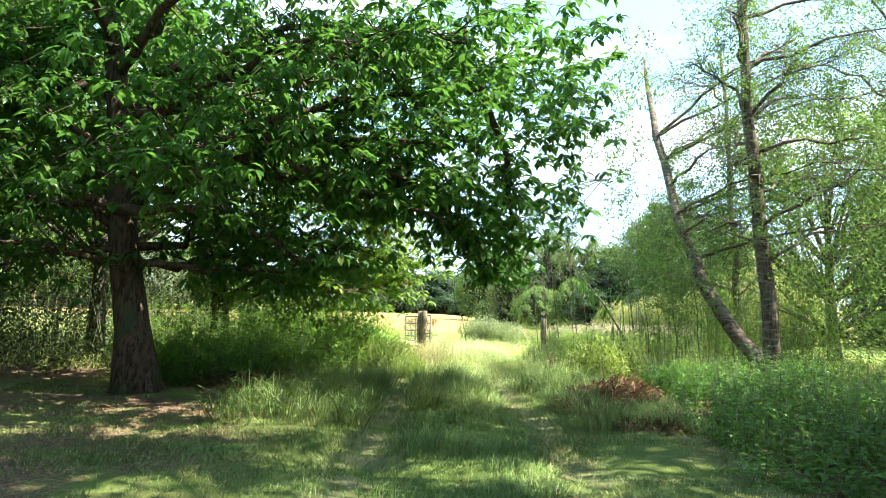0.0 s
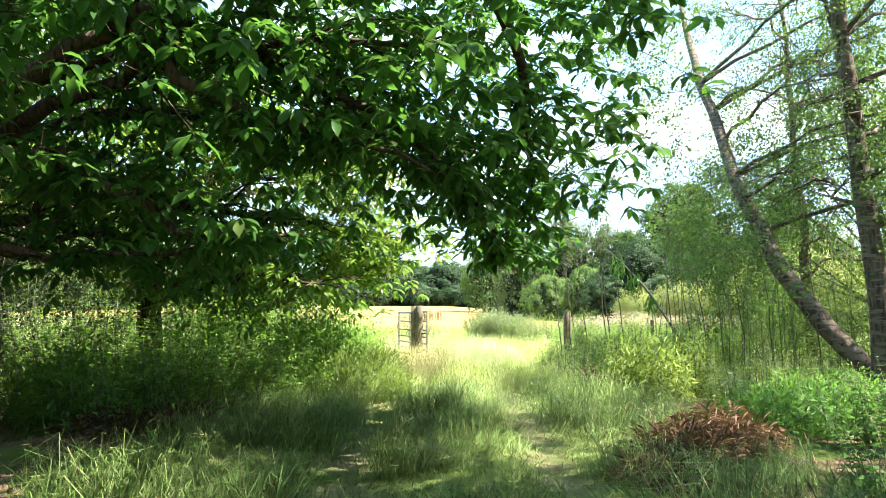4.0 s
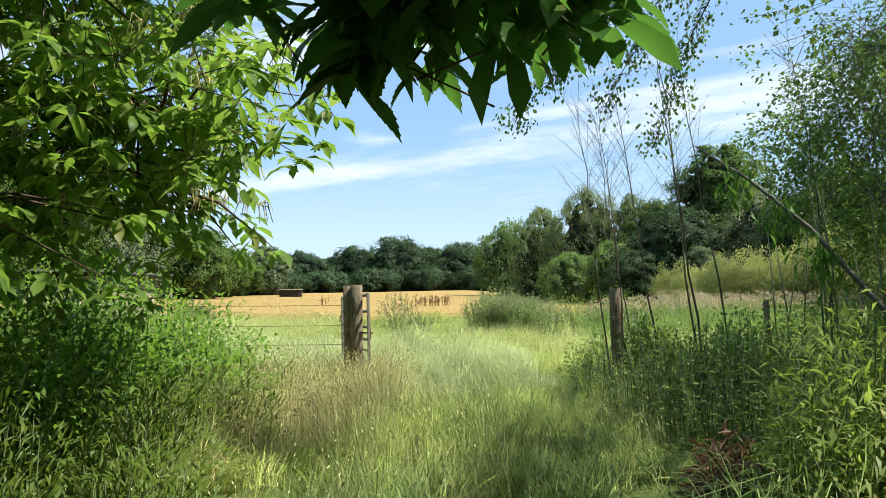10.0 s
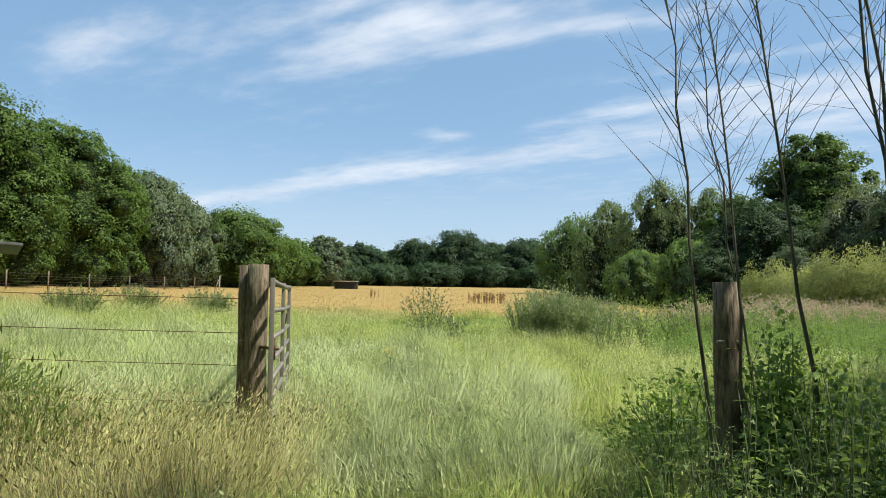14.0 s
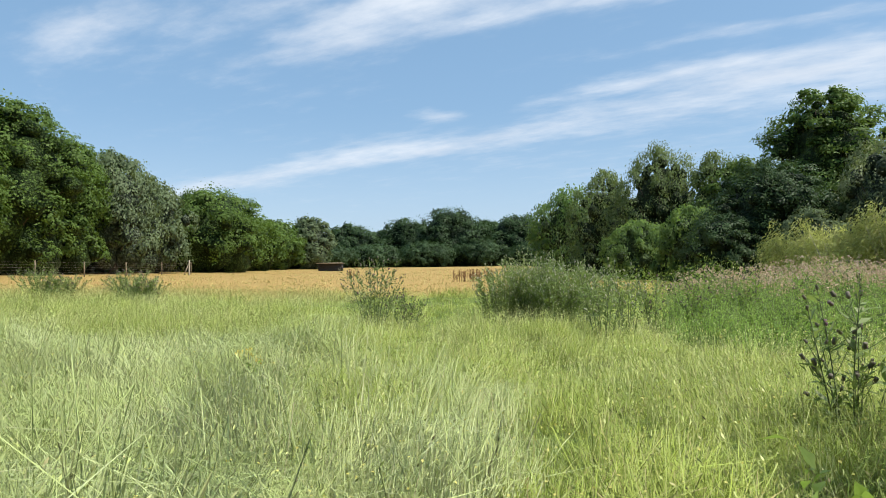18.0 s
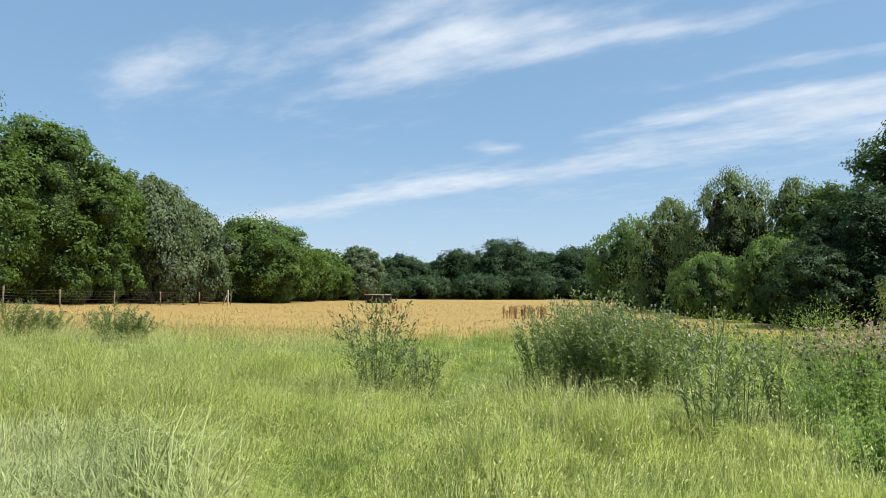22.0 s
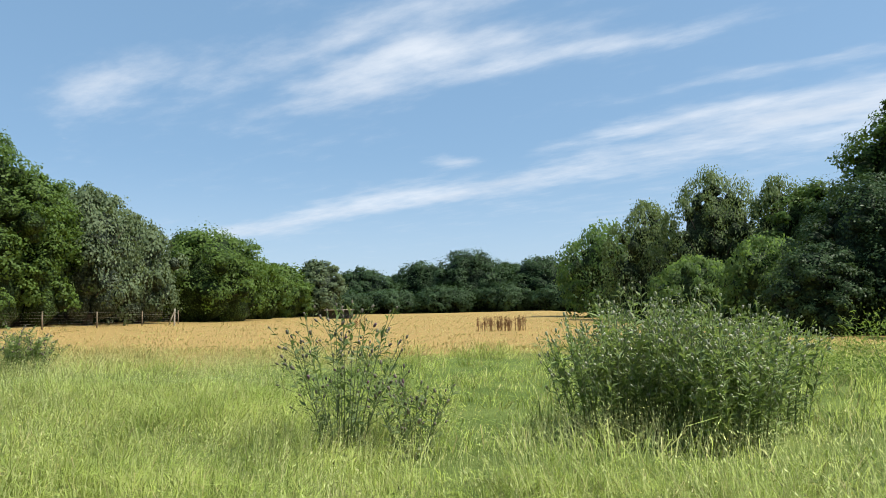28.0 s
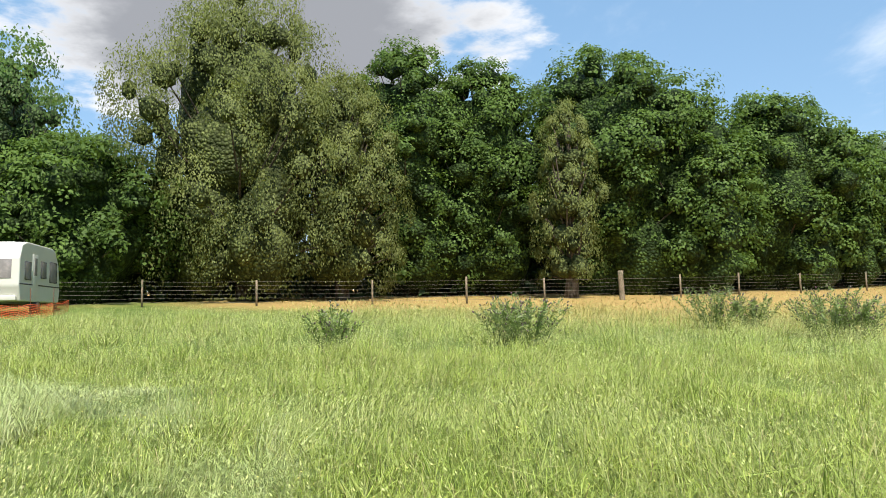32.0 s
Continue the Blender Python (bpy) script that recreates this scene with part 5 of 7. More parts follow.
for _ in range(300):
    a, q = RNG.uniform(-1.9, 1.0), RNG.uniform(0.45, 1.0)
    c = np.array([2.0 + 3.1 * q * math.cos(a), -0.3 + 1.7 * q * math.sin(a), RNG.uniform(2.0, 4.4)])
    for _ in range(7):
        o = unit(RNG.normal(0, 1, 3) * [1, 1, 0.3]) * RNG.uniform(0.05, 0.12)
        catkins.tube([c, c + o + [0, 0, 0.03], c + o * 1.5 + [0, 0, -RNG.uniform(0.06, 0.16)]], [0.0035, 0.0055, 0.003], 3, False)
part("catkin_mass", catkins, M_CATKIN, young_chestnut, "pale cream hanging catkins", kind="stuff")


# ---- birches ----
def birch(label, path, radii, limbs, leaf_n=1.0, name="birch"):
    x, y, z = path[0]
    t = thing(name, x, y, z, label, "tree")
    p = np.array(path) - [x, y, z]
    n = 15
    f = np.linspace(0, len(p) - 1, n)
    i = np.minimum(f.astype(int), len(p) - 2)
    p = p[i] + (p[i + 1] - p[i]) * (f - i)[:, None]
    p[1:-1, :2] += RNG.normal(0, 0.03, (n - 2, 2))
    part("trunk", Soup().tube(p, np.interp(np.linspace(0, 1, n), np.linspace(0, 1, len(radii)), radii), 12), M_BARK_BIRCH, t)
    for h, end, sag, r0, twigs in limbs:
        k = np.argmin(np.abs(p[:, 2] - h))
        leafy_limb(t, limb_path(p[k], end, sag, 8, 0.10), r0, int(twigs * leaf_n), 1.3, 9, 0.062, 0.042, M_BARK_BIRCH, M_BIRCH, 1.1, 0.25)
    return t


def ring_limbs(z0, z1, count, reach, rise, twigs, r0=0.05, bias=(0, 0)):
    out = []
    for k in range(count):
        h = z0 + (z1 - z0) * (k + 0.3) / count
        a = k * 2.4 + RNG.uniform(-0.4, 0.4)
        q = reach * RNG.uniform(0.7, 1.15)
        out.append((h, (q * math.cos(a) + bias[0], q * math.sin(a) + bias[1], h + rise * RNG.uniform(0.5, 1.3)), 0.3, r0, twigs))
    return out


birches = []
birches.append(birch("upright silver birch with thin hanging foliage", [(7.55, 16.75, -0.45), (7.4, 16.75, 2.0), (7.05, 16.8, 6.0), (6.9, 16.8, 12.0)],
      (0.21, 0.17, 0.15, 0.11, 0.05), ring_limbs(2.6, 9.5, 16, 2.4, 1.0, 20, 0.05, (0.9, 0)), 1.0))
birches.append(birch("silver birch trunk leaning over the thicket", [(7.8, 17.3, -0.45), (6.85, 18.6, 1.6), (6.6, 20.4, 4.0), (6.7, 22.8, 7.2), (6.9, 24.5, 10.0)],
      (0.19, 0.17, 0.14, 0.11, 0.05), ring_limbs(3.0, 8.0, 9, 1.8, 0.6, 20, 0.05, (0.9, 0)), 1.0))
birches.append(birch("birch with drooping twigs in the thicket", [(9.2, 22.5, -0.4), (9.0, 22.4, 3.5), (8.6, 22.2, 9.5)],
      (0.13, 0.10, 0.04), ring_limbs(1.8, 9.0, 14, 2.4, 0.6, 22, 0.04), 1.0))
birches.append(birch("birch beside the east thicket", [(12.0, 19.0, -0.4), (12.1, 19.2, 4.0), (12.0, 19.0, 11.0)],
      (0.15, 0.11, 0.04), ring_limbs(2.0, 10.5, 14, 2.8, 0.8, 22, 0.04), 1.0))

for bt, c, r, k in ((0, (8.8, 17.2, 5.6), (3.0, 3.4, 4.2), 800), (1, (9.0, 21.5, 5.6), (2.4, 3.4, 3.8), 420), (2, (9.2, 22.4, 5.0), (3.0, 3.0, 4.6), 600), (3, (12.0, 19.0, 6.0), (3.6, 3.6, 5.6), 1200)):
    crown_fill(birches[bt], c, r, lambda x, y: 2.4 + 0.9 * np.sin(1.9 * x) * np.sin(1.7 * y), k, 12, 0.085, 0.055, M_BIRCH, 0.12, "diamond", "leaf_spray", 6, tuft=14)

crown_fill(birches[1], (4.9, 18.6, 6.5), (2.3, 2.0, 2.3), lambda x, y: 4.3 + 0 * x, 250, 12, 0.085, 0.055, M_BIRCH, 0.0, "diamond", "leaf_spray", 2, tuft=12)
crown_fill(birches[1], (8.2, 25.2, 3.9), (2.0, 1.8, 1.8), lambda x, y: 2.4 + 0 * x, 1000, 13, 0.085, 0.058, M_BIRCH, 0.0, "diamond", "leaf_spray", 4, tuft=10)
crown_fill(birches[0], (7.2, 16.4, 7.2), (3.4, 2.5, 2.6), lambda x, y: 4.6 + 0 * x, 250, 12, 0.075, 0.05, M_BIRCH, 0.0, "diamond", "leaf_spray", 4, tuft=12)
crown_fill(birches[1], (5.6, 18.2, 2.4), (1.4, 1.5, 0.9), lambda x, y: 1.7 + 0 * x, 190, 12, 0.07, 0.048, M_BIRCH, 0.0, "diamond", "leaf_spray", 3, tuft=10)
crown_fill(birches[1], (5.5, 20.0, 3.7), (1.3, 1.3, 1.1), lambda x, y: 2.7 + 0 * x, 230, 13, 0.065, 0.045, M_BIRCH, 0.0, "diamond", "leaf_spray", 2, tuft=10)
bx, by, bz = birches[1].location
for end, k in (((1.75, 20.3, 2.85), 46), ((2.15, 20.4, 3.3), 26), ((2.7, 20.2, 2.95), 40), ((3.3, 20.6, 2.6), 50)):
    way = limb_path((4.6 - bx, 20.2 - by, 4.9 - bz), (end[0] - bx, end[1] - by, end[2] - bz), 0.5, 10, 0.04)
    leafy_limb(birches[1], way, 0.014, k, 0.16, 3, 0.055, 0.04, M_BARK_BIRCH, M_BIRCH, 1.3, 0.45)



# ---- bushes and weeds ----
def bush(name, label, lobes, n, leaf, mat, stems=20, shape="mid", weep=0.0, aspect=0.55, category="bush", upright=0.25):
    """A leafy mass over lobes (x, y, radius, height): stems and leaves."""
    x0, y0 = lobes[0][:2]
    z0 = float(land(x0, y0))
    t = thing(name, x0, y0, z0, label, category)
    wood, leaves = Soup(), Soup()
    area = sum(r * h for _, _, r, h in lobes)
    for x, y, r, h in lobes:
        zb = float(land(x, y)) - z0
        k = int(n * r * h / area)
        d = unit(RNG.normal(0, 1, (k, 3)))
        d[:, 2] = np.abs(d[:, 2])
        rad = RNG.random((k, 1)) ** 0.35 * (1 + 0.22 * np.sin(d[:, :1] * 8 + x) * np.sin(d[:, 1:2] * 9 + y))
        p = d * rad * [r, r, h] + [x - x0, y - y0, zb]
        p[:, 2] = np.maximum(p[:, 2], zb + 0.03)
        way = d * [0.9, 0.9, 0.2] + RNG.normal(0, 0.55, (k, 3)) + [0, 0, upright - weep]
        face = d * 0.5 + RNG.normal(0, 0.45, (k, 3)) + [0, 0, 0.8]
        leaves.leaves(p, way, face, leaf * RNG.uniform(0.55, 1.3, k), leaf * aspect * RNG.uniform(0.7, 1.2, k), 0.12, shape)
        leaves.shade(np.repeat(d * 0.7 + unit(face) * 0.7 + RNG.normal(0, 0.25, d.shape), 5 if shape == "mid" else 4, 0))
        for _ in range(max(3, int(stems * r * h / area))):
            a, q = RNG.uniform(0, 6.28), RNG.uniform(0.1, 0.95)
            foot = np.array([x - x0 + 0.5 * r * q * math.cos(a), y - y0 + 0.5 * r * q * math.sin(a), zb - 0.05])
            tip = np.array([x - x0 + r * q * math.cos(a), y - y0 + r * q * math.sin(a), zb + h * math.sqrt(max(0.1, 1 - q * q)) * RNG.uniform(0.8, 1.1)])
            wood.tube([foot, (foot + tip) / 2 + RNG.normal(0, 0.05, 3), tip], [0.009, 0.007, 0.003], 4, False)
    part("stem_mass", wood, M_STEM, t, kind="stuff")
    part("foliage", leaves, mat, t, kind="stuff")
    return t


def weed_bed(name, label, lobes, n, leaf, mat, aspect=0.5, pairs=9, category="weeds", droop=0.35, shape="mid", first=0.12, head=None, head_mat=None, lean=0.10):
    """Upright leafy stems over lobes (x, y, radius, height), with paired leaves that shrink towards the tip."""
    x0, y0 = lobes[0][:2]
    z0 = float(land(x0, y0))
    t = thing(name, x0, y0, z0, label, category)
    wood, leaves, tops = Soup(), Soup(), Soup()
    area = sum(r * r for _, _, r, _ in lobes)
    for x, y, r, h in lobes:
        k = max(3, int(n * r * r / area))
        a, q = RNG.uniform(0, 6.283, k), np.sqrt(RNG.random(k))
        foot = np.column_stack([x + r * q * np.cos(a), y + r * q * np.sin(a), np.zeros(k)])
        foot[:, 2] = zval(foot[:, 0], foot[:, 1]) - z0 - 0.04
        foot[:, :2] -= [x0, y0]
        tall = h * (1 - 0.30 * q ** 3) * RNG.uniform(0.82 if head else 0.68, 1.1, k)
        bend = RNG.normal(0, lean, (k, 3)) * [1, 1, 0] + np.column_stack([np.cos(a) * q, np.sin(a) * q, 0 * q]) * lean
        for f0, hh, b in zip(foot, tall, bend):
            wood.tube([f0, f0 + [0, 0, hh * 0.55] + b * hh * 0.35, f0 + [0, 0, hh] + b * hh], [0.006, 0.005, 0.002], 3, False)
        f = np.linspace(first, 0.98, pairs)[None, :] + RNG.normal(0, 0.04, (k, pairs))
        at = foot[:, None] + f[..., None] * tall[:, None, None] * [0, 0, 1.0] + (f ** 1.6)[..., None] * bend[:, None] * tall[:, None, None]
        turn = RNG.uniform(0, 6.283, (k, 1)) + np.arange(pairs)[None, :] * 1.571 + RNG.normal(0, 0.3, (k, pairs))
        size = leaf * (1.15 - 0.75 * np.clip(f, 0, 1) ** 1.5) * RNG.uniform(0.75, 1.2, (k, pairs))
        for side in (0.0, 3.1416):
            o = np.stack([np.cos(turn + side), np.sin(turn + side), 0.25 - droop * RNG.uniform(0.3, 1.4, (k, pairs))], -1).reshape(-1, 3)
            leaves.leaves(at.reshape(-1, 3), o, np.array([0, 0, 1.0]) + RNG.normal(0, 0.3, o.shape), size.ravel(), size.ravel() * aspect, 0.14, shape)
            leaves.shade(np.repeat(o * 0.7 + [0, 0, 0.9] + RNG.normal(0, 0.25, o.shape), 5 if shape == "mid" else 4, 0))
        if head:
            tip = foot + tall[:, None] * [0, 0, 1.0] + bend * tall[:, None]
            for _ in range(head):
                c = tip + RNG.normal(0, 0.055, (k, 3)) * [1, 1, 0.5] + [0, 0, 0.02]
                for _ in range(3):
                    tops.leaves(c, RNG.normal(0, 1, (k, 3)) + [0, 0, 0.5], RNG.normal(0, 1, (k, 3)), RNG.uniform(0.024, 0.046, k), RNG.uniform(0.018, 0.034, k), 0.1, "diamond")
    part("stem_mass", wood, M_STEM, t, kind="stuff")
    part("foliage", leaves, mat, t, kind="stuff")
    if head:
        part("seed_head_mass", tops, head_mat, t, "grey-pink fluffy seed heads", kind="stuff")
    return t


# hedge-bank on the west of the lane
bush("bramble_bush", "sunlit green bramble and nettle bush beside the lane", [(-1.6, 20.2, 0.8, 1.4), (-2.5, 19.8, 1.0, 1.7), (-2.6, 21.2, 0.9, 1.4), (-2.1, 17.2, 1.0, 1.45), (-3.2, 16.2, 1.3, 1.6), (-2.6, 18.6, 1.1, 1.7), (-4.2, 17.6, 1.3, 2.0), (-1.9, 15.9, 0.6, 0.7), (-1.85, 18.7, 0.75, 1.45), (-1.55, 19.5, 0.6, 1.4)], 38000, 0.068, M_BUSH, 90)
weed_bed("elder_bush", "tall bright green elder bush beside the lane", [(-4.6, 15.0, 1.2, 1.6), (-3.3, 14.6, 0.9, 1.25), (-5.6, 15.8, 1.2, 1.8), (-2.5, 15.4, 0.8, 1.3)], 420, 0.135, M_BUSH, 0.5, 12, "bush", lean=0.2)
bush("willowherb", "upright narrow-leaved willowherb clump by the chestnut", [(-4.1, 13.3, 0.7, 0.95), (-3.5, 13.8, 0.6, 0.85), (-4.9, 13.9, 0.6, 0.9)], 4200, 0.11, M_FERN, 50, aspect=0.28, weep=0.35)
bush("thicket", "tangled thicket behind the chestnut, shade in its dark colour", [(-9.0, 18.0, 3.0, 3.4), (-7.0, 17.2, 2.0, 2.6), (-12.5, 17.0, 3.5, 4.0), (-11.0, 21.0, 3.0, 3.6), (-7.4, 20.8, 2.2, 3.0), (-10.5, 23.6, 2.4, 2.6), (-14.5, 24.6, 3.0, 3.2), (-18.5, 26.0, 3.0, 3.4), (-9.0, 14.8, 2.0, 2.4)], 24000, 0.10, M_SHADE, 260, shape="diamond")
bush("thicket", "thicket closing the glade's west side, shade in its dark colour", [(-13.5, 11.0, 2.6, 3.6), (-12.5, 6.5, 2.6, 3.4), (-12.0, 14.0, 2.6, 3.8), (-12.5, 2.0, 2.6, 3.4)], 12000, 0.12, M_SHADE, 160, shape="diamond")
bush("hedge_bush", "bright green hedge bush at the fence", [(-4.1, 22.0, 1.1, 1.6), (-3.6, 21.3, 0.8, 1.45), (-4.5, 21.5, 0.9, 1.6), (-3.4, 20.7, 0.8, 1.35), (-5.2, 22.8, 1.2, 1.5), (-5.2, 21.2, 1.4, 1.75), (-6.8, 22.6, 1.5, 1.7), (-8.6, 23.2, 1.6, 1.7), (-4.0, 20.4, 1.1, 1.8), (-2.9, 21.0, 0.8, 1.85), (-3.9, 21.6, 1.1, 2.15), (-1.9, 20.9, 0.5, 1.25), (-2.5, 21.3, 0.65, 1.5)], 34000, 0.066, M_BUSH, 80)
weed_bed("nettle_bed", "upright green nettles along the wire fence", [(-2.7, 21.6, 0.7, 1.0), (-1.7, 22.3, 0.5, 0.75), (-3.4, 22.4, 0.7, 1.1), (-1.3, 21.2, 0.35, 0.6)], 260, 0.085, M_NETTLE, 0.4, 10)
bush("tall_weeds", "tangled grey-green docks and weeds before the wire fence", [(-3.0, 20.3, 0.9, 0.95), (-2.0, 20.7, 0.7, 0.75), (-1.35, 21.8, 0.5, 0.6), (-3.8, 21.4, 0.9, 1.15), (-2.5, 22.6, 0.8, 0.85)], 13000, 0.10, M_SHRUB, 110, aspect=0.2, upright=0.7, shape="diamond", category="weeds")
weed_bed("tall_weeds", "tall green weeds before the wire fence", [(-1.7, 18.6, 0.7, 0.75), (-2.6, 19.4, 0.9, 0.9), (-1.4, 19.8, 0.6, 0.7)], 230, 0.12, M_SHRUB, 0.22, 10, shape="diamond", droop=0.2)
bush("tall_weeds", "dark shaded docks and dry weeds beside the lane", [(-0.75, 16.6, 0.55, 0.5), (-1.2, 15.6, 0.6, 0.65), (-0.45, 15.7, 0.4, 0.35), (-1.2, 17.6, 0.7, 0.8), (-1.0, 18.7, 0.6, 0.75), (-1.6, 16.5, 0.6, 0.8)], 9500, 0.10, M_SHRUB, 80, aspect=0.16, upright=0.7, shape="diamond", category="weeds")
# east side of the lane
weed_bed("nettle_bed", "green nettle bed beside the lane", [(3.4, 18.4, 0.7, 1.0), (4.3, 18.2, 0.8, 1.15), (4.9, 14.8, 1.0, 0.9), (3.1, 19.6, 0.6, 1.0), (2.95, 20.8, 0.5, 1.0), (3.5, 20.4, 0.6, 1.15), (2.8, 21.6, 0.3, 0.85)], 560, 0.085, M_NETTLE, 0.45, 10)
bush("bramble_bush", "green bramble bush by the gate post", [(3.9, 20.2, 0.8, 1.0), (4.6, 21.2, 1.0, 1.15), (3.55, 21.6, 0.42, 0.9), (3.42, 22.0, 0.26, 1.1), (3.5, 22.25, 0.25, 1.15), (5.4, 19.6, 1.1, 1.2), (3.1, 22.85, 0.42, 0.8), (3.15, 23.8, 0.6, 0.7), (3.8, 22.5, 0.7, 1.0)], 24000, 0.06, M_NETTLE, 90)
bush("bamboo_clump", "yellow-green low bamboo clump beside the lane", [(2.95, 16.15, 0.48, 1.0), (3.35, 16.6, 0.6, 1.15), (3.5, 15.9, 0.5, 1.0), (4.1, 16.5, 0.6, 1.2)], 9500, 0.11, M_LIME, 70, aspect=0.2, weep=0.35)
bush("dead_fern", "bleached white dead fern fronds", [(5.0, 17.4, 0.36, 0.30), (5.5, 17.9, 0.4, 0.25)], 700, 0.15, M_BLEACHED, 12, aspect=0.2, weep=0.5, shape="diamond")
bush("fern", "bright green fern and bramble tangle", [(3.9, 12.9, 0.7, 0.5), (4.6, 13.5, 0.8, 0.55)], 6000, 0.09, M_FERN, 50, aspect=0.3)
weed_bed("nettle_bed", "tall dark nettles and brambles at the glade's east edge", [(4.1, 9.4, 1.1, 0.85), (5.4, 10.4, 1.4, 1.0), (3.5, 7.6, 0.8, 0.75), (4.6, 7.8, 0.9, 0.9), (6.4, 8.6, 1.5, 1.0), (5.2, 12.2, 1.2, 0.9), (3.0, 6.3, 0.5, 0.5), (4.0, 6.0, 0.8, 0.65)], 760, 0.12, M_FERN, 0.45, 9, lean=0.2)
bush("bramble_bush", "low trailing bramble under the nettles", [(4.6, 8.6, 1.6, 0.4), (5.6, 11.0, 1.6, 0.45), (3.6, 7.0, 0.9, 0.3)], 5000, 0.08, M_SHRUB, 90)
bush("dead_bracken", "collapsed brown dead bracken heap", [(2.3, 11.2, 0.55, 0.3), (2.9, 11.9, 0.6, 0.38), (1.9, 10.5, 0.4, 0.16), (2.4, 8.8, 0.45, 0.12)], 4200, 0.13, M_DEAD, 40, aspect=0.16, weep=0.5, shape="diamond")
bush("dead_bracken", "rust-brown dead fern tuft by the bamboo", [(2.6, 16.6, 0.24, 0.5), (2.72, 17.0, 0.2, 0.42)], 1000, 0.13, M_DEAD, 16, aspect=0.18, weep=0.6, shape="diamond")
bush("dead_bracken", "dead brown stems under the hedge-bank", [(-2.9, 13.2, 0.5, 0.3), (-3.6, 12.9, 0.6, 0.28)], 1800, 0.12, M_DEAD, 30, aspect=0.15, weep=0.4, shape="diamond")
bush("fern", "bright green ferns under the leaning birch", [(5.9, 15.2, 0.7, 0.55), (6.7, 14.4, 0.7, 0.5), (7.6, 15.6, 0.8, 0.6)], 6000, 0.09, M_FERN, 40, aspect=0.3)
culm_bed = bush("bamboo_thicket", "dense bamboo thicket east of the lane", [(7.4, 20.0, 1.6, 2.6), (9.6, 20.4, 2.0, 3.2), (8.2, 23.6, 2.0, 3.0), (11.5, 23.0, 2.4, 3.6), (6.6, 22.6, 1.0, 1.7)], 26000, 0.115, M_THICKET, 120, aspect=0.16, weep=0.55, shape="diamond")
for k in range(44):
    hx, hy = RNG.uniform(4.9, 9.2), RNG.uniform(18.4, 22.6)
    hh, lean_x, lean_y = RNG.uniform(2.0, 3.6), RNG.normal(0, 0.14), RNG.normal(0, 0.14)
    foot = np.array([hx - 7.4, hy - 20.0, float(land(hx, hy) - land(7.4, 20.0)) - 0.05])
    part("culm", Soup().tube([foot, foot + [lean_x * 0.4, lean_y * 0.4, hh * 0.5], foot + [lean_x * 1.6, lean_y * 1.6, hh]], [0.013, 0.011, 0.004], 6), M_CULM, culm_bed)
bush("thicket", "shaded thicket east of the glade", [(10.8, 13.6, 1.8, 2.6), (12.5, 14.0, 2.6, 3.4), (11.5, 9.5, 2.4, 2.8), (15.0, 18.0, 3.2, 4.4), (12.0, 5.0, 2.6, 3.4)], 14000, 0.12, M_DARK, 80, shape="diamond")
# field side, east
weed_bed("creeping_thistle", "dense creeping thistle stand topped with grey seed heads", [(7.8, 37.4, 1.8, 1.25), (11.8, 37.8, 2.0, 1.3), (8.8, 39.6, 1.9, 1.4), (13.8, 37.4, 2.0, 1.3), (6.7, 38.6, 1.2, 1.25), (10.2, 38.6, 1.6, 1.35), (9.4, 37.0, 1.5, 1.22), (6.4, 37.2, 1.0, 1.2)],
         2300, 0.085, M_STAND, 0.30, 15, "thistle", -0.5, "diamond", 0.3, 4, M_FLUFF, 0.10)
weed_bed("creeping_thistle", "fresh green leafy creeping thistle and nettle stand", [(6.0, 36.0, 1.2, 1.05), (9.6, 35.7, 1.7, 1.12), (7.6, 35.4, 1.3, 1.08), (12.6, 35.4, 1.9, 1.0), (6.2, 34.7, 0.9, 0.74), (7.6, 34.2, 1.1, 0.96), (9.4, 34.2, 1.3, 1.05), (7.2, 33.2, 0.8, 0.78), (8.7, 32.8, 1.0, 0.75), (5.3, 34.4, 0.6, 0.62), (5.9, 33.5, 0.6, 0.58)],
         2900, 0.075, M_STAND, 0.32, 17, "weeds", -0.5, "diamond", 0.12, lean=0.17)
hedge_lobes = []
for az, d, el, r in ((27.5, 22.5, 5.4, 1.3), (30.0, 21, 4.0, 1.2), (33.5, 19.5, 4.8, 1.2), (36.5, 19, 6.6, 1.4), (39.5, 18.5, 7.7, 1.5), (43.0, 18, 6.3, 1.4),
                     (46.5, 17.5, 6.6, 1.5), (50.0, 17, 8.8, 1.6), (54.0, 16.5, 11.2, 1.7), (58.0, 16, 12.8, 1.8), (63.0, 15.5, 13.0, 1.8), (69.0, 15, 12.0, 1.8)):
    hx, hy = polar(2.1, 29.3, az, d)
    hedge_lobes.append((hx, hy, r, d * math.tan(radians(el)) * (1.0 if az < 48 else 1.08) + 1.1 - float(land(hx, hy))))


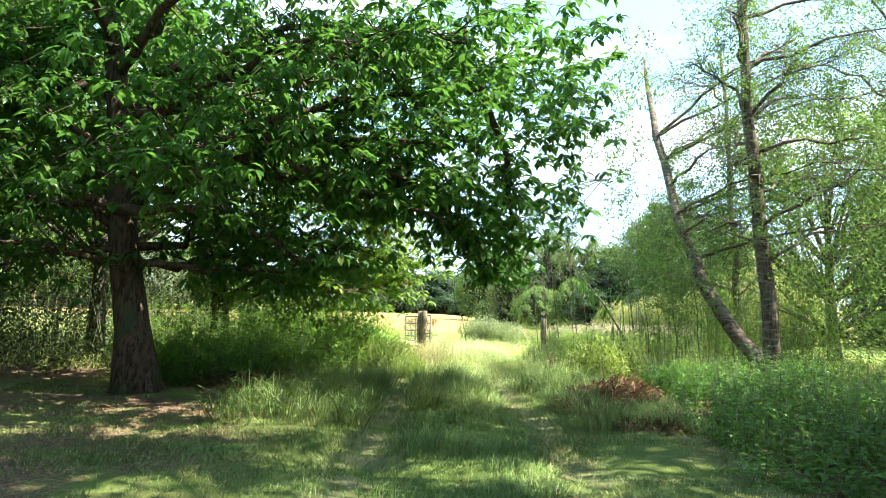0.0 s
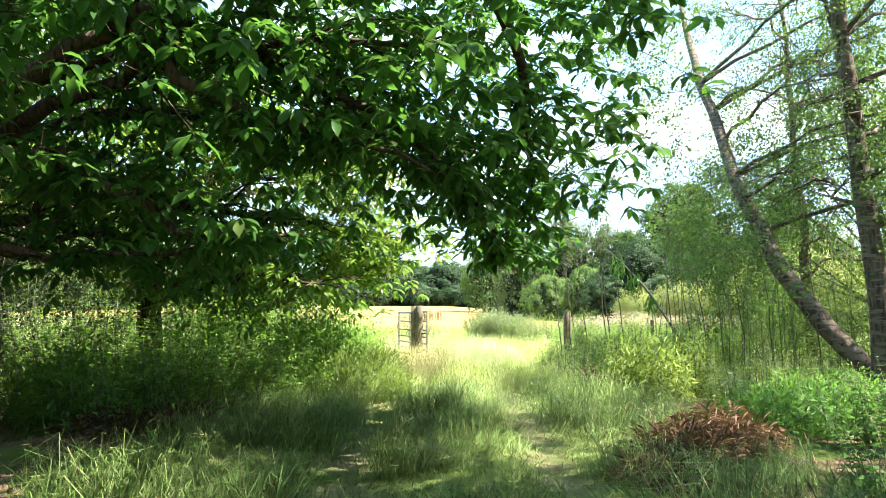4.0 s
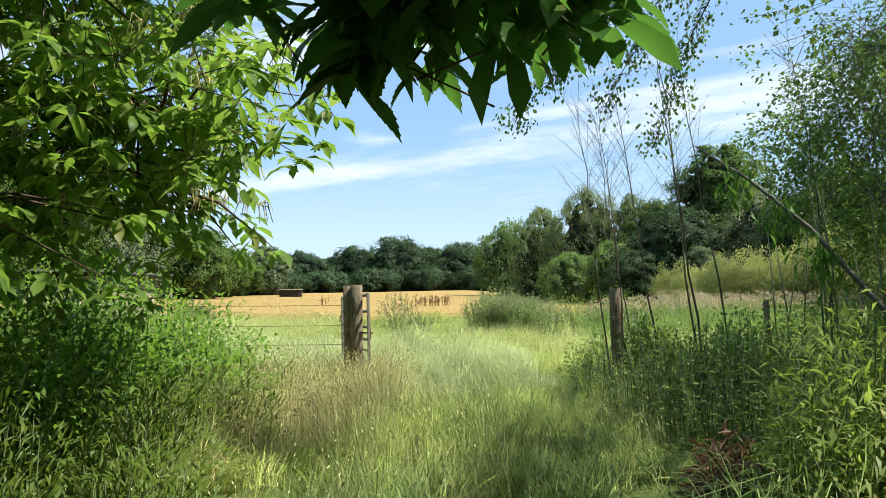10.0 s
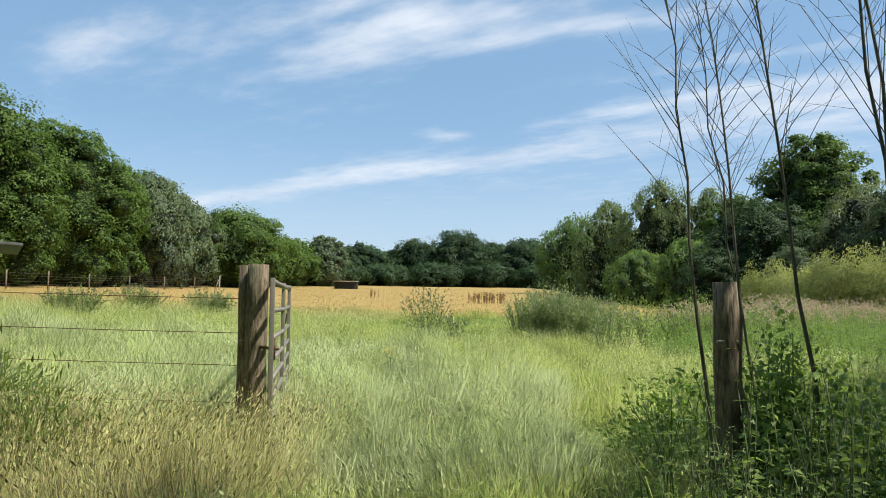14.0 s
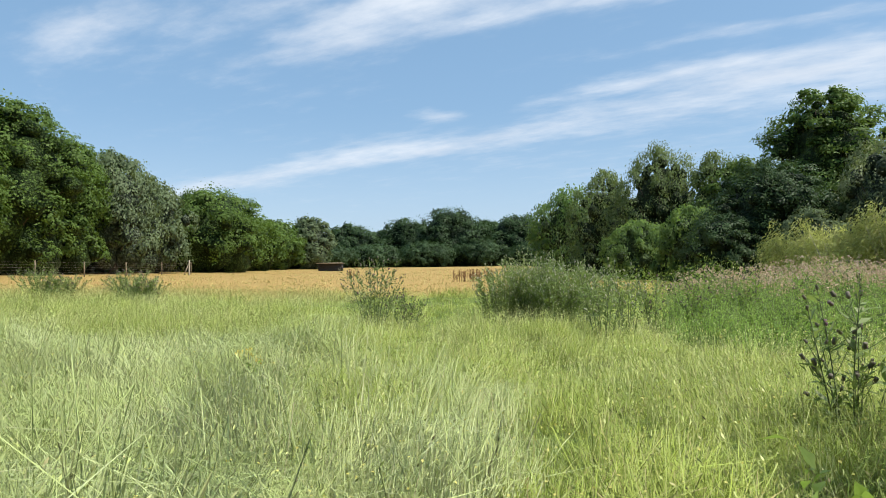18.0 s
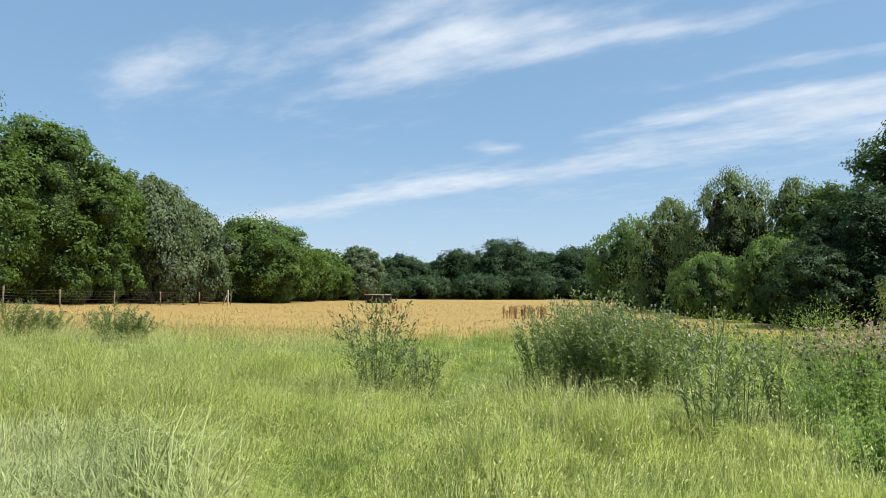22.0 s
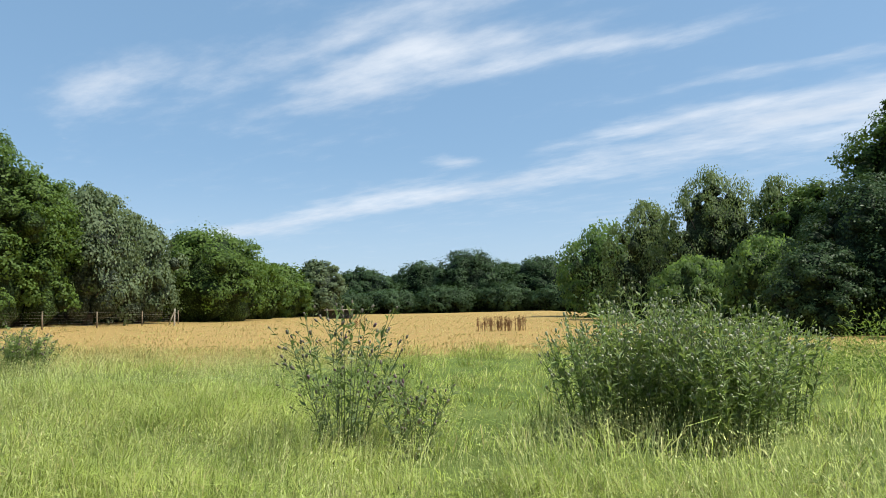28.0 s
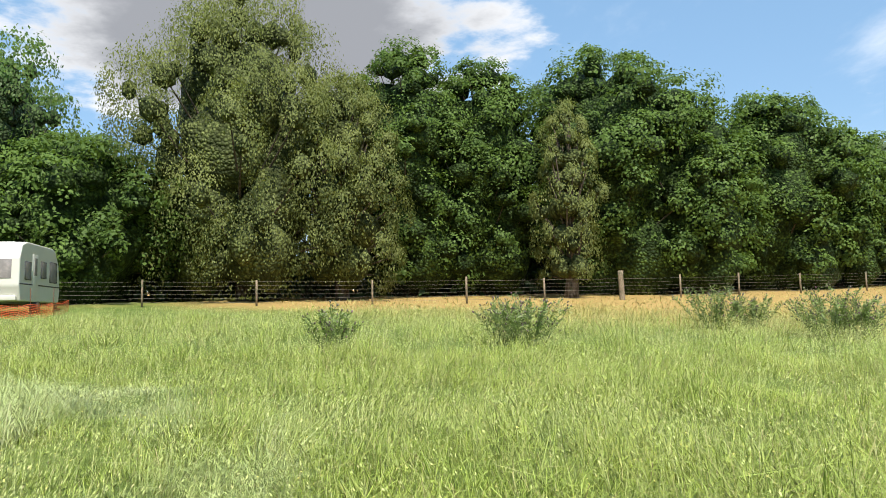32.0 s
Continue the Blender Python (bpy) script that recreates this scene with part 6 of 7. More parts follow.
def bamboo(label, lobes, culms, leaf, mat):
    """Arching culms that carry hanging sprays of leaves: one hedge."""
    x0, y0 = lobes[0][:2]
    z0 = float(land(x0, y0))
    t = thing("bamboo_hedge", x0, y0, z0, label, "bamboo")
    for x, y, r, h in lobes:
        wood, leaves = Soup(), Soup()
        zb = float(land(x, y)) - z0
        for _ in range(culms):
            a, q = RNG.uniform(0, 6.28), math.sqrt(RNG.random())
            o = np.array([math.cos(a), math.sin(a), 0])
            foot = np.array([x - x0, y - y0, zb - 0.05]) + o * r * 0.45 * q
            hh = h * RNG.uniform(0.70, 1.04) * (1 - 0.25 * q * q)
            bend = o * r * (0.35 + 0.8 * q)
            f = np.linspace(0, 1, 7)[:, None]
            p = foot + f * [0, 0, hh] + f ** 2.4 * bend - f ** 4 * [0, 0, hh * 0.22 * q]
            wood.tube(p, np.linspace(0.011, 0.003, 7), 4, False)
            for _ in range(7):
                u = RNG.uniform(0.3, 1.0) ** 0.6 * 6
                i = min(int(u), 5)
                c = p[i] + (p[i + 1] - p[i]) * (u - i) + RNG.normal(0, 0.16, 3)
                n = 26
                at = c + RNG.normal(0, 0.10, (n, 3)) + np.linspace(0, 1, n)[:, None] * (o * 0.22 + [0, 0, -0.26])
                leaves.leaves(at, RNG.normal(0, 0.45, (n, 3)) + o * 0.5 + [0, 0, -0.7], RNG.normal(0, 0.4, (n, 3)) + o * 0.5 + [0, 0, 1], leaf * RNG.uniform(0.6, 1.3, n), leaf * 0.2, 0.15, "diamond")
                volume = unit((at - [x - x0, y - y0, zb + h * 0.45]) * [1, 1, 1.3])
                leaves.shade(np.repeat(volume + [0, 0, 0.25] + RNG.normal(0, 0.3, at.shape), 4, 0))
        part("stem_mass", wood, M_STEM, t, kind="stuff")
        part("foliage", leaves, mat, t, kind="stuff")
    return t


bamboo("yellow-green feathery arching bamboo hedge", hedge_lobes, 54, 0.145, M_BAMBOO)
for az, d in ((36.0, 17.6), (45.0, 16.6), (30.5, 19.5)):
    hx, hy = polar(2.1, 29.3, az, d)
    dry = thing("dead_stem_tuft", hx, hy, float(land(hx, hy)), "bleached dead stems leaning before the bamboo", "dead stems")
    for _ in range(16):
        o, hh = RNG.normal(0, 0.5, 3) * [1, 1, 0], RNG.uniform(1.2, 2.6)
        part("stem", Soup().tube([o * 0.6, o * 0.8 + [0, 0, hh * 0.55], o * 1.7 + [0, 0, hh]], [0.010, 0.008, 0.003], 4, False), M_TWIG, dry)
bush("weed_bank", "tall grey-green weeds at the wood's edge", [(8.2, 46.5, 1.7, 1.5), (10.8, 43.2, 1.6, 1.5), (6.4, 50.0, 1.8, 1.2)], 9000, 0.09, M_NETTLE, 90, aspect=0.3, shape="diamond")


def thistle(label, x, y, height, spread, stems, heads=True, leafy=1.0, name="thistle", mat=None, head=None):
    z = float(zval(x, y))
    t = thing(name, x, y, z - 0.03, label, "thistle", "thistles in the meadow")
    wood, leaves, knobs = Soup(), Soup(), Soup()
    for k in range(stems):
        a, q = k * 2.4 + RNG.uniform(-0.4, 0.4), math.sqrt((k + 0.4) / stems)
        foot = np.array([math.cos(a), math.sin(a), 0]) * q * spread * (0.62 if stems > 30 else 0.30)
        tip = np.array([math.cos(a) * q * spread, math.sin(a) * q * spread, height * (1 - 0.30 * q * q) * RNG.uniform(0.82, 1.05)])
        mid = foot * 0.55 + tip * 0.45 + RNG.normal(0, 0.03, 3) - [0.1 * spread * math.cos(a) * q, 0.1 * spread * math.sin(a) * q, 0]
        f = np.linspace(0, 1, 7)[:, None]
        p = (1 - f) ** 2 * foot + 2 * f * (1 - f) * mid + f * f * tip
        wood.tube(p, np.linspace(0.0075, 0.003, 7), 4, False)
        tips = [(tip, unit(tip - mid))]
        for b in range(RNG.integers(4, 8)):
            s = RNG.uniform(0.4, 0.95)
            i = int(s * 6)
            o = unit(RNG.normal(0, 1, 3) * [1, 1, 0.3] + unit(p[min(i + 1, 6)] - p[i]) * 1.2 + [0, 0, 0.4])
            l = height * RNG.uniform(0.10, 0.24)
            e = p[i] + o * l
            wood.tube([p[i], p[i] + o * l * 0.5 + [0, 0, -0.01], e], [0.0035, 0.003, 0.002], 3, False)
            tips.append((e, o))
        n = int(24 * leafy)
        s = RNG.uniform(0.05, 0.95, n) * 6
        i = np.minimum(s.astype(int), 5)
        at = p[i] + (p[i + 1] - p[i]) * (s - i)[:, None]
        leaves.leaves(at, RNG.normal(0, 1, (n, 3)) * [1, 1, 0.3] + [0, 0, 0.5], RNG.normal(0, 0.3, (n, 3)) + [0, 0, 1],
                      RNG.uniform(0.10, 0.20, n), RNG.uniform(0.022, 0.045, n), RNG.uniform(-0.1, 0.25, (n, 1)), "mid")
        for e, o in tips:
            m = 4
            leaves.leaves(e + RNG.normal(0, 0.03, (m, 3)) - o * 0.05, RNG.normal(0, 0.8, (m, 3)) + o, RNG.normal(0, 0.5, (m, 3)) + [0, 0, 1], RNG.uniform(0.05, 0.10, m), 0.018, 0.1, "diamond")
            if heads:
                r = RNG.uniform(0.011, 0.019)
                knobs.tube([e, e + o * r * 0.9, e + o * r * 2.0, e + o * r * 2.9], [r * 0.45, r, r * 0.8, r * 0.95], 5)
    part("stalk_mass", wood, M_STEM, t, kind="stuff")
    part("foliage", leaves, mat or M_THISTLE, t, kind="stuff")
    if heads:
        part("flower_head_mass", knobs, head or M_HEAD, t, "spiny budding heads", kind="stuff")
    return t


thistle("tall spear thistle with branching budded stems", -1.2, 39.5, 1.85, 0.85, 18, leafy=1.5, mat=M_THISTLE_DARK)
thistle("low spreading thistle stems beside the tall thistle", -0.35, 39.3, 1.0, 0.6, 10, leafy=1.5, mat=M_THISTLE_DARK)
for dx, dy, h, w, k in ((2.0, 40.6, 1.75, 0.95, 46), (3.0, 40.4, 1.8, 1.0, 50), (2.5, 41.4, 1.9, 1.0, 46), (3.8, 40.9, 1.6, 0.9, 40), (3.2, 39.7, 1.4, 0.8, 34)):
    thistle("dense bushy grey-green thistle clump in the meadow", dx, dy, h, w, k, leafy=2.2, head=M_BUD)
thistle("open branching thistle with bare stems", 3.75, 35.5, 1.55, 0.62, 11, leafy=1.3, head=M_BUD)
thistle("open branching thistle with bare stems", 4.25, 36.2, 1.4, 0.5, 8, leafy=1.2, head=M_BUD)
thistle("thin thistle beside the nettle stand", 5.0, 37.6, 1.3, 0.4, 8, leafy=1.3)
thistle("thin thistle by the gateway", 4.8, 26.0, 0.75, 0.3, 5, leafy=1.0)
thistle("thin thistle by the gateway", 4.6, 27.6, 1.15, 0.4, 7, leafy=1.2)
for az, d, h, w, k in ((-59.4, 14.5, 1.15, 0.95, 20), (-61, 15.2, 0.95, 0.7, 14), (-45.8, 20.5, 1.25, 1.0, 22), (-43.2, 21.2, 0.95, 0.9, 18), (-38.2, 18.5, 1.2, 1.1, 26), (-36.3, 18.8, 1.0, 0.8, 18), (-74.4, 13.8, 0.95, 0.6, 12)):
    qx, qy = polar(-0.13, 32.6, az, d)
    thistle("grey-green thistle clump on the western slope", qx, qy, h, w, k, leafy=2.4)

# seed heads standing over the nettle stand
stand = [thistle("slender creeping thistle with grey-pink seed heads", 5.6 + 0.9 * k, 36.2, 1.25 + 0.08 * k, 0.28, 5, leafy=0.8, name="creeping_thistle", mat=M_NETTLE) for k in range(4)]
for k in range(56):
    hx, hy = RNG.uniform(5.4, 15.5), RNG.uniform(36.9, 40.8)
    copy_thing(stand[k % 4], pose(hx, hy, float(zval(hx, hy)) - 0.03, 0, 0, RNG.uniform(0, 360)))


def ragwort(x, y):
    z = float(zval(x, y))
    t = thing("ragwort", x, y, z - 0.02, "small yellow-flowered ragwort in the long grass", "flower")
    for k in range(4):
        a = k * 1.7
        tip = np.array([0.10 * math.cos(a), 0.10 * math.sin(a), 0.36 + 0.03 * k])
        part("stem", Soup().tube([[0, 0, 0], tip * [0.4, 0.4, 0.6], tip], [0.005, 0.004, 0.003], 5), M_STEM, t)
        fl = Soup()
        n = 26
        fl.leaves(tip + RNG.normal(0, 0.022, (n, 3)), RNG.normal(0, 1, (n, 3)) * [1, 1, 0.3], RNG.normal(0, 0.3, (n, 3)) + [0, 0, 1], 0.022, 0.014, 0.1, "diamond")
        part("flower_cluster", fl, M_RAGWORT, t, "deep yellow flower cluster", kind="stuff")
    n = 30
    part("foliage", Soup().leaves(np.column_stack([RNG.normal(0, 0.03, (n, 2)), RNG.uniform(0.05, 0.32, n)]), RNG.normal(0, 1, (n, 3)) * [1, 1, 0.3], RNG.normal(0, 0.3, (n, 3)) + [0, 0, 1], 0.10, 0.03, 0.2, "mid"), M_BUSH, t, kind="stuff")


ragwort(-0.45, 29.6)


def docks(x, y, n, spread):
    t = thing("dock_patch", x, y, float(land(x, y)), "patch of rust-brown seeding docks in the hay", "weeds")
    wood, seeds = Soup(), Soup()
    for _ in range(n):
        q = np.array([RNG.uniform(-spread, spread), RNG.uniform(-0.8, 0.8), 0])
        h = RNG.uniform(0.5, 0.95)
        wood.tube([q, q + [RNG.normal(0, 0.05), 0, h]], [0.012, 0.006], 4)
        m = 60
        seeds.leaves(q + np.column_stack([RNG.normal(0, 0.035, m), RNG.normal(0, 0.035, m), RNG.uniform(0.35, 1.0, m) * h]), RNG.normal(0, 1, (m, 3)) + [0, 0, 1.5], RNG.normal(0, 1, (m, 3)), 0.055, 0.03, 0.1, "diamond")
    part("stalk_mass", wood, M_DOCK, t, kind="stuff")
    part("seed_spike_mass", seeds, M_DOCK, t, kind="stuff")


dx, dy = polar(0.33, 32.07, -2.2, 44)
docks(dx, dy, 60, 1.5)
dx, dy = polar(-0.13, 32.6, -13.3, 52)
docks(dx, dy, 9, 0.5)


# ---- old canes by the gate ----
def cane(label, x, y, top, r, twigs, bare=0.45):
    z = float(land(x, y))
    t = thing("tall_cane", x, y, z - 0.05, label, "plant stem", "tall canes")
    p = limb_path((0, 0, 0), (top[0] - x, top[1] - y, top[2] - z), 0.0, 10, 0.02)
    part("stem", Soup().tube(p, np.linspace(r, r * 0.16, 10), 6), M_CANE, t)
    tw = Soup()
    for k in range(twigs):
        s = bare + (1 - bare) * (k + RNG.random()) / twigs
        i = min(int(s * 9), 8)
        a0 = p[i] + (p[i + 1] - p[i]) * (s * 9 - i)
        a = RNG.uniform(0, 6.28)
        o = np.array([math.cos(a), math.sin(a) * 0.8, RNG.uniform(0.9, 2.0)]) * 0.75
        l = RNG.uniform(0.3, 0.85) * (1.15 - 0.5 * s)
        tw.tube([a0, a0 + o * l * 0.5, a0 + o * l + [0, 0, -0.08 * l]], [0.0032, 0.0022, 0.0010], 4, False)
        for _ in range(2):
            b0, b = a0 + o * l * RNG.uniform(0.3, 0.8), RNG.normal(0, 1, 3) * [1, 1, 0.4] + o
            tw.tube([b0, b0 + unit(b) * l * 0.45], [0.0016, 0.0008], 3, False)
    part("side_twig_mass", tw, M_CANE, t, kind="stuff")
    return t


for x, y, tx, ty, tz, r in ((2.98, 21.75, 2.72, 22.1, 3.5, 0.015), (3.25, 21.9, 3.05, 22.3, 3.6, 0.014), (3.62, 21.75, 3.2, 22.0, 3.9, 0.016), (3.95, 21.3, 3.7, 21.7, 4.3, 0.017), (4.1, 21.55, 3.75, 22.0, 4.6, 0.018), (4.35, 21.3, 4.0, 21.9, 4.3, 0.016),
                            (3.5, 22.5, 3.1, 22.9, 3.6, 0.013), (5.2, 20.4, 5.0, 20.9, 4.0, 0.015), (5.6, 19.6, 5.4, 20.0, 3.8, 0.015), (6.1, 18.9, 5.9, 19.4, 3.9, 0.016),
                            (5.0, 18.6, 4.7, 19.0, 3.2, 0.013), (6.8, 19.2, 6.6, 19.6, 4.4, 0.016), (7.4, 18.6, 7.3, 19.0, 4.2, 0.016)):
    cane("tall bare dead cane with fine side twigs", x, y, (tx, ty, tz), r, 26)
dead_branch = thing("dead_branch", 3.49, 19.75, 2.42, "dark dead branch with hanging withered leaves", "branch")
part("stem", Soup().tube([[0, 0, 0], [0.30, -0.5, -0.42], [0.62, -1.0, -0.95], [1.0, -1.5, -1.75], [1.25, -1.9, -2.75]], [0.006, 0.014, 0.020, 0.026, 0.032], 7), M_CANE, dead_branch)
for c in ((0.22, -0.4, -0.38), (0.45, -0.75, -0.72), (0.68, -1.1, -1.15)):
    wither = Soup()
    m = 70
    wither.leaves(np.array(c) + RNG.normal(0, 0.09, (m, 3)) - np.abs(RNG.normal(0, 0.10, (m, 1))) * [0, 0, 1], RNG.normal(0, 0.4, (m, 3)) + [0, 0, -1.2], RNG.normal(0, 1, (m, 3)), 0.12, 0.03, 0.2, "diamond")
    part("withered_leaves", wither, M_FERN, dead_branch, "dark hanging leaf tuft", kind="stuff")


# ---- gate, posts and fence ----
def post(label, x, y, top, r, name="gate_post", square=False, lean=0.0, mat=None):
    z = float(land(x, y))
    t = thing(name, x, y, z - 0.3, label, "post")
    h = top - z + 0.3
    s = Soup()
    zs = np.linspace(0, h, 8)
    s.tube(np.column_stack([lean * zs + RNG.normal(0, 0.003, 8), RNG.normal(0, 0.003, 8), zs]), r * np.array([1.05, 1.03, 1.02, 1.0, 1.0, 0.99, 0.98, 0.96]), 4 if square else 14)
    part("shaft", s, mat or M_POST, t, smooth=not square)
    return t


gate_post = post("weathered round timber gate post with rusty ironwork", -0.435, 23.27, 1.22, 0.092)
hw = Soup().tube([[0.0, -0.02, 1.22], [0.22, -0.17, 1.21], [0.26, -0.17, 1.21]], [0.014, 0.012, 0.012], 8)
hw.tube([[0.22, -0.17, 1.12], [0.22, -0.17, 1.30]], 0.011, 8)
part("hinge", Soup().tube([[0.09, -0.05, 0.52], [0.22, -0.17, 0.52]], 0.012, 8), M_RUST, gate_post, "rusty iron gate hinge")
part("hinge", hw, M_RUST, gate_post, "rusty iron gate hinge")
st = Soup().tube([[-0.118, -0.03, 1.26], [-0.135, -0.07, 1.28], [-0.06, -0.12, 1.27], [0.0, -0.121, 1.29]], 0.003, 5)
part("staple", st, M_STEEL, gate_post)
post("second weathered timber post behind the gate post", -0.57, 23.40, 1.215, 0.080)
rp = post("weathered timber gate post wrapped in bramble", 3.15, 22.2, 1.06, 0.088)
part("cap", Soup().box((-0.08, -0.08, 1.362), (0.08, 0.08, 1.385), bevel=0.006), M_STEEL, rp, "thin pale metal cap")


def steel_gate(hinge, far, top_z, height):
    h, f = Vector(hinge), Vector(far)
    L = (f - h).length
    ang = math.degrees(math.atan2(f.y - h.y, f.x - h.x))
    g = thing("field_gate", h.x, h.y, top_z - height, "open galvanised seven-bar steel field gate swung into the meadow", "gate")
    g.rotation_euler = (0, 0, radians(ang))
    for u in (0.0, L * 0.56, L):
        part("stile", Soup().box((u - 0.025, -0.02, 0.0), (u + 0.025, 0.02, height), bevel=0.004), M_STEEL, g)
    for k, zz in enumerate((0.03, 0.20, 0.36, 0.52, 0.70, 0.93, 1.17)):
        zz = zz / 1.2 * height
        s = Soup().tube([[0.02, 0, zz], [L / 2, 0, zz - 0.01], [L - 0.02, 0, zz]], 0.021 if k < 6 else 0.026, 10)
        part("rail", s, M_STEEL, g)
    part("latch", Soup().tube([[L, 0, height * 0.72], [L + 0.05, 0.03, height * 0.70], [L + 0.03, 0.04, height * 0.6]], 0.01, 6), M_STEEL, g)
    return g


steel_gate((-0.238, 23.09, 0), (-1.12, 26.2, 0), 1.10, 1.2)


def wire_fence(name, label, posts, heights, post_h, wires, barbed=False, post_mat=None, r=0.045):
    """Posts along a line with strained wires between them."""
    x0, y0 = posts[0]
    z0 = float(land(x0, y0))
    t = thing(name, x0, y0, z0, label, "fence")
    tops = []
    for k, (x, y) in enumerate(posts):
        zb = float(land(x, y)) - z0
        rr = r * RNG.uniform(0.85, 1.2)
        hh = post_h * RNG.uniform(0.94, 1.08)
        part("post", Soup().tube([[x - x0, y - y0, zb - 0.2], [x - x0 + RNG.normal(0, 0.02), y - y0, zb + hh]], rr, 8), post_mat or M_POST, t)
        tops.append(np.array([x - x0, y - y0, zb]))
    for hgt in heights:
        s = Soup()
        for a, b in zip(tops[:-1], tops[1:]):
            f = np.linspace(0, 1, 6)[:, None]
            p = a * (1 - f) + b * f + [0, 0, hgt]
            p[:, 2] -= np.sin(f[:, 0] * math.pi) * 0.03
            s.tube(p, wires, 4, False)
            if barbed:
                m = int(np.linalg.norm(b - a) / 0.11)
                for q in np.linspace(0.02, 0.98, m):
                    c = a * (1 - q) + b * q + [0, 0, hgt - math.sin(q * math.pi) * 0.03]
                    s.tube([c + [0.006, 0, 0.016], c + [-0.006, 0, -0.016]], 0.0022, 3, False)
        part("wire", s, M_STEEL if not barbed else M_RUST, t)
    return t


wire_fence("barbed_wire_fence", "rusty barbed wire fence running from the gate post", [(-0.60, 23.42), (-6.6, 22.9), (-9.2, 23.2), (-12.2, 24.0)],
           (0.42, 0.74, 1.02, 1.32), 1.35, 0.0028, True)
wire_fence("barbed_wire_fence", "rusty barbed wire fence east of the gateway", [(5.4, 22.9), (6.9, 23.3), (8.6, 24.0), (11.6, 25.0)], (0.5, 0.85, 1.15), 1.2, 0.0028, True)
fence_line = [polar(-0.13, 32.6, a, d) for a, d in ((-99, 35.5), (-93.5, 34.5), (-88, 34.4), (-80, 33.5), (-71.3, 33.8), (-64, 34.8), (-58, 36.5), (-52.2, 38.5), (-48, 41), (-44, 44), (-40, 47.5), (-36, 52), (-32.5, 57), (-29.5, 62), (-27, 67))]
wire_fence("field_fence", "grey stock-wire fence with timber posts along the wood", fence_line, (0.2, 0.38, 0.56, 0.74, 0.92, 1.1), 1.2, 0.0035, False, M_POST, 0.045)
bx, by = polar(-0.13, 32.6, -52.2, 38.0)
post("stout leaning strainer post in the field fence", bx, by, float(land(bx, by)) + 1.5, 0.14, "strainer_post", False, -0.05, M_POST)
bx, by = polar(0.33, 32.07, -27.4, 64.0)
sp = post("pale leaning fence strainer with brace", bx, by, float(land(bx, by)) + 1.4, 0.07, "strainer_post", False, 0.0, M_TWIG)
part("brace", Soup().tube([[0, 0, 1.5], [-0.5, -0.1, 0.2]], 0.045, 7), M_TWIG, sp)


# ---- buildings and the caravan ----
def far_shed():
    x, y = polar(0.33, 32.07, -15.3, 92)
    z = float(land(x, y))
    t = thing("field_shelter", x, y, z, "low dark timber field shelter with pale roof edge", "shed")
    m = Matrix.Rotation(radians(8), 4, "Z")
    t.scale = (0.9, 0.9, 0.62)
    part("wall_back", Soup().box((-1.75, 1.1, 0), (1.75, 1.2, 1.55), m), M_SHED, t)
    for u in (-1.75, 1.65):
        part("wall_side", Soup().box((u, -1.1, 0), (u + 0.1, 1.1, 1.65), m), M_SHED, t)
    for k in range(8):
        part("board", Soup().box((-1.65, -1.12, 0.02 + 0.2 * k), (1.65, -1.09 + 0.004 * (k % 2), 0.2 + 0.2 * k), m), M_SHED, t)
    part("roof", Soup().box((-1.95, -1.4, 1.66), (1.95, 1.4, 1.78), m, 0.02), M_ROOF, t)
    part("fascia", Soup().box((-1.95, -1.44, 1.62), (1.95, -1.40, 1.80), m), M_BOARD, t)


far_shed()


def board_hut():
    x, y = -5.38, 24.9
    z = float(land(x, y))
    t = thing("board_hut", x, y, z, "old silver-grey boarded hut with curling roof sheets behind the fence", "hut")
    m = Matrix.Rotation(radians(38), 4, "Z")
    for k in range(13):
        tilt = m @ Matrix.Rotation(radians(RNG.uniform(-0.7, 0.7)), 4, "Y")
        part("board", Soup().box((-1.0, -0.86 - 0.012 * (k % 2), 0.03 + 0.13 * k), (0.97 + 0.015 * (k % 3), -0.82, 0.15 + 0.13 * k), tilt, 0.004), M_BOARD, t)
        part("board", Soup().box((0.93, -0.8, 0.03 + 0.13 * k), (0.965 + 0.01 * (k % 2), 0.85, 0.15 + 0.13 * k), m), M_BOARD, t)
    part("inner_wall", Soup().box((-0.96, -0.8, 0), (0.92, 0.85, 1.70), m), M_SHED, t)
    for k in range(3):
        part("roof_sheet", Soup().box((-1.1 + 0.75 * k, -1.0, 1.75 + 0.012 * (k % 2)), (-0.34 + 0.75 * k, 1.0, 1.785 + 0.012 * (k % 2)), m @ Matrix.Rotation(radians(2.0 + RNG.uniform(-1, 1)), 4, "Y"), 0.006), M_ROOF, t)


board_hut()


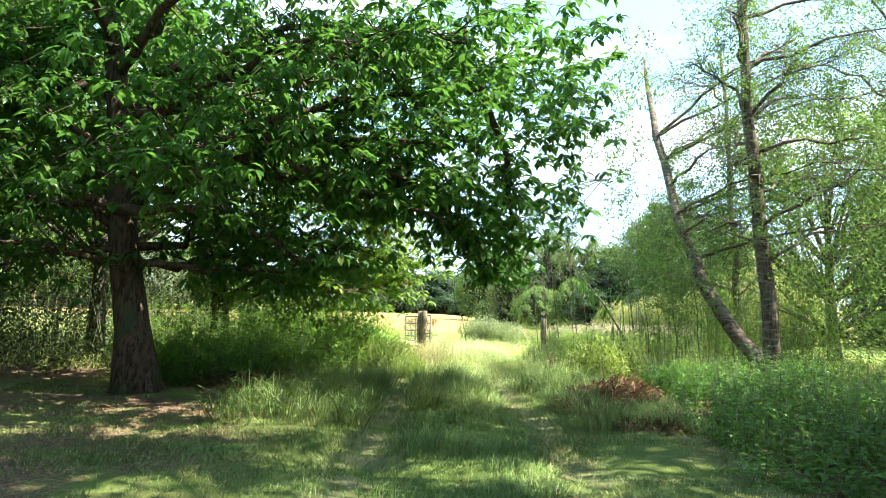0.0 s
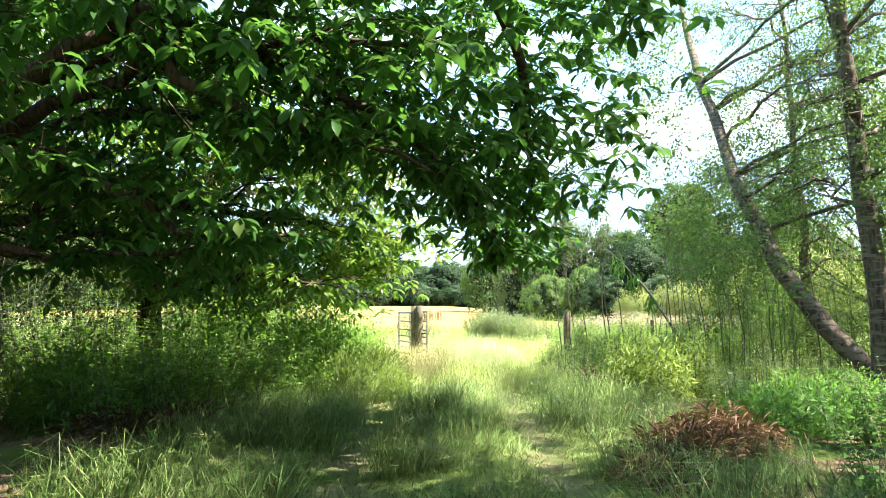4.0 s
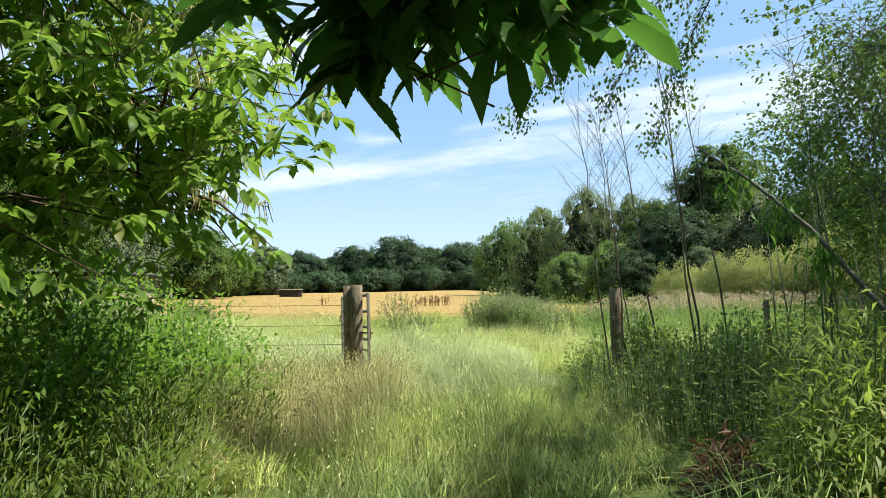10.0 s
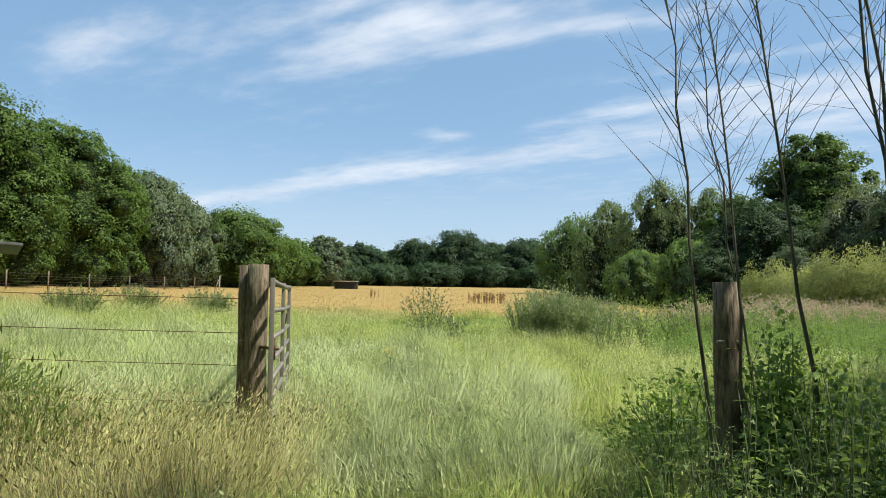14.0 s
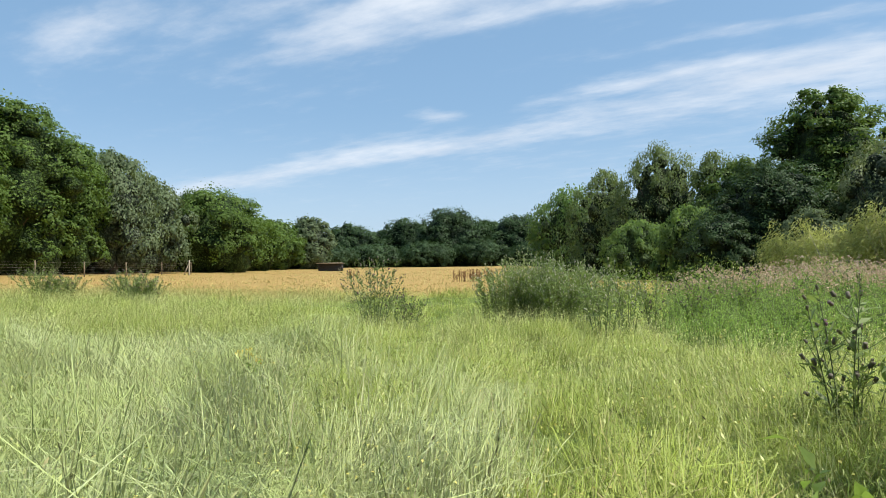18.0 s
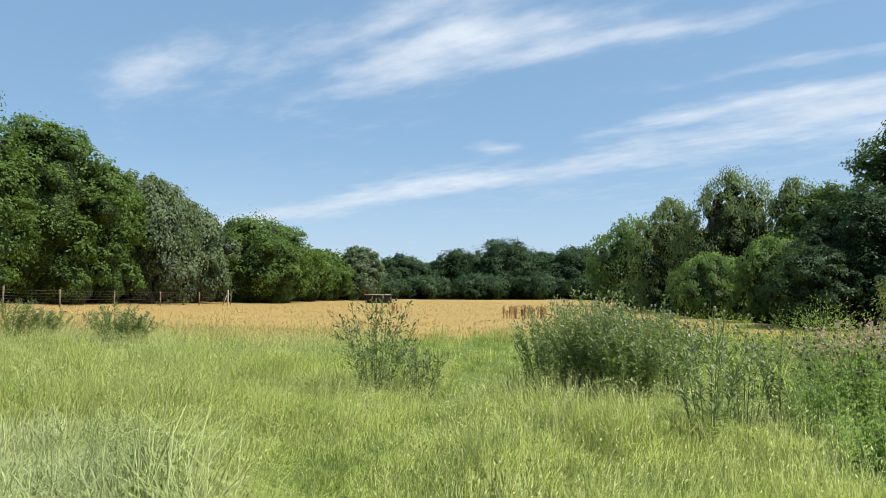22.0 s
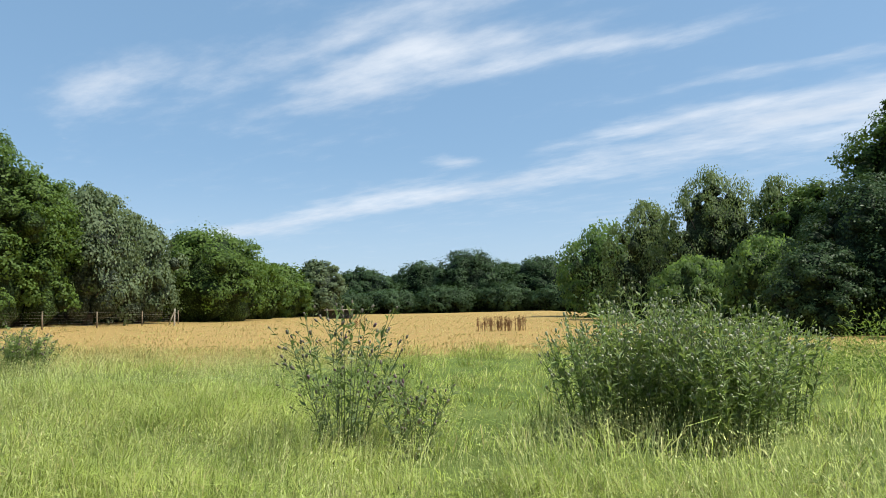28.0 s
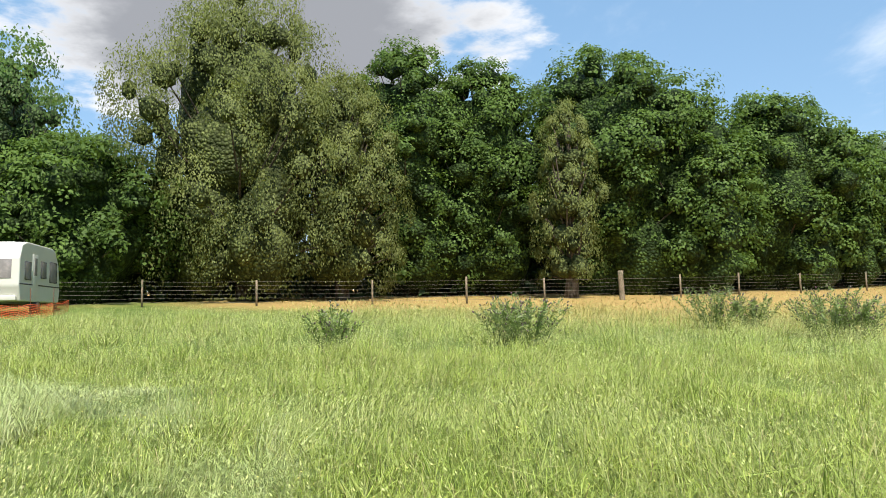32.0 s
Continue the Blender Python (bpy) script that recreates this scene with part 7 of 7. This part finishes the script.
def caravan():
    x, y = polar(-0.13, 32.6, -95.7, 28.6)
    x, y = x - 2.47, y - 0.55
    z = float(land(x, y))
    t = thing("caravan", x, y, z, "old cream touring caravan parked by the wood", "caravan")
    t.rotation_euler = (0, 0, radians(-12))
    L, W, H0, H1 = 4.6, 2.1, 0.42, 2.5
    prof = [(-L / 2 + 0.12, H0), (-L / 2, 0.95), (-L / 2 + 0.16, 1.9), (-L / 2 + 0.55, 2.38), (-L / 2 + 0.9, H1), (L / 2 - 0.8, H1), (L / 2 - 0.3, 2.36), (L / 2 - 0.06, 1.9), (L / 2, 0.95), (L / 2 - 0.15, H0)]
    bm = bmesh.new()
    rows = [[bm.verts.new((u, s * W / 2, v)) for u, v in prof] for s in (-1, 1)]
    bm.faces.new(rows[0])
    bm.faces.new(rows[1][::-1])
    for i in range(len(prof)):
        j = (i + 1) % len(prof)
        bm.faces.new((rows[0][i], rows[1][i], rows[1][j], rows[0][j]))
    bmesh.ops.recalc_face_normals(bm, faces=bm.faces[:])
    bmesh.ops.bevel(bm, geom=bm.edges[:], offset=0.05, segments=3, affect="EDGES", profile=0.5)
    me = bpy.data.meshes.new("body")
    bm.to_mesh(me)
    bm.free()
    me.materials.append(M_WHITE)
    part("body", me, M_WHITE, t)
    for u0, u1, v0, v1 in ((-1.85, -1.0, 1.18, 1.95), (-0.55, 0.05, 1.3, 1.9), (1.15, 1.75, 1.18, 1.8)):
        for s in (-1, 1):
            w = part("window", Soup().box((u0, s * (W / 2 + 0.008) - 0.012, v0), (u1, s * (W / 2 + 0.008) + 0.012, v1), bevel=0.008), M_GLASS, t, "dull acrylic window")
            part("frame", Soup().tube([[u0, s * (W / 2 + 0.012), v0], [u1, s * (W / 2 + 0.012), v0], [u1, s * (W / 2 + 0.012), v1], [u0, s * (W / 2 + 0.012), v1], [u0, s * (W / 2 + 0.012), v0 + 0.01]], 0.018, 5), M_RUBBER, w)
    for s in (-1, 1):
        part("door", Soup().box((0.35, s * (W / 2 + 0.006) - 0.008, 0.55), (0.95, s * (W / 2 + 0.006) + 0.008, 2.1), bevel=0.006), M_WHITE, t)
        part("door_window", Soup().box((0.5, s * (W / 2 + 0.016) - 0.008, 1.35), (0.8, s * (W / 2 + 0.016) + 0.008, 1.98), bevel=0.006), M_GLASS, t)
        part("trim_strip", Soup().box((-L / 2 + 0.05, s * (W / 2 + 0.004) - 0.006, 1.0), (L / 2 - 0.05, s * (W / 2 + 0.004) + 0.006, 1.04)), M_RUBBER, t)
        wh = part("wheel", Soup().tube([[0.25, s * (W / 2 - 0.22), 0.30], [0.25, s * (W / 2 - 0.02), 0.30]], 0.30, 18), M_RUBBER, t)
        part("rim", Soup().tube([[0.25, s * (W / 2 - 0.1), 0.30], [0.25, s * (W / 2 - 0.008), 0.30]], 0.17, 14), M_STEEL, wh)
    for e in (-1, 1):
        w = part("window", Soup().box((e * (L / 2 - 0.03) - 0.03, -0.8, 1.2), (e * (L / 2 - 0.03) + 0.03, 0.8, 1.85), bevel=0.01), M_GLASS, t, "wide end window with net curtain")
        part("bumper", Soup().box((e * (L / 2 - 0.05) - 0.05, -0.95, 0.45), (e * (L / 2 - 0.05) + 0.05, 0.95, 0.62), bevel=0.02), M_WHITE, t)
    part("roof_vent", Soup().box((-0.4, -0.3, 2.48), (0.4, 0.3, 2.62), bevel=0.03), M_WHITE, t)
    part("hitch", Soup().tube([[-L / 2 + 0.1, 0.3, 0.42], [-L / 2 - 0.9, 0, 0.42]], 0.04, 6), M_STEEL, t)
    n = thing("orange_netting", x + 0.2, y - 0.2, z, "sagging bright orange plastic safety netting round the caravan", "netting")
    pts = [polar(-0.13, 32.6, a, d) for a, d in ((-100.5, 27.4), (-98.5, 27.2), (-96.8, 27.2), (-95.0, 27.3), (-93.6, 28.2), (-92.7, 30.5))]
    mesh_s = Soup()
    for (ax, ay), (bx_, by_) in zip(pts[:-1], pts[1:]):
        za, zb = float(land(ax, ay)), float(land(bx_, by_))
        a, b = np.array([ax - x - 0.2, ay - y + 0.2, za - z]), np.array([bx_ - x - 0.2, by_ - y + 0.2, zb - z])
        part("stake", Soup().tube([a, a + [0, 0, 1.0]], 0.012, 6), M_RUST, n)
        for h in np.linspace(0.10, 0.48, 8):
            mesh_s.tube([a + [0, 0, h], (a + b) / 2 + [0, 0, h - 0.1], b + [0, 0, h]], 0.009, 4, False)
        for q in np.linspace(0, 1, 14):
            c = a * (1 - q) + b * q
            mesh_s.tube([c + [0, 0, 0.1], c + [0, 0, 0.48]], 0.006, 3, False)
    part("net", mesh_s, M_ORANGE, n)


caravan()
